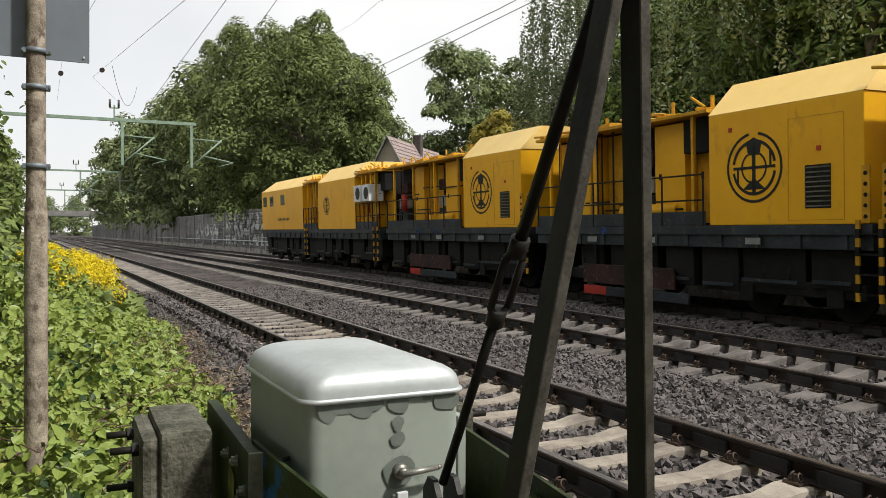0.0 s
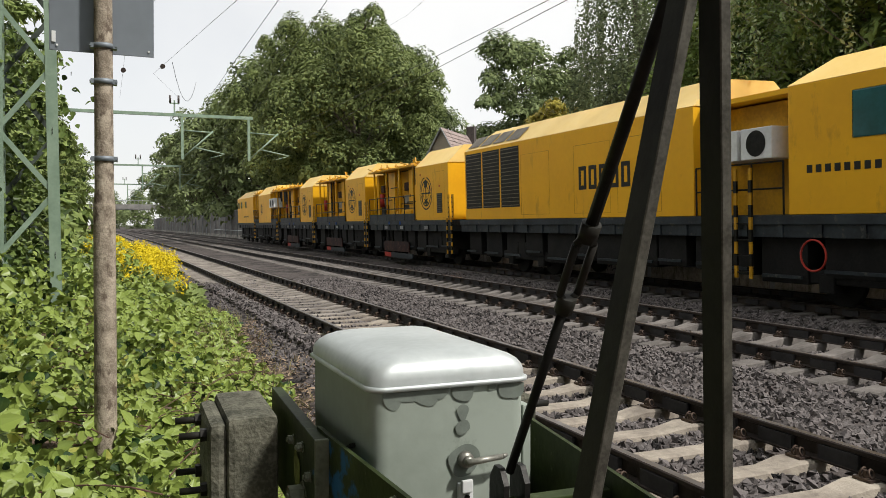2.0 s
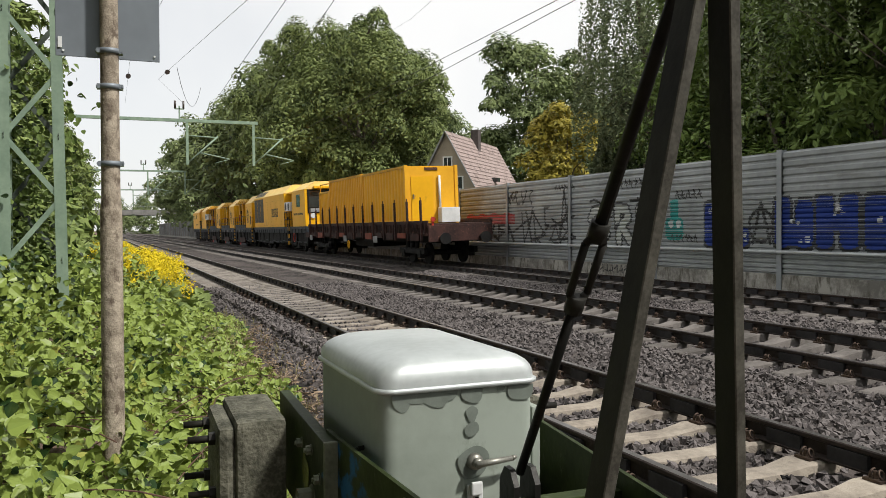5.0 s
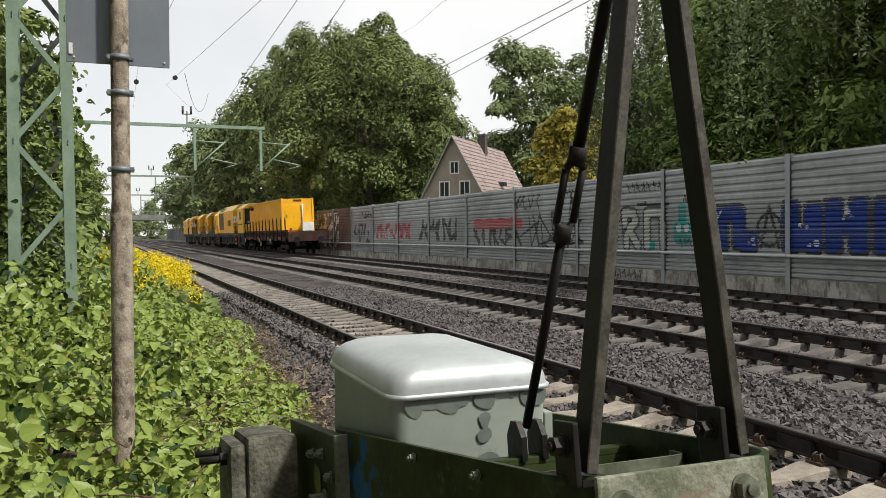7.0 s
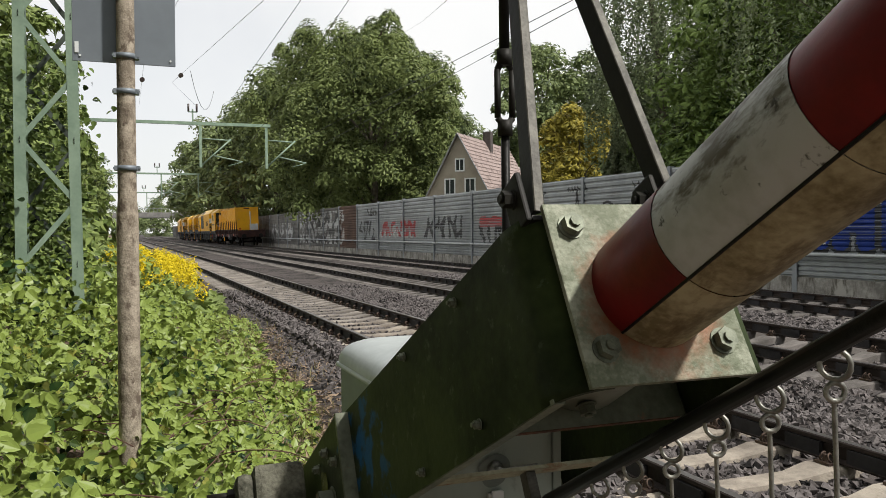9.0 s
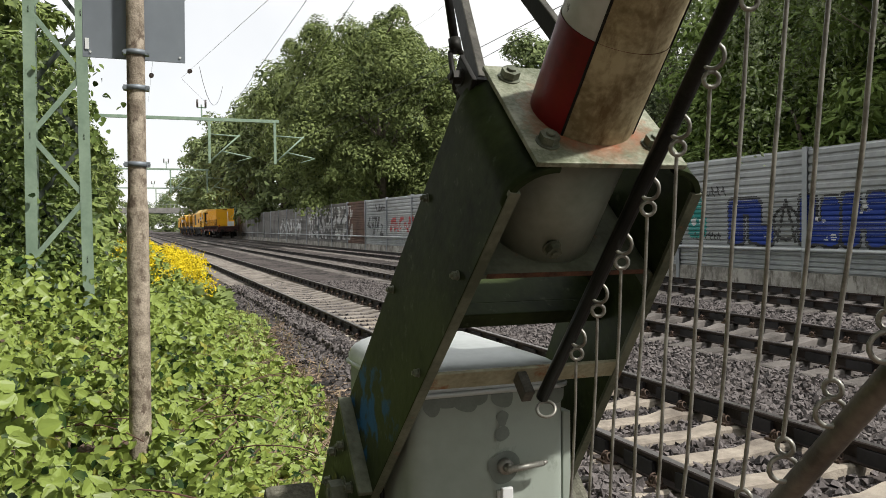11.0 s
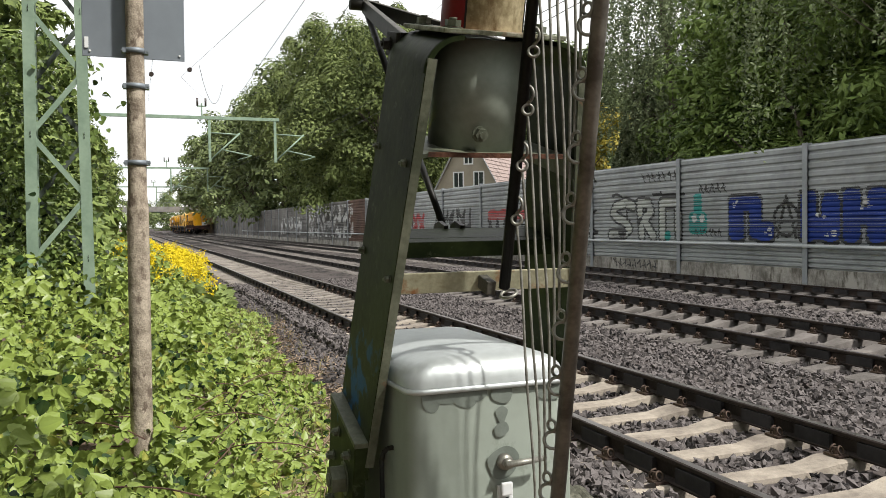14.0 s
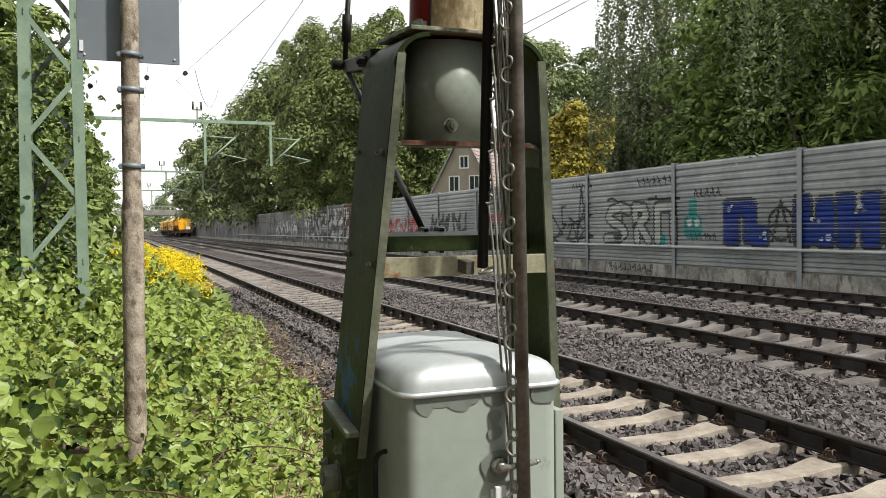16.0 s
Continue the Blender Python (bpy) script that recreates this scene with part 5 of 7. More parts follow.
# the maker's name as plain blocks
for k in range(5):
    bm = bmesh.new()
    y, x = 10.87 - 0.48 * k, -SIDE - 0.008
    box(bm, x, x + 0.006, y - 0.18, y - 0.07, 2.42, 3.03)
    box(bm, x, x + 0.006, y + 0.07, y + 0.18, 2.42, 3.03)
    box(bm, x, x + 0.006, y - 0.07, y + 0.07, 2.92, 3.03)
    box(bm, x, x + 0.006, y - 0.07, y + 0.07, 2.42, 2.53)
    part("lettering_block", bm, "black_paint", c)
for k in range(14):
    bm = bmesh.new()
    box(bm, -SIDE - 0.006, -SIDE, 0.75 + 0.2 * k, 0.87 + 0.2 * k, 2.42, 2.56)
    part("lettering_bar", bm, "black_paint", c)
for a in (7.6, 9.6, 12.6):
    seams(c, a, a + 1.7, 1.8, 3.6)
bm = bmesh.new()
box(bm, -SIDE - 0.01, -SIDE + 0.02, 1.5, 2.5, 2.95, 3.75, 0, 0.03)
part("side_window", bm, "window_teal", c)
bm = bmesh.new()
box(bm, -1.22, 0.22, 0.12, 0.147, 2.55, 3.95, 0, 0.03)
ws = part("windscreen", bm, "window", c, "large tinted windscreen")
bm = bmesh.new()
for a, b, d, e in ((-1.26, 0.26, 2.50, 2.56), (-1.26, 0.26, 3.94, 3.99), (-1.27, -1.21, 2.5, 3.99), (0.20, 0.26, 2.5, 3.99), (-1.2, 0.2, 2.84, 2.87), (-1.2, 0.2, 3.60, 3.62)):
    box(bm, a, b, 0.10, 0.149, d, e)
part("windscreen_frame", bm, "black_steel", ws)
bm = bmesh.new()
box(bm, -1.1, 0.1, 0.105, 0.118, 2.57, 2.80, 0, 0.01)
part("console", bm, "grey_paint", ws)
bm = bmesh.new()
box(bm, 0.36, 1.22, 0.115, 0.147, 1.75, 3.99, 0, 0.01)
dr = part("door", bm, "yellow", c, "yellow cab end door")
bm = bmesh.new()
box(bm, 0.50, 1.08, 0.098, 0.114, 2.95, 3.85, 0, 0.02)
part("pane", bm, "window", dr)
bm = bmesh.new()
box(bm, 0.46, 0.62, 0.09, 0.112, 2.72, 2.78, 0, 0.004)
part("door_handle", bm, "wire_galv", dr)
bm = bmesh.new()
box(bm, -0.9, 0.9, -0.15, 0.15, 4.05, 4.2, 0, 0.03)
part("sun_visor", bm, "yellow", c)
for sx in (-0.95, 0.95):
    bm = bmesh.new()
    rod(bm, (sx, 0.16, 2.35), (sx, 0.06, 2.35), 0.16, seg=18)
    part("headlight", bm, "white_paint", c)
    bm = bmesh.new()
    rod(bm, (sx * 0.92, 0.0, 1.1), (sx * 0.92, -0.45, 1.1), 0.1, seg=12)
    rod(bm, (sx * 0.92, -0.45, 1.1), (sx * 0.92, -0.5, 1.1), 0.24, seg=20)
    part("buffer", bm, "under", c)
bm = bmesh.new()
box(bm, -0.75, 1.4, 3.95, 6.45, 1.68, 3.9)
part("inner_wall", bm, "yellow_bay", c)
bm = bmesh.new()
box(bm, -1.2, 1.4, 3.95, 6.45, 3.95, 4.05)
part("canopy", bm, "yellow", c)
for y in (4.6, 5.5):
    bm = bmesh.new()
    box(bm, -1.55, -0.8, y - 0.4, y + 0.4, 2.75, 3.35, 0, 0.02)
    a = part("air_conditioner", bm, "white_paint", c, "white air-conditioning unit")
    bm = bmesh.new()
    rod(bm, (-1.56, y, 3.05), (-1.552, y, 3.05), 0.25, seg=20)
    part("fan_grille", bm, "black_steel", a)
railing(c, 4.0, 6.4, n=3)
warn_ladder(c, 5.0, 0.45, 2.6)
bogie(c, 2.3)
bogie(c, 14.5)
bm = bmesh.new()
ring(bm, (-1.5, 3.3, 0.95), 0.28, 0.02, (1, 0, 0), 20, 6)
part("hand_wheel", bm, "red_paint", c)
TRAIN.append((c, 17.75))

# flat wagon
c = thing("flat_wagon", "rust-red four-axle flat wagon with side stakes carrying containers", "rail wagon")
bm = bmesh.new()
box(bm, -1.42, 1.42, -2.9, 17.3, 1.52, 1.66, 0, 0.01)
for sx in (-1, 1):
    box(bm, sx * 1.38 - 0.06, sx * 1.38 + 0.06, -2.9, 17.3, 1.18, 1.30, 0, 0.01)
    box(bm, sx * 1.30 - 0.02, sx * 1.30 + 0.02, -2.9, 17.3, 1.28, 1.62)
    box(bm, sx * 1.41 - 0.04, sx * 1.41 + 0.04, -2.9, 17.3, 1.64, 1.80, 0, 0.01)
    for k in range(42):
        box(bm, *sorted((sx * 1.43, sx * 1.47)), -2.75 + 0.48 * k, -2.69 + 0.48 * k, 1.30, 1.66)
part("deck", bm, "wagon", c, "rusty brown wagon deck and sills")
for k in range(13):
    y = -2.4 + 1.58 * k
    bm = bmesh.new()
    box(bm, -1.53, -1.455, y - 0.06, y + 0.06, 0.98, 2.62, 0, 0.01)
    box(bm, -1.51, -1.475, y - 0.015, y + 0.015, 2.62, 2.74)
    part("stake", bm, "wagon", c)
    bm = bmesh.new()
    box(bm, -1.50, -1.46, y + 0.3, y + 1.3, 1.0 + 0.08 * (k % 2), 1.3, 0)
    part("sill_patch", bm, "wagon_patch" if k % 3 == 1 else "wagon", c)
bm = bmesh.new()
for sx in (-0.35, 0.35):
    box(bm, sx - 0.1, sx + 0.1, -2.6, 17.0, 0.85, 1.5)
box(bm, -1.0, 1.0, 5.5, 8.5, 0.6, 1.2, 0, 0.05)
part("underframe", bm, "under", c)
for y in (-0.4, 14.8):
    bogie(c, y)
for y in (-2.9, 17.3):
    bm = bmesh.new()
    box(bm, -1.4, 1.4, y - 0.06, y + 0.06, 0.95, 1.6, 0, 0.01)
    part("headstock", bm, "wagon", c)
    for sx in (-0.875, 0.875):
        bm = bmesh.new()
        e = -1 if y < 0 else 1
        rod(bm, (sx, y, 1.08), (sx, y + e * 0.5, 1.08), 0.09, seg=12)
        rod(bm, (sx, y + e * 0.5, 1.08), (sx, y + e * 0.56, 1.08), 0.23, seg=20)
        part("buffer", bm, "under", c)
bm = bmesh.new()
ring(bm, (-1.5, 8.14, 0.70), 0.2, 0.02, (1, 0, 0), 20, 6)
for k in range(3):
    a = math.pi * k / 3
    rod(bm, (-1.5, 8.14 - 0.2 * math.cos(a), 0.70 - 0.2 * math.sin(a)), (-1.5, 8.14 + 0.2 * math.cos(a), 0.70 + 0.2 * math.sin(a)), 0.012, seg=6)
part("brake_wheel", bm, "yellow", c)
for k in (3.2, 8.35, 15.9):
    bm = bmesh.new()
    box(bm, -1.545, -1.535, k, k + 0.6, 0.85, 1.15)
    part("data_plate", bm, "grey_paint", c)
bm = bmesh.new()
rod(bm, (-1.2, -2.95, 1.85), (-1.2, -3.0, 1.85), 0.1, seg=14)
box(bm, -1.24, -1.16, -2.95, -2.9, 1.5, 1.95)
part("tail_lamp", bm, "red_paint", c)
TRAIN.append((c, 0.0))


def container(name, label, L, s, ribs, H=2.48, depth=0.05):
    c = thing(name, label, "container")
    z0 = 1.665
    bm = bmesh.new()
    n = ribs
    for sx in (-1, 1):
        v = []
        for i in range(n):
            a, p = 0.1 + (L - 0.2) * i / n, (L - 0.2) / n
            for dy, dx in ((0, 0), (0.35, 0), (0.5, depth), (0.85, depth), (1, 0)):
                v.append((sx * (1.22 - dx), a + dy * p))
        lo = [bm.verts.new((x, y, z0 + 0.15)) for x, y in v]
        hi = [bm.verts.new((x, y, z0 + H - 0.12)) for x, y in v]
        for i in range(len(v) - 1):
            bm.faces.new((lo[i], lo[i + 1], hi[i + 1], hi[i]))
    part("corrugated_sides", bm, "yellow_box", c)
    bm = bmesh.new()
    box(bm, -1.18, 1.18, 0.06, L - 0.06, z0 + H - 0.06, z0 + H - 0.02)
    box(bm, -1.18, 1.18, 0.06, L - 0.06, z0 + 0.02, z0 + 0.1)
    for y in (0.05, L - 0.08):
        box(bm, -1.16, 1.16, y, y + 0.03, z0 + 0.1, z0 + H - 0.05)
    part("shell", bm, "yellow_box", c)
    for sx in (-1, 1):
        bm = bmesh.new()
        box(bm, sx * 1.19 - 0.04, sx * 1.19 + 0.04, 0.1, L - 0.1, z0, z0 + 0.15, 0, 0.005)
        part("bottom_rail", bm, "yellow_box", c)
        bm = bmesh.new()
        box(bm, sx * 1.19 - 0.04, sx * 1.19 + 0.04, 0.1, L - 0.1, z0 + H - 0.12, z0 + H, 0, 0.005)
        part("top_rail", bm, "yellow_bay", c)
        for y in (0.0, L - 0.14):
            bm = bmesh.new()
            box(bm, sx * 1.17 - 0.07, sx * 1.17 + 0.07, y, y + 0.14, z0, z0 + H + 0.012, 0, 0.006)
            part("corner_post", bm, "yellow_box", c)
    TRAIN.append((c, s))
    return c


cb = container("container", "yellow office container with a grooved side and a rear door", 6.3, 0.02, 15, 2.52, 0.065)
bm = bmesh.new()
box(bm, -0.95, 0.05, 0.02, 0.045, 1.78, 3.72, 0, 0.004)
door = part("door", bm, "yellow", cb, "yellow steel door")
bm = bmesh.new()
box(bm, -0.88, -0.84, -0.03, 0.02, 2.75, 2.95)
box(bm, -0.88, -0.76, -0.04, -0.02, 2.86, 2.89)
part("door_handle", bm, "wire_galv", door)
bm = bmesh.new()
rod(bm, (0.35, -0.03, 2.2), (0.35, -0.03, 3.75), 0.055, seg=12)
part("white_pipe", bm, "white_paint", cb, "white vertical vent pipe")
bm = bmesh.new()
box(bm, 0.25, 1.1, -0.45, 0.0, 1.7, 2.35, 0, 0.02)
part("equipment_box", bm, "white_paint", cb, "white equipment box")
bm = bmesh.new()
box(bm, -0.3, 0.3, 0.015, 0.045, 3.98, 4.1)
part("name_plate", bm, "rust", cb)
container("container", "yellow corrugated freight container on the flat wagon", 6.2, 6.42, 19, 2.56, 0.10)
container("small_container", "small yellow ribbed container at the wagon's end", 2.3, 12.75, 7, 2.0, 0.06)
sc = TRAIN[-1][0]
for y in (0.1, 2.2):
    bm = bmesh.new()
    rod(bm, (-1.15, y, 3.65), (-1.15, y, 4.1), 0.03, seg=6)
    part("rack_post", bm, "yellow_bay", sc)
bm = bmesh.new()
rod(bm, (-1.15, 0.1, 4.1), (-1.15, 2.2, 4.1), 0.035, seg=6)
part("rack_rail", bm, "yellow_bay", sc)
for car, _ in TRAIN:
    car.location = (13.15, 11.4 + _ - 50.4, 0.04)

# ---- sign post ----
sp = thing("sign_post", "stained concrete post with the grey back of a trackside sign", "sign post", pose(0.0, 4.9, 0, 0, 0.4, 0))
bm = bmesh.new()
loft(bm, [[(r * math.cos(math.pi * k / 8), r * math.sin(math.pi * k / 8), z) for k in range(16)] for z, r in ((-0.35, 0.060), (1.0, 0.059), (1.60, 0.058), (1.63, 0.057), (1.70, 0.0505), (1.73, 0.050), (2.6, 0.048), (3.6, 0.047))])
part("post", bm, "conc_post", sp, "brown-grey concrete post")
for z in (1.88, 2.305, 2.50):
    bm = bmesh.new()
    rod(bm, (0, 0, z - 0.014), (0, 0, z + 0.014), 0.058, seg=16)
    for k in (-1, 1):
        box(bm, k * 0.058 - 0.008, k * 0.058 + 0.012, -0.03, 0.03, z - 0.013, z + 0.013)
        rod(bm, (k * 0.066, -0.034, z), (k * 0.066, 0.034, z), 0.006, seg=6)
    part("clamp", bm, "sign_back", sp, "grey steel band clamp")
bm = bmesh.new()
box(bm, -0.275, 0.268, 0.075, 0.082, 2.475, 3.5, 0, 0.003)
sg = part("sign_panel", bm, "sign_back", sp, "plain grey metal sign back")
bm = bmesh.new()
box(bm, -0.262, -0.242, 0.068, 0.075, 2.52, 2.58)
part("sticker", bm, "white_paint", sg)
for x in (-0.235, 0.24):
    bm = bmesh.new()
    rod(bm, (x, 0.068, 2.505), (x, 0.076, 2.505), 0.006, seg=8)
    part("rivet", bm, "white_paint", sg)


# ---- lattice mast ----
def lattice_mast():
    m = thing("lattice_mast", "pale green steel lattice catenary mast overgrown with ivy", "catenary mast", pose(0, 0, 0))
    w0, w1 = 0.315, 0.25
    cx, cy = -0.86, 11.2
    leg = lambda sx, sy, z: Vector((cx + sx * (w0 - (w0 - w1) * z / 9), cy + sy * (w0 - (w0 - w1) * z / 9), z))  # noqa: E731
    for sx in (-1, 1):
        for sy in (-1, 1):
            bm = bmesh.new()
            a, b = leg(sx, sy, 0.2), leg(sx, sy, 9.5)
            bar(bm, a, b, 0.13 if sy < 0 else 0.05, 0.012 if sy < 0 else 0.10, 0, (0, 1, 0))
            part("leg", bm, "mast_green", m)
    for j in range(12):
        z0, z1 = 0.4 + 0.75 * j, 0.4 + 0.75 * (j + 1)
        for sy in (-1, 1):
            a, b = ((-1, 1) if j % 2 == (sy < 0) else (1, -1))
            bm = bmesh.new()
            bar(bm, leg(a, sy, z0) + Vector((0, -0.01 * sy, 0)), leg(b, sy, z1) + Vector((0, -0.01 * sy, 0)), 0.06, 0.008, 0, (0, 1, 0))
            part("brace", bm, "mast_green" if sy < 0 else "mast_dark", m)
        for sx in (-1, 1):
            a, b = ((-1, 1) if j % 2 else (1, -1))
            bm = bmesh.new()
            bar(bm, leg(sx, a, z0), leg(sx, b, z1), 0.008, 0.06, 0, (0, 1, 0))
            part("brace", bm, "mast_dark", m)
    return m


lattice_mast()


# ---- catenary portals ----
def portal(y, x_mast, x_end, z, drops, posts, far):
    p = thing("catenary_portal", "pale green steel catenary gantry with drop posts and registration arms", "catenary gantry", pose(bend(y), y, 0), group="catenary gantries over the tracks")
    bm = bmesh.new()
    box(bm, x_mast, x_end, -0.09, 0.09, z - 0.12, z + 0.10, 0, 0.01)
    part("beam", bm, "mast_green", p)
    bm = bmesh.new()
    box(bm, x_mast - 0.15, x_mast + 0.15, -0.2, 0.2, -0.3, z + 0.1, 0, 0.01)
    part("mast", bm, "mast_green", p)
    for x in drops:
        bm = bmesh.new()
        box(bm, x - 0.09, x + 0.09, -0.07, 0.07, z - 3.1, z - 0.1, 0, 0.01)
        part("drop_post", bm, "mast_green", p)
        for a, b, r in (((x, 0, z - 1.05), (x + 2.1, 0, z - 1.15), 0.05), ((x, 0, z - 3.0), (x + 2.1, 0, z - 1.05), 0.06), ((x + 0.9, 0, z - 2.25), (x + 2.9, 0, z - 2.65), 0.05), ((x + 1.9, 0, z - 2.95), (x + 2.9, 0, z - 2.65), 0.03)):
            bm = bmesh.new()
            rod(bm, a, b, r, seg=8)
            part("arm", bm, "mast_green", p)
    for x in posts:
        bm = bmesh.new()
        box(bm, x - 0.05, x + 0.05, -0.05, 0.05, z, z + 1.0)
        box(bm, x - 0.3, x + 0.3, -0.05, 0.05, z + 0.75, z + 0.83)
        part("top_post", bm, "mast_green", p)
        for k in (-0.28, 0.28):
            bm = bmesh.new()
            rod(bm, (x + k, 0, z + 0.8), (x + k, 0, z + 1.35), 0.07, seg=8)
            part("insulator", bm, "insulator", p)
    return p


portal(60, -2.6, 10.35, 9.2, (5.45, 10.05), (4.95,), False)
portal(112, -2.4, 10.2, 9.2, (5.4, 10.0), (4.9,), True)
portal(165, -2.2, 10.2, 9.2, (5.4, 10.0), (4.9,), True)

# ---- overhead wires ----
def wire(name, pts, r, label, sag=0.0):
    bm = bmesh.new()
    for a, b in zip(pts, pts[1:]):
        a, b = Vector(a), Vector(b)
        n = 8 if sag else 1
        prev = a
        for k in range(1, n + 1):
            q = a.lerp(b, k / n) - Vector((0, 0, sag * 4 * (k / n) * (1 - k / n)))
            rod(bm, prev, q, r, seg=5, caps=False)
            prev = q
    return tagged(link(name, bm, "wire"), label, "overhead wire")


WL = "thin grey-green overhead catenary wire above the track"
wire("messenger_wire", [(4.6, 165, 7.9), (4.9, 112, 7.9), (5.1, 60, 7.9), (3.97, 19.27, 7.0), (3.6, 8, 7.2)], 0.008, WL)
wire("contact_wire", [(4.4, 165, 6.2), (4.6, 112, 6.2), (7.4, 60, 6.3), (5.03, 18.89, 7.0), (4.2, 6, 7.4)], 0.008, WL)
wire("messenger_wire", [(9.3, 165, 7.9), (9.5, 112, 7.9), (12.4, 60, 8.4), (10.1, 17.36, 7.0), (9.4, 5, 6.8)], 0.011, WL)
wire("contact_wire", [(9.0, 165, 6.2), (9.3, 112, 6.2), (12.2, 60, 7.1), (8.63, 15.19, 6.0), (8.0, 5, 5.8)], 0.009, WL)
wire("feeder_wire", [(4.7, 60, 10.5), (2.92, 55, 11.1), (3.16, 19.55, 7.0), (3.2, 6, 6.2)], 0.007, WL, 0.0)
wire("feeder_wire", [(16.0, 90, 15.0), (20.0, 55, 16.4), (9.88, 24.7, 9.0), (8.0, 15, 7.0)], 0.007, WL)
wire("feeder_wire", [(1.0, 60, 10.2), (0.9, 40, 9.2), (1.55, 19, 7.4), (1.7, 8, 6.6)], 0.006, WL)
wire("jumper_loop", [(3.1, 42, 9.45), (5.2, 52, 10.2)], 0.012, "drooping grey jumper cable between overhead wires", 1.5)
for p in ((3.02, 48, 10.3), (0.95, 46, 9.6)):
    bm = bmesh.new()
    rod(bm, (p[0], p[1] - 0.35, p[2] - 0.05), (p[0], p[1] + 0.35, p[2] + 0.05), 0.13, seg=8)
    tagged(link("wire_insulator", bm, "insulator"), "dark brown insulator hung in an overhead wire", "insulator")

# ---- far bridge ----
br = thing("road_bridge", "pale concrete road bridge far along the line", "bridge", pose(0, 235, 0))
bm = bmesh.new()
box(bm, -14, 26, -3, 3, 5.6, 7.0, 0, 0.05)
part("deck", bm, "wall_old", br)
bm = bmesh.new()
for k in range(40):
    box(bm, -14 + k, -13.94 + k, -2.9, -2.84, 7.0, 8.0)
box(bm, -14, 26, -2.92, -2.82, 7.95, 8.05)
part("parapet", bm, "post_galv", br)
for x in (-8, 1.2, 16.5):
    bm = bmesh.new()
    box(bm, x - 0.6, x + 0.6, -2.4, 2.4, -0.3, 5.6, 0, 0.05)
    part("pier", bm, "wall_old", br)


# ---- house ----
def house():
    h = thing("house", "stucco house with steep red-brown tiled gable roof", "house", pose(24.7, 60.0, 0, 0, 0, HOUSE_TURN))
    W, D, Hw, Hr = 3.7, 14.0, 2.4, 9.15
    # gable walls face -y, ridge runs along y
    bm = bmesh.new()
    prism(bm, [(-W, -0.3), (W, -0.3), (W, Hw), (0, Hr - 0.12), (-W, Hw)], 1, 0, D)
    part("wall", bm, "stucco", h)
    for s in (-1, 1):
        bm = bmesh.new()
        L = math.hypot(W + 0.3, (Hr - Hw) * (W + 0.3) / W)
        rows = 22
        for j in range(rows):
            t0, t1 = j / rows, (j + 1.12) / rows
            x0, z0 = s * (W + 0.3) * (1 - t0), Hr - (Hr - Hw) * (W + 0.3) / W * (1 - t0)
            x1, z1 = s * (W + 0.3) * (1 - t1), Hr - (Hr - Hw) * (W + 0.3) / W * (1 - t1)
            nn = Vector((s * (Hr - Hw), 0, W)).normalized()
            for i in range(40):
                ya, yb = -0.25 + (D + 0.5) * i / 40, -0.25 + (D + 0.5) * (i + 0.96) / 40
                lift = 0.07
                v = [bm.verts.new(Vector(p)) for p in ((x0 + nn.x * lift, ya, z0 + nn.z * lift), (x0 + nn.x * lift, yb, z0 + nn.z * lift), (x1 + nn.x * 0.02, yb, z1 + nn.z * 0.02), (x1 + nn.x * 0.02, ya, z1 + nn.z * 0.02))]
                w = [bm.verts.new(q.co - nn * 0.05) for q in v]
                bm.faces.new(v)
                for k in range(4):
                    bm.faces.new((v[k], w[k], w[(k + 1) % 4], v[(k + 1) % 4]))
        bmesh.ops.recalc_face_normals(bm, faces=bm.faces)
        tagged(part("roof_tiles", bm, "roof_tile", h, "weathered red-brown roof tiles"), kind="stuff")
        bm = bmesh.new()
        bar(bm, (s * (W + 0.32), -0.28, Hw - 0.58), (0, -0.28, Hr), 0.06, 0.22, 0, (0, 1, 0))
        part("verge_board", bm, "grey_paint", h)
    for x, z, w, hh in ((0.1, 6.65, 0.30, 0.42), (-0.75, 4.95, 0.36, 0.55), (0.95, 4.95, 0.36, 0.55)):
        bm = bmesh.new()
        for a, b, c, d in ((x - w - 0.1, x - w, z - hh - 0.1, z + hh + 0.1), (x + w, x + w + 0.1, z - hh - 0.1, z + hh + 0.1), (x - w, x + w, z + hh, z + hh + 0.1), (x - w, x + w, z - hh - 0.1, z - hh), (x - 0.03, x + 0.03, z - hh, z + hh)):
            box(bm, a, b, -0.05, 0.0, c, d)
        wf = part("window_frame", bm, "white_paint", h)
        bm = bmesh.new()
        box(bm, x - w, x + w, -0.02, 0.0, z - hh, z + hh)
        part("pane", bm, "window", wf)
    bm = bmesh.new()
    box(bm, -0.1, 0.6, 6.6, 7.3, 7.8, 10.0, 0, 0.02)
    part("chimney", bm, "chimney", h)
    bm = bmesh.new()
    box(bm, 1.9, 2.5, 6.0, 6.7, 5.4, 5.75, 0, 0.02)
    part("skylight", bm, "window", h)
    return h


HOUSE_TURN = -42
house()


# ---- graffiti on the noise wall, following the corrugation ----
PZ = np.array([p[1] for p in prof])
PO = np.array([p[0] for p in prof])


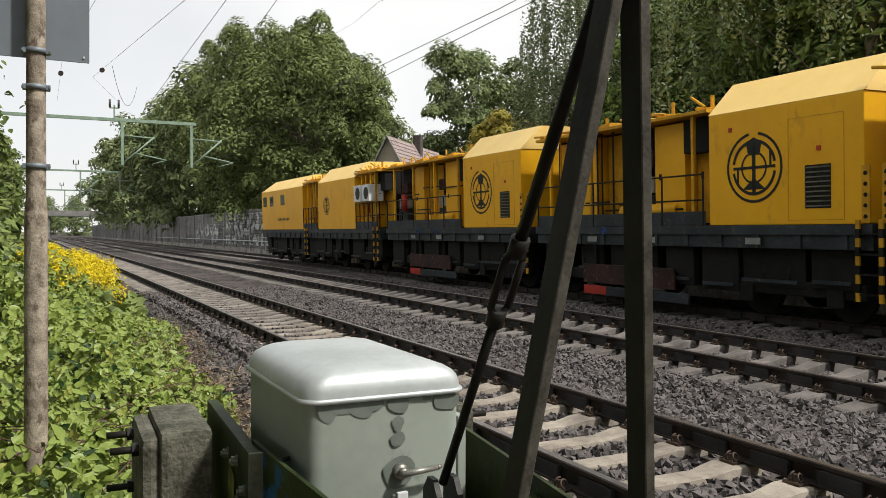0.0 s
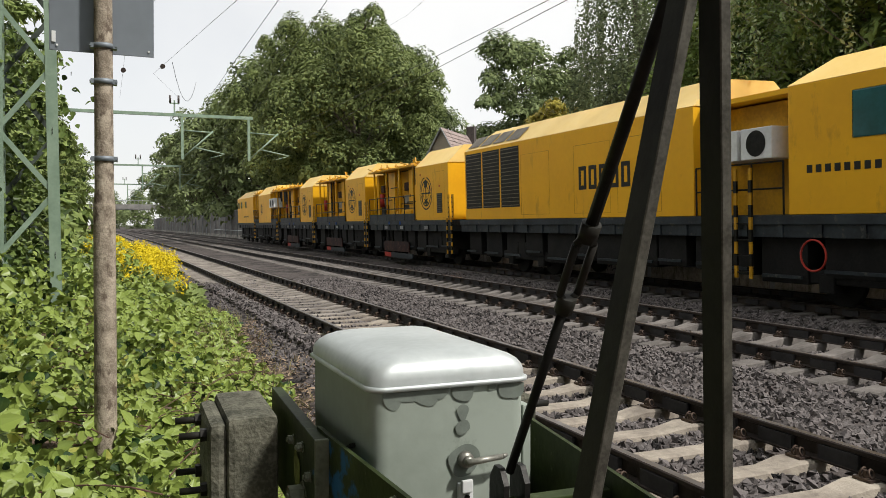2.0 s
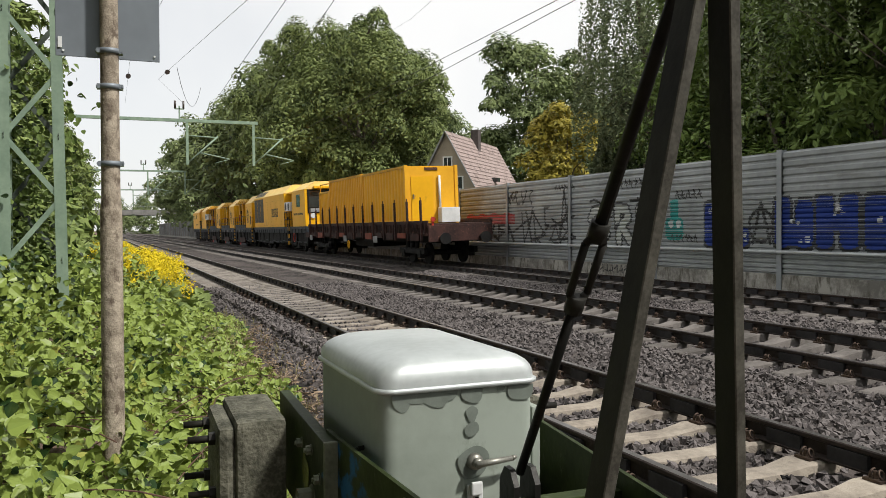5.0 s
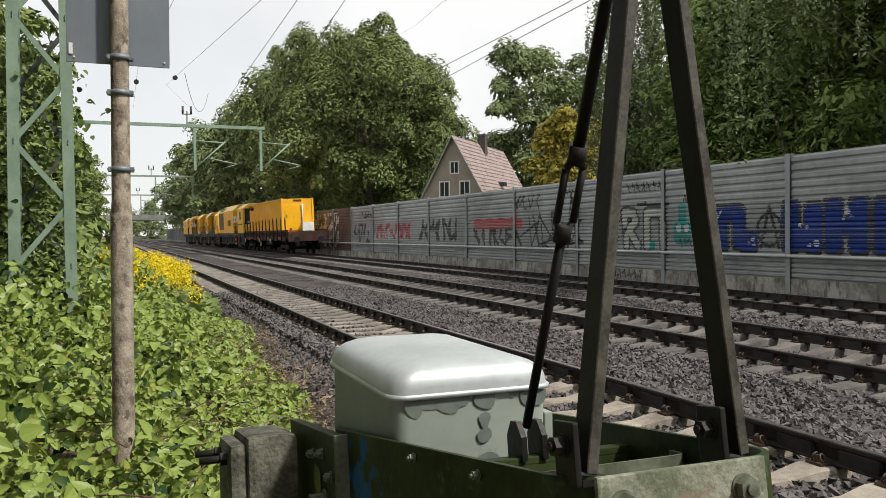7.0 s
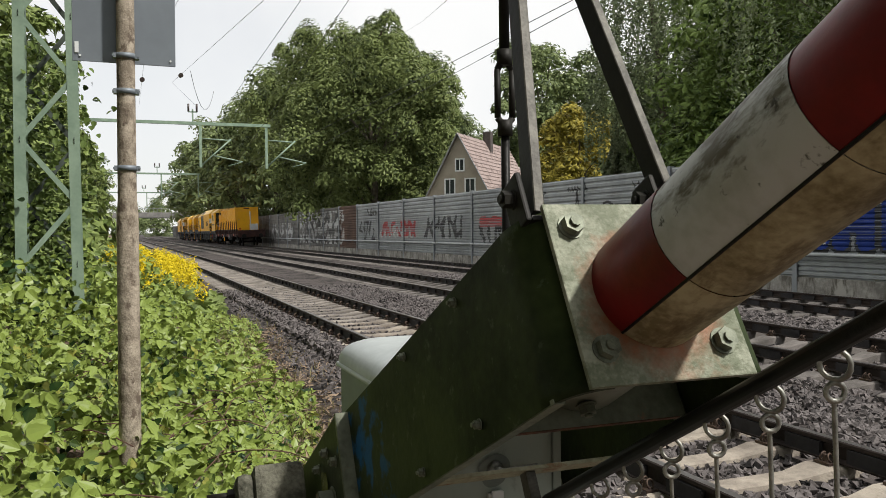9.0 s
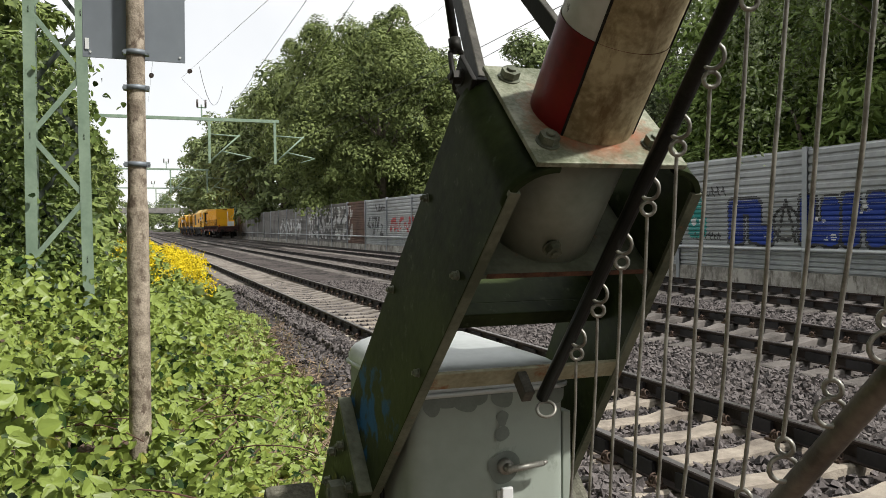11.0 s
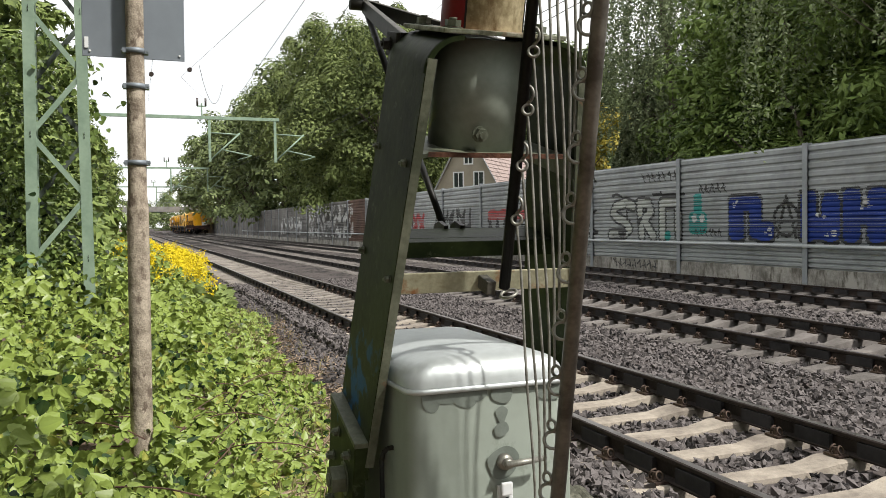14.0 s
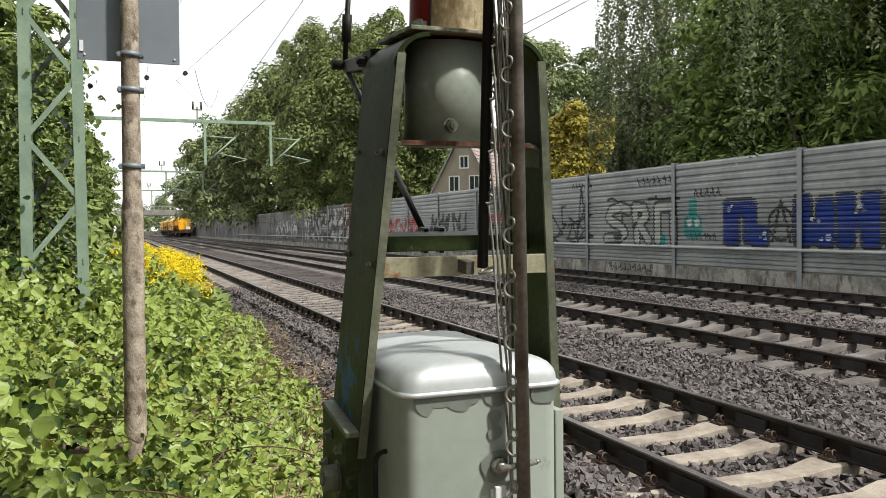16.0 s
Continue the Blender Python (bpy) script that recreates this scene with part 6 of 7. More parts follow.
def spray(name, mk, inside, y0, y1, z0, z1, label, lift=0.006, dy=0.045, dz=0.03):
    v, f = [], []
    idx = {}

    def vert(i, j):
        if (i, j) not in idx:
            yy, zz = y0 + i * dy, z0 + j * dz
            xx = WX + bend(yy) - float(np.interp(zz, PZ, PO)) - lift
            idx[(i, j)] = len(v)
            v.append((xx, yy, zz))
        return idx[(i, j)]
    for i in range(int((y1 - y0) / dy)):
        for j in range(int((z1 - z0) / dz)):
            if inside(y0 + (i + 0.5) * dy, z0 + (j + 0.5) * dz):
                f.append((vert(i, j), vert(i, j + 1), vert(i + 1, j + 1), vert(i + 1, j)))
    ob = mesh_ob(name, v, f, mk, noise_wall)
    ob["label"] = label


def strokes(lines, w):
    segs = [(Vector(a), Vector(b)) for l in lines for a, b in zip(l, l[1:])]

    def inside(y, z):
        p = Vector((y, z))
        for a, b in segs:
            d = b - a
            t = max(0, min(1, (p - a).dot(d) / max(d.dot(d), 1e-9)))
            if (p - a - d * t).length < w:
                return True
        return False
    return inside


def blocks(rects, rad=0.18):
    def inside(y, z):
        for a, b, c, d in rects:
            qy, qz = max(a + rad - y, 0, y - (b - rad)), max(c + rad - z, 0, z - (d - rad))
            if math.hypot(qy, qz) <= rad:
                return True
        return False
    return inside


# big blue letters (heights along the wall, reading towards the camera)
B1 = [(17.95, 18.55, 0.95, 2.15), (17.35, 18.5, 1.75, 2.15), (17.3, 17.75, 1.0, 2.1), (16.85, 17.5, 0.95, 1.45)]
B2 = [(15.45, 15.95, 0.95, 2.2), (14.95, 15.6, 1.0, 1.55), (14.75, 15.25, 0.95, 2.12), (14.15, 14.65, 0.95, 2.2), (13.6, 14.3, 1.35, 1.75), (13.45, 13.95, 0.95, 2.2), (12.6, 13.3, 0.95, 2.15), (11.6, 12.5, 0.95, 2.2)]
grow = lambda rs, e: [(a - e, b + e, c - e, d + e) for a, b, c, d in rs]  # noqa: E731
spray("graffiti_outline", "graf_black", blocks(grow(B1 + B2, 0.07)), 11.4, 18.8, 0.85, 2.35, "dark outline of blue sprayed letters", 0.004)
spray("graffiti_letters", "graf_blue", blocks(B1 + B2), 11.4, 18.8, 0.85, 2.35, "big blue sprayed letters", 0.008)
spots = [(18.35, 1.9, 0.07), (18.25, 2.0, 0.05), (17.0, 1.25, 0.07), (16.95, 1.1, 0.06), (17.15, 1.15, 0.05), (14.9, 1.15, 0.09), (15.1, 1.1, 0.06), (14.0, 1.9, 0.08), (14.1, 1.75, 0.06), (13.9, 1.78, 0.05), (15.4, 1.6, 0.06), (15.2, 1.55, 0.05), (12.9, 1.6, 0.08), (12.2, 1.4, 0.08)]
spray("graffiti_spots", "graf_white", lambda y, z: any(math.hypot(y - a, z - b) < r for a, b, r in spots), 11.4, 18.8, 0.9, 2.2, "white sprayed highlights", 0.011)
circ = lambda cy, cz, r, a0=0, a1=360, n=16, sy=1.0: [(cy + sy * r * math.cos(radians(a0 + (a1 - a0) * k / n)), cz + r * math.sin(radians(a0 + (a1 - a0) * k / n))) for k in range(n + 1)]  # noqa: E731
fat = [[(23.2, 2.0), (23.65, 2.12), (24.25, 2.02), (24.42, 1.78), (24.15, 1.62), (23.65, 1.47), (23.42, 1.25), (23.8, 1.06), (24.55, 1.05)]]
fat += [[(22.72, 1.02), (22.85, 2.1), (22.35, 2.06), (22.2, 1.8), (22.6, 1.55), (22.1, 1.02)], [(21.62, 1.02), (21.62, 2.05), (20.85, 2.05), (20.8, 1.05)]]
spray("graffiti_outline", "graf_black", strokes(fat, 0.215), 20.4, 25.0, 0.82, 2.42, "thick black outline of pale sprayed letters", 0.005, 0.04, 0.027)
spray("graffiti_fill", "graf_pale", lambda y, z: strokes(fat, 0.135)(y, z) and noise.noise((y * 2.2, z * 2.2, 9)) > -0.42, 20.4, 25.0, 0.82, 2.42, "pale sprayed fill of outlined letters", 0.009, 0.04, 0.027)
tag = [circ(16.42, 1.5, 0.42), [(16.72, 1.05), (16.42, 2.1), (16.1, 1.05)], [(16.75, 1.45), (16.05, 1.45)]]
# loose lines round the outlined letters
tag += [circ(24.2, 1.7, 0.72, 70, 290, 14, 0.9), [(22.1, 2.33), (20.55, 2.3)], [(21.7, 2.4), (21.6, 2.28)]]
tag += [[(26.2, 2.9), (26.5, 1.0)], [(26.2, 2.9), (25.9, 1.2)], [(25.5, 1.9), (27.2, 1.5)], [(27.3, 1.0), (25.4, 1.1), (27.1, 1.8)], [(28.5, 2.0), (27.6, 1.2), (28.6, 1.0)], [(29.5, 2.1), (29.3, 0.9), (28.7, 1.9), (30.3, 1.3)]]
spray("graffiti_lines", "graf_black", strokes(tag, 0.045), 15.7, 31, 0.85, 3.1, "black sprayed line letters", 0.007)
r9 = random.Random(4)
scr = []
for base, zz, n, st, hh in ((20.9, 2.75, 7, 0.27, 0.28), (25.5, 2.85, 6, 0.24, 0.22), (18.7, 2.3, 5, 0.24, 0.25), (18.9, 1.05, 6, 0.2, 0.2)):
    for k in range(n):
        y = base + k * st
        scr += [[(y, zz), (y + st * r9.uniform(0.2, 0.7), zz + hh), (y + st * r9.uniform(0.3, 0.8), zz + hh * r9.uniform(0, 0.6))], [(y, zz + hh * 0.5), (y + st * 0.7, zz + hh * r9.uniform(0.3, 0.8))]]
spray("graffiti_tags", "graf_black", strokes(scr, 0.018), 18.5, 27.2, 1.0, 3.15, "thin black sprayed tags", 0.007, 0.03, 0.022)
spray("graffiti_teal", "graf_teal", blocks([(19.5, 20.3, 1.1, 1.75), (19.7, 20.1, 1.7, 2.3), (21.2, 21.5, 0.88, 1.2)], 0.15), 19, 22, 0.85, 2.4, "teal sprayed figure", 0.006)
spray("graffiti_teal_eyes", "graf_white", blocks([(19.6, 19.8, 1.45, 1.7), (19.95, 20.15, 1.45, 1.7)], 0.08), 19, 22, 1.2, 2.0, "white sprayed eyes", 0.010)


def noise_letters(y0, y1, z0, z1, seed, cut, f=1.6):
    def inside(y, z):
        e = min(y - y0, y1 - y, (z - z0) * 2, (z1 - z) * 2)
        return e > 0.05 and noise.noise((y * f, z * f * 1.3, seed)) + 0.35 * noise.noise((y * f * 2.6, z * f * 2.8, seed + 5)) > cut
    return inside


def scrawl(y0, y1, z0, z1, pitch, seed):
    """Tangled angular strokes, as wide as letters."""
    r = random.Random(seed)
    out, y = [], y0
    while y < y1 - pitch * 0.6:
        line = [(y + pitch * r.uniform(0, 0.3), r.choice((z0, z1)))]
        for k in range(r.randint(3, 5)):
            line.append((y + pitch * r.uniform(0, 1.05), r.uniform(z0, z1) if k % 2 else r.choice((z0, z1, (z0 + z1) / 2))))
        out.append(line)
        y += pitch * r.uniform(0.8, 1.05)
    return out


for nm, mk, y0, y1, z0, z1, seed, w, pitch in (
        ("graffiti_red", "graf_red", 43.8, 50.5, 1.1, 2.15, 3, 0.15, 0.9), ("graffiti_pale", "graf_white", 44.2, 50.3, 1.05, 1.6, 13, 0.06, 0.8),
        ("graffiti_black", "graf_black", 37.0, 42.3, 1.05, 2.3, 8, 0.12, 0.8), ("graffiti_black", "graf_black", 30.2, 35.2, 0.9, 1.75, 14, 0.08, 0.75),
        ("graffiti_black", "graf_black", 25.8, 29.5, 0.85, 2.3, 19, 0.045, 0.7), ("graffiti_black", "graf_black", 28.6, 30.9, 2.4, 3.0, 23, 0.035, 0.6),
        ("graffiti_black", "graf_black", 51.5, 55.0, 0.9, 2.2, 36, 0.08, 0.8), ("graffiti_black", "graf_black", 51.0, 53.5, 2.5, 3.0, 43, 0.05, 0.6)):
    spray(nm, mk, strokes(scrawl(y0, y1, z0 + w, z1 - w, pitch, seed), w), y0 - 0.2, y1 + 0.4, z0, z1, "angular sprayed lettering", 0.009 if mk == "graf_black" else 0.006, 0.06, 0.045)
spray("graffiti_red", "graf_red", lambda y, z: 30.1 < y < 34.9 and 1.62 < z < 2.02 + 0.1 * abs(math.sin(y * 2.6)), 30, 35, 1.6, 2.2, "pinkish red sprayed band with a wavy top", 0.006, 0.06, 0.04)
for nm, mk, y0, y1, z0, z1, seed, cut in (("graffiti_white", "graf_white", 59.2, 75, 0.5, 3.1, 21, -0.05), ("graffiti_black", "graf_black", 60, 74, 0.5, 3.0, 25, 0.12), ("graffiti_white", "graf_white", 78, 90, 0.6, 2.4, 31, 0.05)):
    spray(nm, mk, noise_letters(y0, y1, z0, z1, seed, cut, 1.3), y0, y1, max(0.3, z0), z1, "faded sprayed lettering", 0.006 + 0.003 * (mk == "graf_black"), 0.1, 0.06)
# scratchy words on the concrete plinth become strokes
pl = []
for k in range(9):
    y = 21.9 + 0.28 * k
    pl += [[(y, -0.02), (y + 0.05, 0.2)], [(y + 0.02, r9.uniform(0, 0.2)), (y + 0.2, r9.uniform(0, 0.2))]]
bmv, bmf = [], []
ins = strokes(pl, 0.022)
for i in range(100):
    for j in range(10):
        y, zz = 21.8 + i * 0.028, -0.06 + j * 0.03
        if ins(y, zz):
            o = len(bmv)
            bmv += [(WX + bend(y) - 0.064, y, zz), (WX + bend(y) - 0.064, y, zz + 0.03), (WX + bend(y) - 0.064, y + 0.028, zz + 0.03), (WX + bend(y) - 0.064, y + 0.028, zz)]
            bmf.append((o, o + 1, o + 2, o + 3))
mesh_ob("graffiti_scribble", bmv, bmf, "graf_black", noise_wall)


# ---- foliage ----
def unit(v):
    return v / np.maximum(np.linalg.norm(v, axis=-1, keepdims=True), 1e-9)


def leaf_mesh(name, P, N, A, L, W, material, parent=None):
    """Folded pointed leaves at P with normals N, pointing along A."""
    N = unit(N)
    A = unit(A - (A * N).sum(-1, keepdims=True) * N)
    B = np.cross(N, A)
    L, W = L[:, None], W[:, None]
    drop = N * L * 0.2
    teeth = ((0.10, 0.34), (0.30, 0.52), (0.36, 0.43), (0.56, 0.44), (0.62, 0.34), (0.80, 0.24))
    side = lambda k: [P + A * L * t + B * W * w * k + N * W * 0.14 * w - drop * t * t for t, w in teeth]  # noqa: E731
    v = np.stack([P] + side(1) + [P + A * L - drop] + side(-1)[::-1], 1)
    o = 14 * np.arange(len(P))[:, None]
    f = np.concatenate([o + np.array([[0, 1, 2, 3, 4, 5, 6, 7]]), o + np.array([[0, 7, 8, 9, 10, 11, 12, 13]])])
    return mesh_ob(name, v.reshape(-1, 3).tolist(), f.tolist(), material, parent)


def quad_leaves(name, P, N, S, material, parent=None, seed=1):
    """Cheap folded leaf sprays for crowns."""
    g = np.random.default_rng(seed)
    N = unit(N)
    A = unit(np.cross(N, g.normal(size=N.shape)))
    B = np.cross(N, A)
    S = S[:, None]
    v = np.stack([P - A * S * 0.6, P + B * S * 0.28 - N * S * 0.1, P + A * S * 0.6, P - B * S * 0.28 - N * S * 0.1], 1)
    k = len(P)
    o = 4 * np.arange(k)[:, None]
    f = np.concatenate([o + np.array([[0, 1, 2]]), o + np.array([[0, 2, 3]])])
    return mesh_ob(name, v.reshape(-1, 3).tolist(), f.tolist(), material, parent)


def tree(name, label, m, height, radius, base, leaves, size, material, seed, droop=0.25, clumps=70, trunk_r=0.3, lean=0.0):
    g = np.random.default_rng(seed)
    t = thing(name, label, "tree", m)
    # trunk and limbs
    bm = bmesh.new()
    pts = [Vector((lean * z / height * 2 + 0.25 * math.sin(z * 0.5 + seed), 0.2 * math.sin(z * 0.37 + 2 * seed), z)) for z in np.linspace(-0.4, height * 0.78, 8)]
    for i, (a, b) in enumerate(zip(pts, pts[1:])):
        rod(bm, a, b, trunk_r * (1 - 0.12 * i), trunk_r * (1 - 0.12 * (i + 1)), 8, caps=False)
    part("trunk", bm, "bark", t)
    hz = (height - base) / 2
    cz = base + hz
    d = unit(g.normal(size=(clumps, 3)))
    rad = 0.5 + 0.5 * g.random((clumps, 1)) ** 0.35
    lob = 1 + 0.14 * np.sin(3 * np.arctan2(d[:, 1:2], d[:, 0:1]) + seed) + 0.12 * g.normal(size=(clumps, 1))
    C = d * rad * lob * np.array([radius, radius, hz]) * 0.86 + np.array([lean, 0, cz])
    C[:, 2] = np.clip(C[:, 2], base * 0.8, None)
    # broad below the middle, tapering above
    q = np.clip((C[:, 2] - cz) / hz, -1, 1)
    C[:, :2] *= (1.0 - 0.08 * q - 0.06 * q * q)[:, None]
    bm = bmesh.new()
    for c in C[:: max(1, clumps // 16)]:
        a = pts[min(6, max(1, int(7 * (c[2] - 1) / height)))]
        mid = a.lerp(Vector(c), 0.5) + Vector((0, 0, 0.06 * height))
        rod(bm, a, mid, trunk_r * 0.36, trunk_r * 0.22, 6, caps=False)
        rod(bm, mid, Vector(c), trunk_r * 0.22, trunk_r * 0.06, 6, caps=False)
    tagged(part("limb_structure", bm, "bark", t), kind="stuff")
    k = leaves // clumps
    cs = (radius * 2.9 / math.sqrt(clumps)) * (0.55 + 0.7 * g.random((clumps, 1, 1)))
    # each clump is a drooping dome: leaves on its upper shell, shade below
    off = unit(g.normal(size=(clumps, k, 3)))
    off[:, :, 2] = np.where(g.random((clumps, k)) < 0.85, np.abs(off[:, :, 2]), off[:, :, 2])
    off *= (g.random((clumps, k, 1)) ** 0.28) * cs
    off[:, :, 2] *= 0.7
    off[:, :, 2] -= droop * (off[:, :, 0] ** 2 + off[:, :, 1] ** 2) / cs[:, :, 0]
    P = (C[:, None] + off).reshape(-1, 3)
    N = unit((off * np.array([1, 1, 1.6])).reshape(-1, 3)) * 0.8 + np.array([0, 0, 0.55]) + g.normal(size=P.shape) * 0.26
    S = size * (0.6 + 0.8 * g.random(len(P)))
    tagged(quad_leaves("crown", P, N, S, material, t, seed), kind="stuff")
    return t


def weeping(name, label, m, height, radius, base, strands, per, size, material, seed):
    """A birch-like crown of hanging sprays."""
    g = np.random.default_rng(seed)
    t = thing(name, label, "tree", m)
    bm = bmesh.new()
    pts = [Vector((0.3 * math.sin(z * 0.4 + seed), 0.2 * math.cos(z * 0.5), z)) for z in np.linspace(-0.4, height * 0.9, 9)]
    for i, (a, b) in enumerate(zip(pts, pts[1:])):
        rod(bm, a, b, 0.24 * (1 - 0.1 * i), 0.24 * (1 - 0.1 * (i + 1)), 8, caps=False)
    part("trunk", bm, "bark", t)
    a = g.random(strands) * 2 * math.pi
    r = radius * np.sqrt(g.random(strands))
    z = base + (height - base) * (1 - 0.75 * (r / radius) ** 2) * (0.35 + 0.65 * g.random(strands))
    ln = (1.0 + 2.6 * g.random(strands)) * height / 15
    q = np.linspace(0, 1, per)[None]
    P = np.stack([r[:, None] * np.cos(a)[:, None] * (1 + 0.05 * q), r[:, None] * np.sin(a)[:, None] * (1 + 0.05 * q), z[:, None] - ln[:, None] * q], -1)
    P = (P + g.normal(size=P.shape) * 0.06).reshape(-1, 3)
    N = g.normal(size=P.shape) + np.array([0, 0, 0.2])
    S = size * (0.6 + 0.8 * g.random(len(P)))
    tagged(quad_leaves("crown", P, N, S, material, t, seed), kind="stuff")
    bm = bmesh.new()
    for i in range(0, strands, max(1, strands // 16)):
        c = Vector((r[i] * math.cos(a[i]), r[i] * math.sin(a[i]), z[i]))
        st = pts[min(7, max(2, int(8 * z[i] / height) - 1))]
        rod(bm, st, c, 0.022, 0.008, 5, caps=False)
    tagged(part("limb_structure", bm, "bark", t), kind="stuff")
    return t


LB = "tall broad-leaved tree with dense green crown beyond the wall"
big = tree("broadleaf_tree", LB, pose(20.2, 69, 0), 20.7, 8.5, 2.0, 90000, 0.28, "leaf_mid", 11, 0.9, 210, 0.42)
copy_thing(big, pose(20.2, 84, 0, 0, 0, 120)).scale = (1.02, 1.02, 1.08)
big2 = tree("broadleaf_tree", LB, pose(17.8, 106, 0), 22, 7.8, 1.5, 11500, 0.68, "leaf_lime", 17, 0.4, 90, 0.4)
for x, y, r, s in ((17.0, 132, 40, 1.0), (16.0, 160, 200, 1.0), (15.5, 195, 90, 1.0), (26, 120, 300, 1.0), (34, 100, 10, 1.0), (27, 88, 150, 0.95)):
    copy_thing(big2, pose(x, y, -0.3, 0, 0, r)).scale = (s, s, s)
for x, y, r, z in ((-30, 330, 30, -4), (-14, 300, 100, -8), (2, 380, 200, -6), (14, 420, 20, -4), (26, 340, 300, -4), (40, 300, 60, 0), (-48, 300, 10, -4)):
    copy_thing(big2, pose(x, y, z, 0, 0, r))
lime = tree("lime_tree", "tall light green broad-leaved tree behind the house", pose(49, 90, 0), 26, 8.4, 4, 27000, 0.50, "leaf_lime", 23, 0.4, 90, 0.45)
for x, y, r in ((43, 112, 60), (58, 84, 200), (38, 125, 10)):
    copy_thing(lime, pose(x, y, -5, 0, 0, r))
tree("yellowing_tree", "small tree with yellowing autumn leaves beside the house", pose(33.0, 56, 0), 11.4, 3.4, 2.5, 11000, 0.34, "leaf_yellow", 29, 0.3, 60, 0.2)
DK = "dark dense broad-leaved tree behind the noise wall"
dk = tree("shade_tree", DK, pose(23.6, 23.2, 0), 15, 4.7, 0.8, 21000, 0.245, "leaf_dark", 31, 0.5, 110, 0.28)
for x, y, r, z in ((27.2, 28.5, 80, -1), (31, 31.5, 220, -1), (22, 18, 200, 0.5), (21.5, 13.5, 310, 1), (29, 27, 20, 2), (28, 20, 260, 3), (33, 34, 130, -2), (24.8, 27.6, 170, -6), (20.6, 20.5, 60, -8), (27.5, 33, 290, -5)):
    copy_thing(dk, pose(x, y, z, 0, 0, r))
wb = weeping("birch_tree", "weeping birch with long hanging sprays of small leaves", pose(24.3, 33.5, 1), 21, 3.4, 5.0, 760, 34, 0.16, "leaf_birch", 37)
wb2 = weeping("birch_tree", "weeping birch hanging pale sprays over the noise wall", pose(18.6, 13.8, 0), 20, 5.4, 5.2, 620, 46, 0.10, "leaf_birch", 38)
weeping("weeping_conifer", "slender grey-green tree with drooping branches behind the wall", pose(25.2, 36, 0), 11.0, 2.0, 2.0, 800, 26, 0.20, "leaf_conifer", 39)
LL = "leafy ivy-grown trackside tree with branches down to the ground"
lt = tree("trackside_tree", LL, pose(-5.0, 36, 0), 12.5, 2.7, 0.3, 11000, 0.29, "leaf_left", 41, 0.35, 80, 0.16)
for x, y, r, z in ((-4.6, 26, 90, 0), (-5.0, 48, 30, 0), (-4.7, 60, 200, 0), (-4.4, 76, 300, 0), (-4.2, 98, 60, 0), (-4.2, 125, 150, 0), (-5.5, 160, 10, 0), (-7.5, 42, 80, 1), (-7, 58, 180, 1.5), (-4.6, 20, 130, -1), (-3.3, 17, 30, -6.5)):
    copy_thing(lt, pose(x, y, z, 0, 0, r))

# unseen continuation of the rows beside and behind the camera, added to block skylight
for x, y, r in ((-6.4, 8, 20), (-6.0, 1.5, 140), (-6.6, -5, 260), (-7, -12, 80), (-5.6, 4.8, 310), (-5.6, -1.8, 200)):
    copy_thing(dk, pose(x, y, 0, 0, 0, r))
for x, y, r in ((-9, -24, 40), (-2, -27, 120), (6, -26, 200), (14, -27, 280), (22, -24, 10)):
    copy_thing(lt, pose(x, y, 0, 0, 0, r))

# ---- brambles ----
def carpet(name, label, n, x0, y0, y1, size, material, lift, seed, power=1.0, leaflets=3, up=1.0):
    g = np.random.default_rng(seed)
    y = y0 + (y1 - y0) * g.random(n) ** power
    e = np.array([edge_x(t) for t in y])
    out = np.where(g.random(n) < 0.16, 0.42 * g.random(n) ** 1.4, 0.0)
    x = x0 + (e + 0.16 - x0) * g.random(n) ** 0.9
    x = np.where(out > 0, e + 0.12 + out, x)
    keep = ~((np.abs(x - 0.9) < 0.75) & (y < 3.3))
    x, y, e = x[keep], y[keep], e[keep]
    inner = np.clip((e - x) / 0.9, 0, 1)
    hum = np.array([0.5 + 0.5 * noise.noise((a * 1.1, b * 1.1, seed)) for a, b in zip(x, y)])
    gz = np.array([ground_z(a, b) for a, b in zip(x, y)])
    hum2 = np.array([noise.noise((a * 3.1, b * 3.1, seed + 3)) for a, b in zip(x, y)])
    top = 0.03 + lift * inner * np.clip(0.15 + 1.0 * hum + 1.0 * hum2, 0.03, 1.8)
    z = gz + top * (0.15 + 0.85 * g.random(len(x)) ** 0.6)
    P = np.stack([x, y, z], -1)
    N0 = np.stack([g.normal(size=len(x)) * 0.7, g.normal(size=len(x)) * 0.7 - 0.3, np.full(len(x), up)], -1)
    A0 = g.normal(size=P.shape) * np.array([1, 1, 0.2])
    A0 = unit(A0)
    S = size * (0.5 + 1.0 * g.random(len(x)) ** 1.5)
    PP, NN, AA, LL2, WW = [], [], [], [], []
    for k in range(leaflets):
        ang = (0, 1.25, -1.25, 2.2, -2.2)[k]
        c, s = math.cos(ang), math.sin(ang)
        side = np.cross(unit(N0), A0)
        A = A0 * c + side * s
        PP.append(P + A * (S * 0.12)[:, None])
        NN.append(N0 + 0.25 * g.normal(size=P.shape) + A * 0.25)
        AA.append(A)
        LL2.append(S * (1.0 if k == 0 else 0.85))
        WW.append(S * 0.74)
    ob = leaf_mesh(name, np.concatenate(PP), np.concatenate(NN), np.concatenate(AA), np.concatenate(LL2), np.concatenate(WW), material)
    return tagged(ob, label, "brambles", kind="stuff")


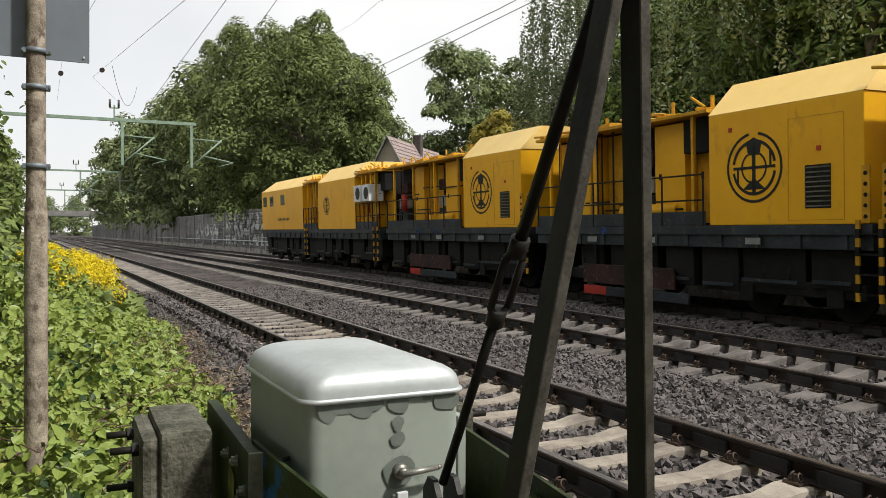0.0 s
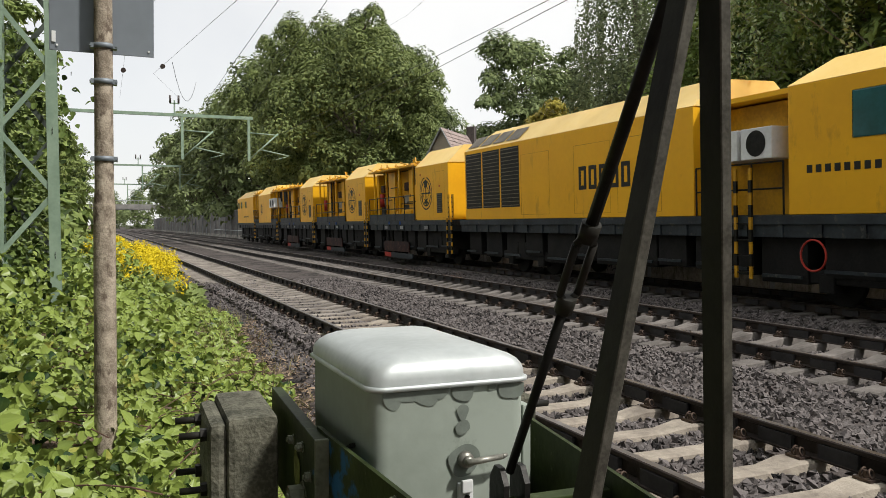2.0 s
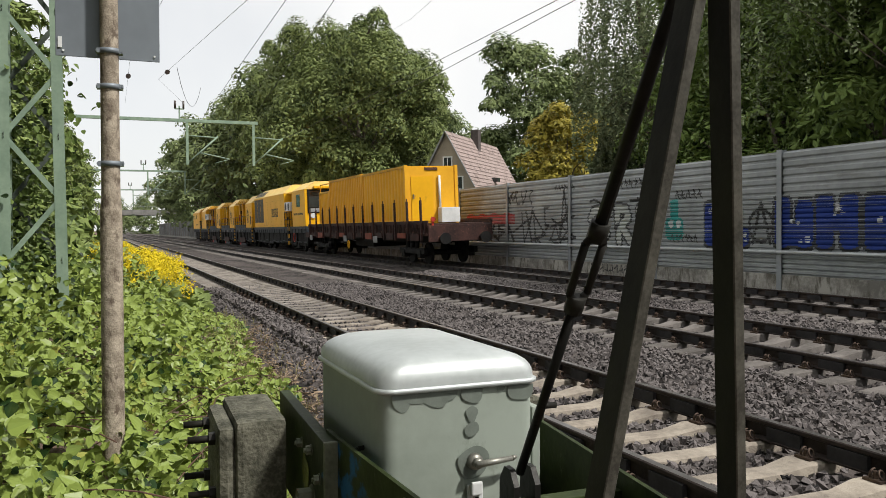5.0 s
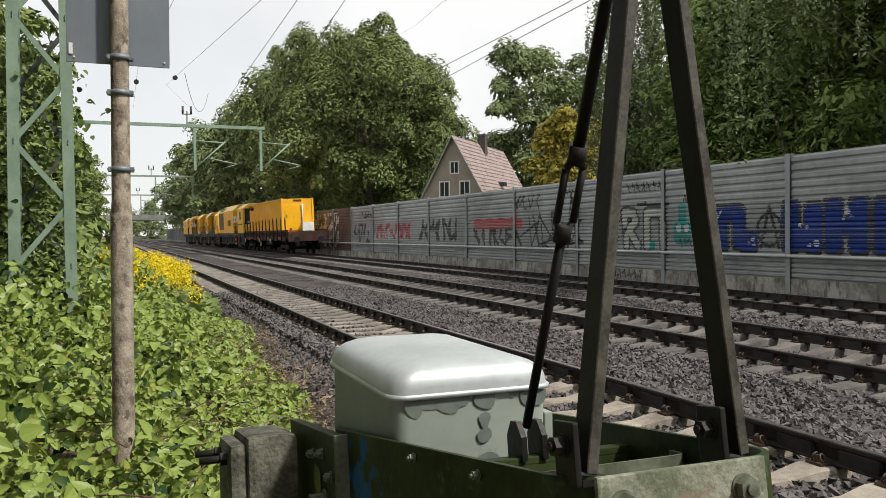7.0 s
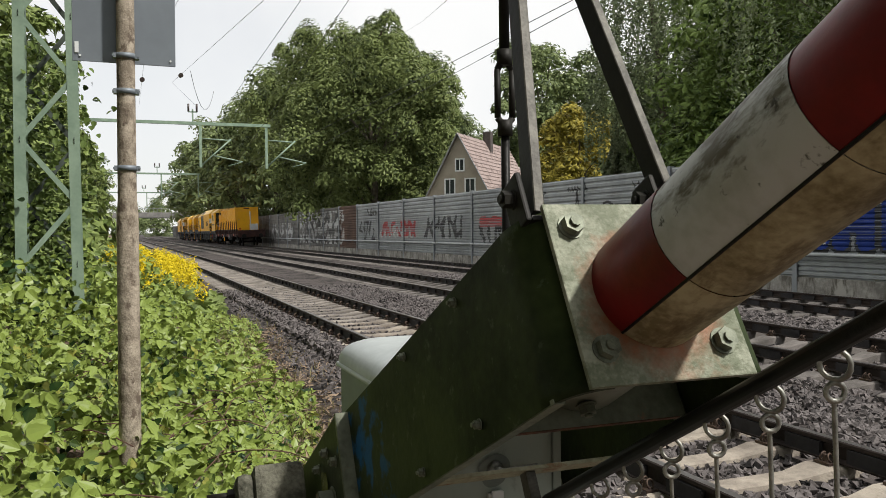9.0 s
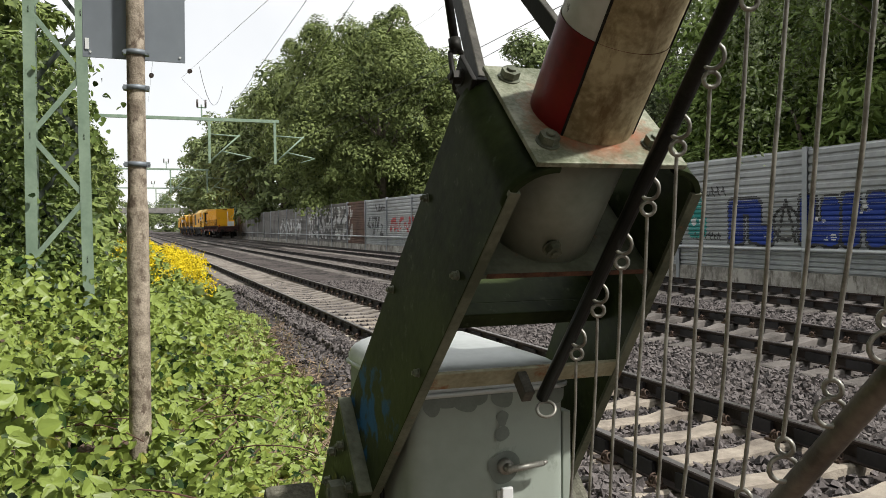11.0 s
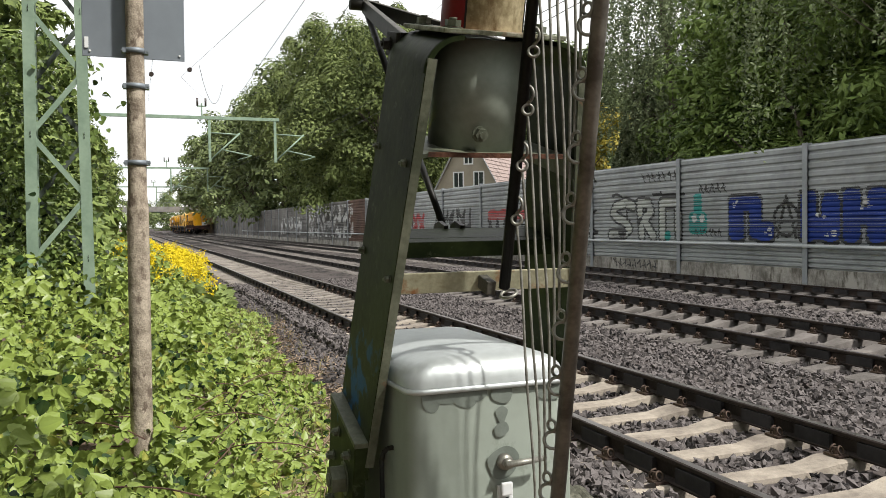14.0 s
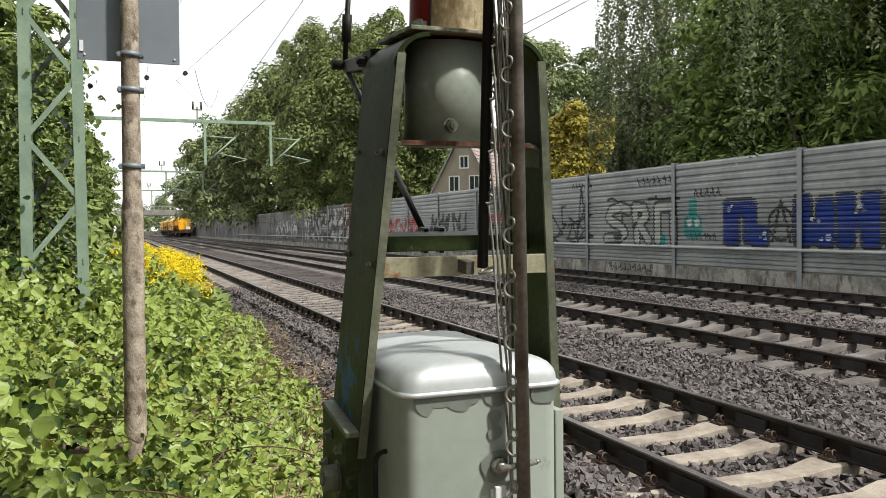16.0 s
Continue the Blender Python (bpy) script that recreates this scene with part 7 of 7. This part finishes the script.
carpet("brambles", "dense green bramble leaves covering the bank", 8600, -2.0, 2.0, 9, 0.070, "bramble", 0.66, 51, 1.0, 3, 0.75)
carpet("yellowed_brambles", "pale yellow-green bramble leaves among the darker ones", 900, -2.0, 2.0, 12, 0.068, "bramble_pale", 0.60, 51, 1.0, 3, 0.7)
carpet("brambles", "dense green bramble leaves covering the bank", 7000, -3.5, 8.5, 20, 0.095, "bramble", 0.8, 52, 1.2, 3, 0.7)
carpet("brambles", "distant bramble and grass growth along the line", 4500, -6, 19, 70, 0.27, "leaf_left", 0.9, 53, 1.4, 2)
# ivy round the mast
g = np.random.default_rng(61)
n = 5200
zz = 0.4 + 3.6 * g.random(n) ** 2.0
P = np.stack([-1.25 + 0.40 * g.normal(size=n), 11.75 + 0.3 * g.normal(size=n) - 0.5 * (zz < 1.3), zz], -1)
tagged(leaf_mesh("ivy", P, g.normal(size=(n, 3)) + np.array([0, -1.0, 0.7]), g.normal(size=(n, 3)) - np.array([0, 0, 0.6]), 0.055 + 0.05 * g.random(n), 0.05 + 0.045 * g.random(n), "ivy"), "green ivy climbing the lattice mast", "ivy", kind="stuff")
# goldenrod: arching plumes on stems
n = 420
y = 17 + 25 * g.random(n)
x = np.array([edge_x(t) for t in y]) - 0.15 - 1.7 * g.random(n) ** 1.3
k = np.array([noise.noise((a * 0.9, b * 0.45, 3.3)) for a, b in zip(x, y)]) > -0.12
x, y = x[k], y[k]
top = np.stack([x, y, np.array([ground_z(a, b) for a, b in zip(x, y)]) + 0.65 + 0.5 * g.random(len(x))], -1)
q = g.random((len(x), 46, 1))
way = unit(g.normal(size=(len(x), 1, 3)) * np.array([1, 1, 0.1]))
P = (top[:, None] + way * q * 0.24 + np.array([0, 0, 0.16]) * (q - 1.3 * q * q) + g.normal(size=(len(x), 46, 3)) * 0.045 - np.array([0, 0, 0.22]) * g.random((len(x), 46, 1)) ** 2).reshape(-1, 3)
x = P[:, 0]
tagged(quad_leaves("goldenrod", P, g.normal(size=P.shape) + np.array([0, -0.4, 0.9]), 0.042 + 0.03 * g.random(len(x)), "goldenrod", None, 62), "bright yellow goldenrod flowers beside the ballast", "goldenrod", kind="stuff")
# dry grass and litter along the ballast edge
n = 6500
y = 2.4 + 13 * g.random(n) ** 1.2
x = np.array([edge_x(t) for t in y]) + 0.38 + 0.36 * g.normal(size=n)
P = np.stack([x, y, np.array([ground_z(a, b) for a, b in zip(x, y)]) + 0.015], -1)
tagged(leaf_mesh("leaf_litter", P, g.normal(size=P.shape) * 0.5 + np.array([0, 0, 1]), g.normal(size=P.shape), 0.05 + 0.09 * g.random(n), 0.012 + 0.012 * g.random(n), "litter"), "brown dead stems and leaf litter at the ballast edge", "litter", kind="stuff")
n = 3200
y = 2.6 + 16 * g.random(n) ** 1.2
x = np.array([edge_x(t) for t in y]) + 0.2 + 0.3 * g.normal(size=n)
k = np.array([noise.noise((a * 2.0, b * 2.0, 7.7)) for a, b in zip(x, y)]) > 0.02
x, y = x[k], y[k]
n = len(x)
P = np.stack([x, y, np.array([ground_z(a, b) for a, b in zip(x, y)])], -1)
tagged(leaf_mesh("grass_tufts", P, g.normal(size=P.shape) * np.array([1, 1, 0.1]), g.normal(size=P.shape) * 0.35 + np.array([0, 0, 1]), 0.05 + 0.12 * g.random(n), np.full(n, 0.006), "grass"), "thin dry yellow-green grass at the ballast edge", "grass", kind="stuff")
bm = bmesh.new()
for i in range(60):
    y0 = 2.3 + 7 * random.random()
    x0 = edge_x(y0) - 0.2 - 1.6 * random.random()
    a = random.random() * 6.28
    p = Vector((x0, y0, ground_z(x0, y0) + 0.25))
    for k in range(5):
        q = p + Vector((0.13 * math.cos(a), 0.13 * math.sin(a), 0.05 - 0.025 * k))
        rod(bm, p, q, 0.004, seg=5, caps=False)
        p = q
        a += random.uniform(-0.3, 0.3)
tagged(link("bramble_canes", bm, "stem"), "reddish brown bramble canes among the leaves", "brambles", kind="stuff")


# ---- motion ----
def motions():
    walk(barrier, [(t, pose(XC, YP, ZP, 0, 0, YAW) @ pose(0, 0, 0, -a)) for t, a in PHI])
    lows, hangs = [], [[] for _ in HANGERS]
    for t, a in PHI:
        c, s = math.cos(radians(a)), math.sin(radians(a))
        # straight down in the barrier's own space
        # the pipe drops short of its full swing and leans steeper than the boom as the grille folds up
        d = float(np.interp(t, (0, 9.2, 11.5, 12.5, 13.5, 14.5, 15, 16), (0, 0, 0.5, 1.8, 2.8, 5.3, 5.8, 6.0)))
        share = float(np.interp(t, (0, 9.2, 11.5), (1, 1, 0)))
        gap = share * HANG * c + (1 - share) * float(np.interp(t, (11.5, 12.5, 13.5, 14.5, 15, 16), (0.549, 0.424, 0.349, 0.19, 0.110, 0.10)))
        lows.append((t, pose(E0[1] + 0.042, -1.2, E0[2] - gap) @ pose(0, 0, 0, -d) @ pose(0, 1.2 - E0[0] + HANG * s, 0)))
        for k in range(NH):
            u = E0[0] + 0.26 + PITCH * k
            b = a
            if t > 9.2:
                for _ in range(6):
                    reach = gap - math.tan(radians(d)) * (u - HANG * math.sin(radians(b)) - 1.2)
                    b = math.degrees(math.acos(max(0.06, min(1, reach / HANG))))
            hangs[k].append((t, pose(E0[1] + 0.006, -u, E0[2], b) @ pose(0, 0, 0, 0, -0.8)))
    walk(LOWER, lows)
    for h, rows in zip(HANGERS, hangs):
        walk(h, rows)
    for car, s in TRAIN:
        rows = []
        for i in range(0, 17):
            y = 11.4 + 14.4 * (i - 3.5) + s
            rows.append((i, pose(13.15 + bend(y), y, 0.04, 0, -1.6, turn(y))))
        walk(car, rows)


motions()
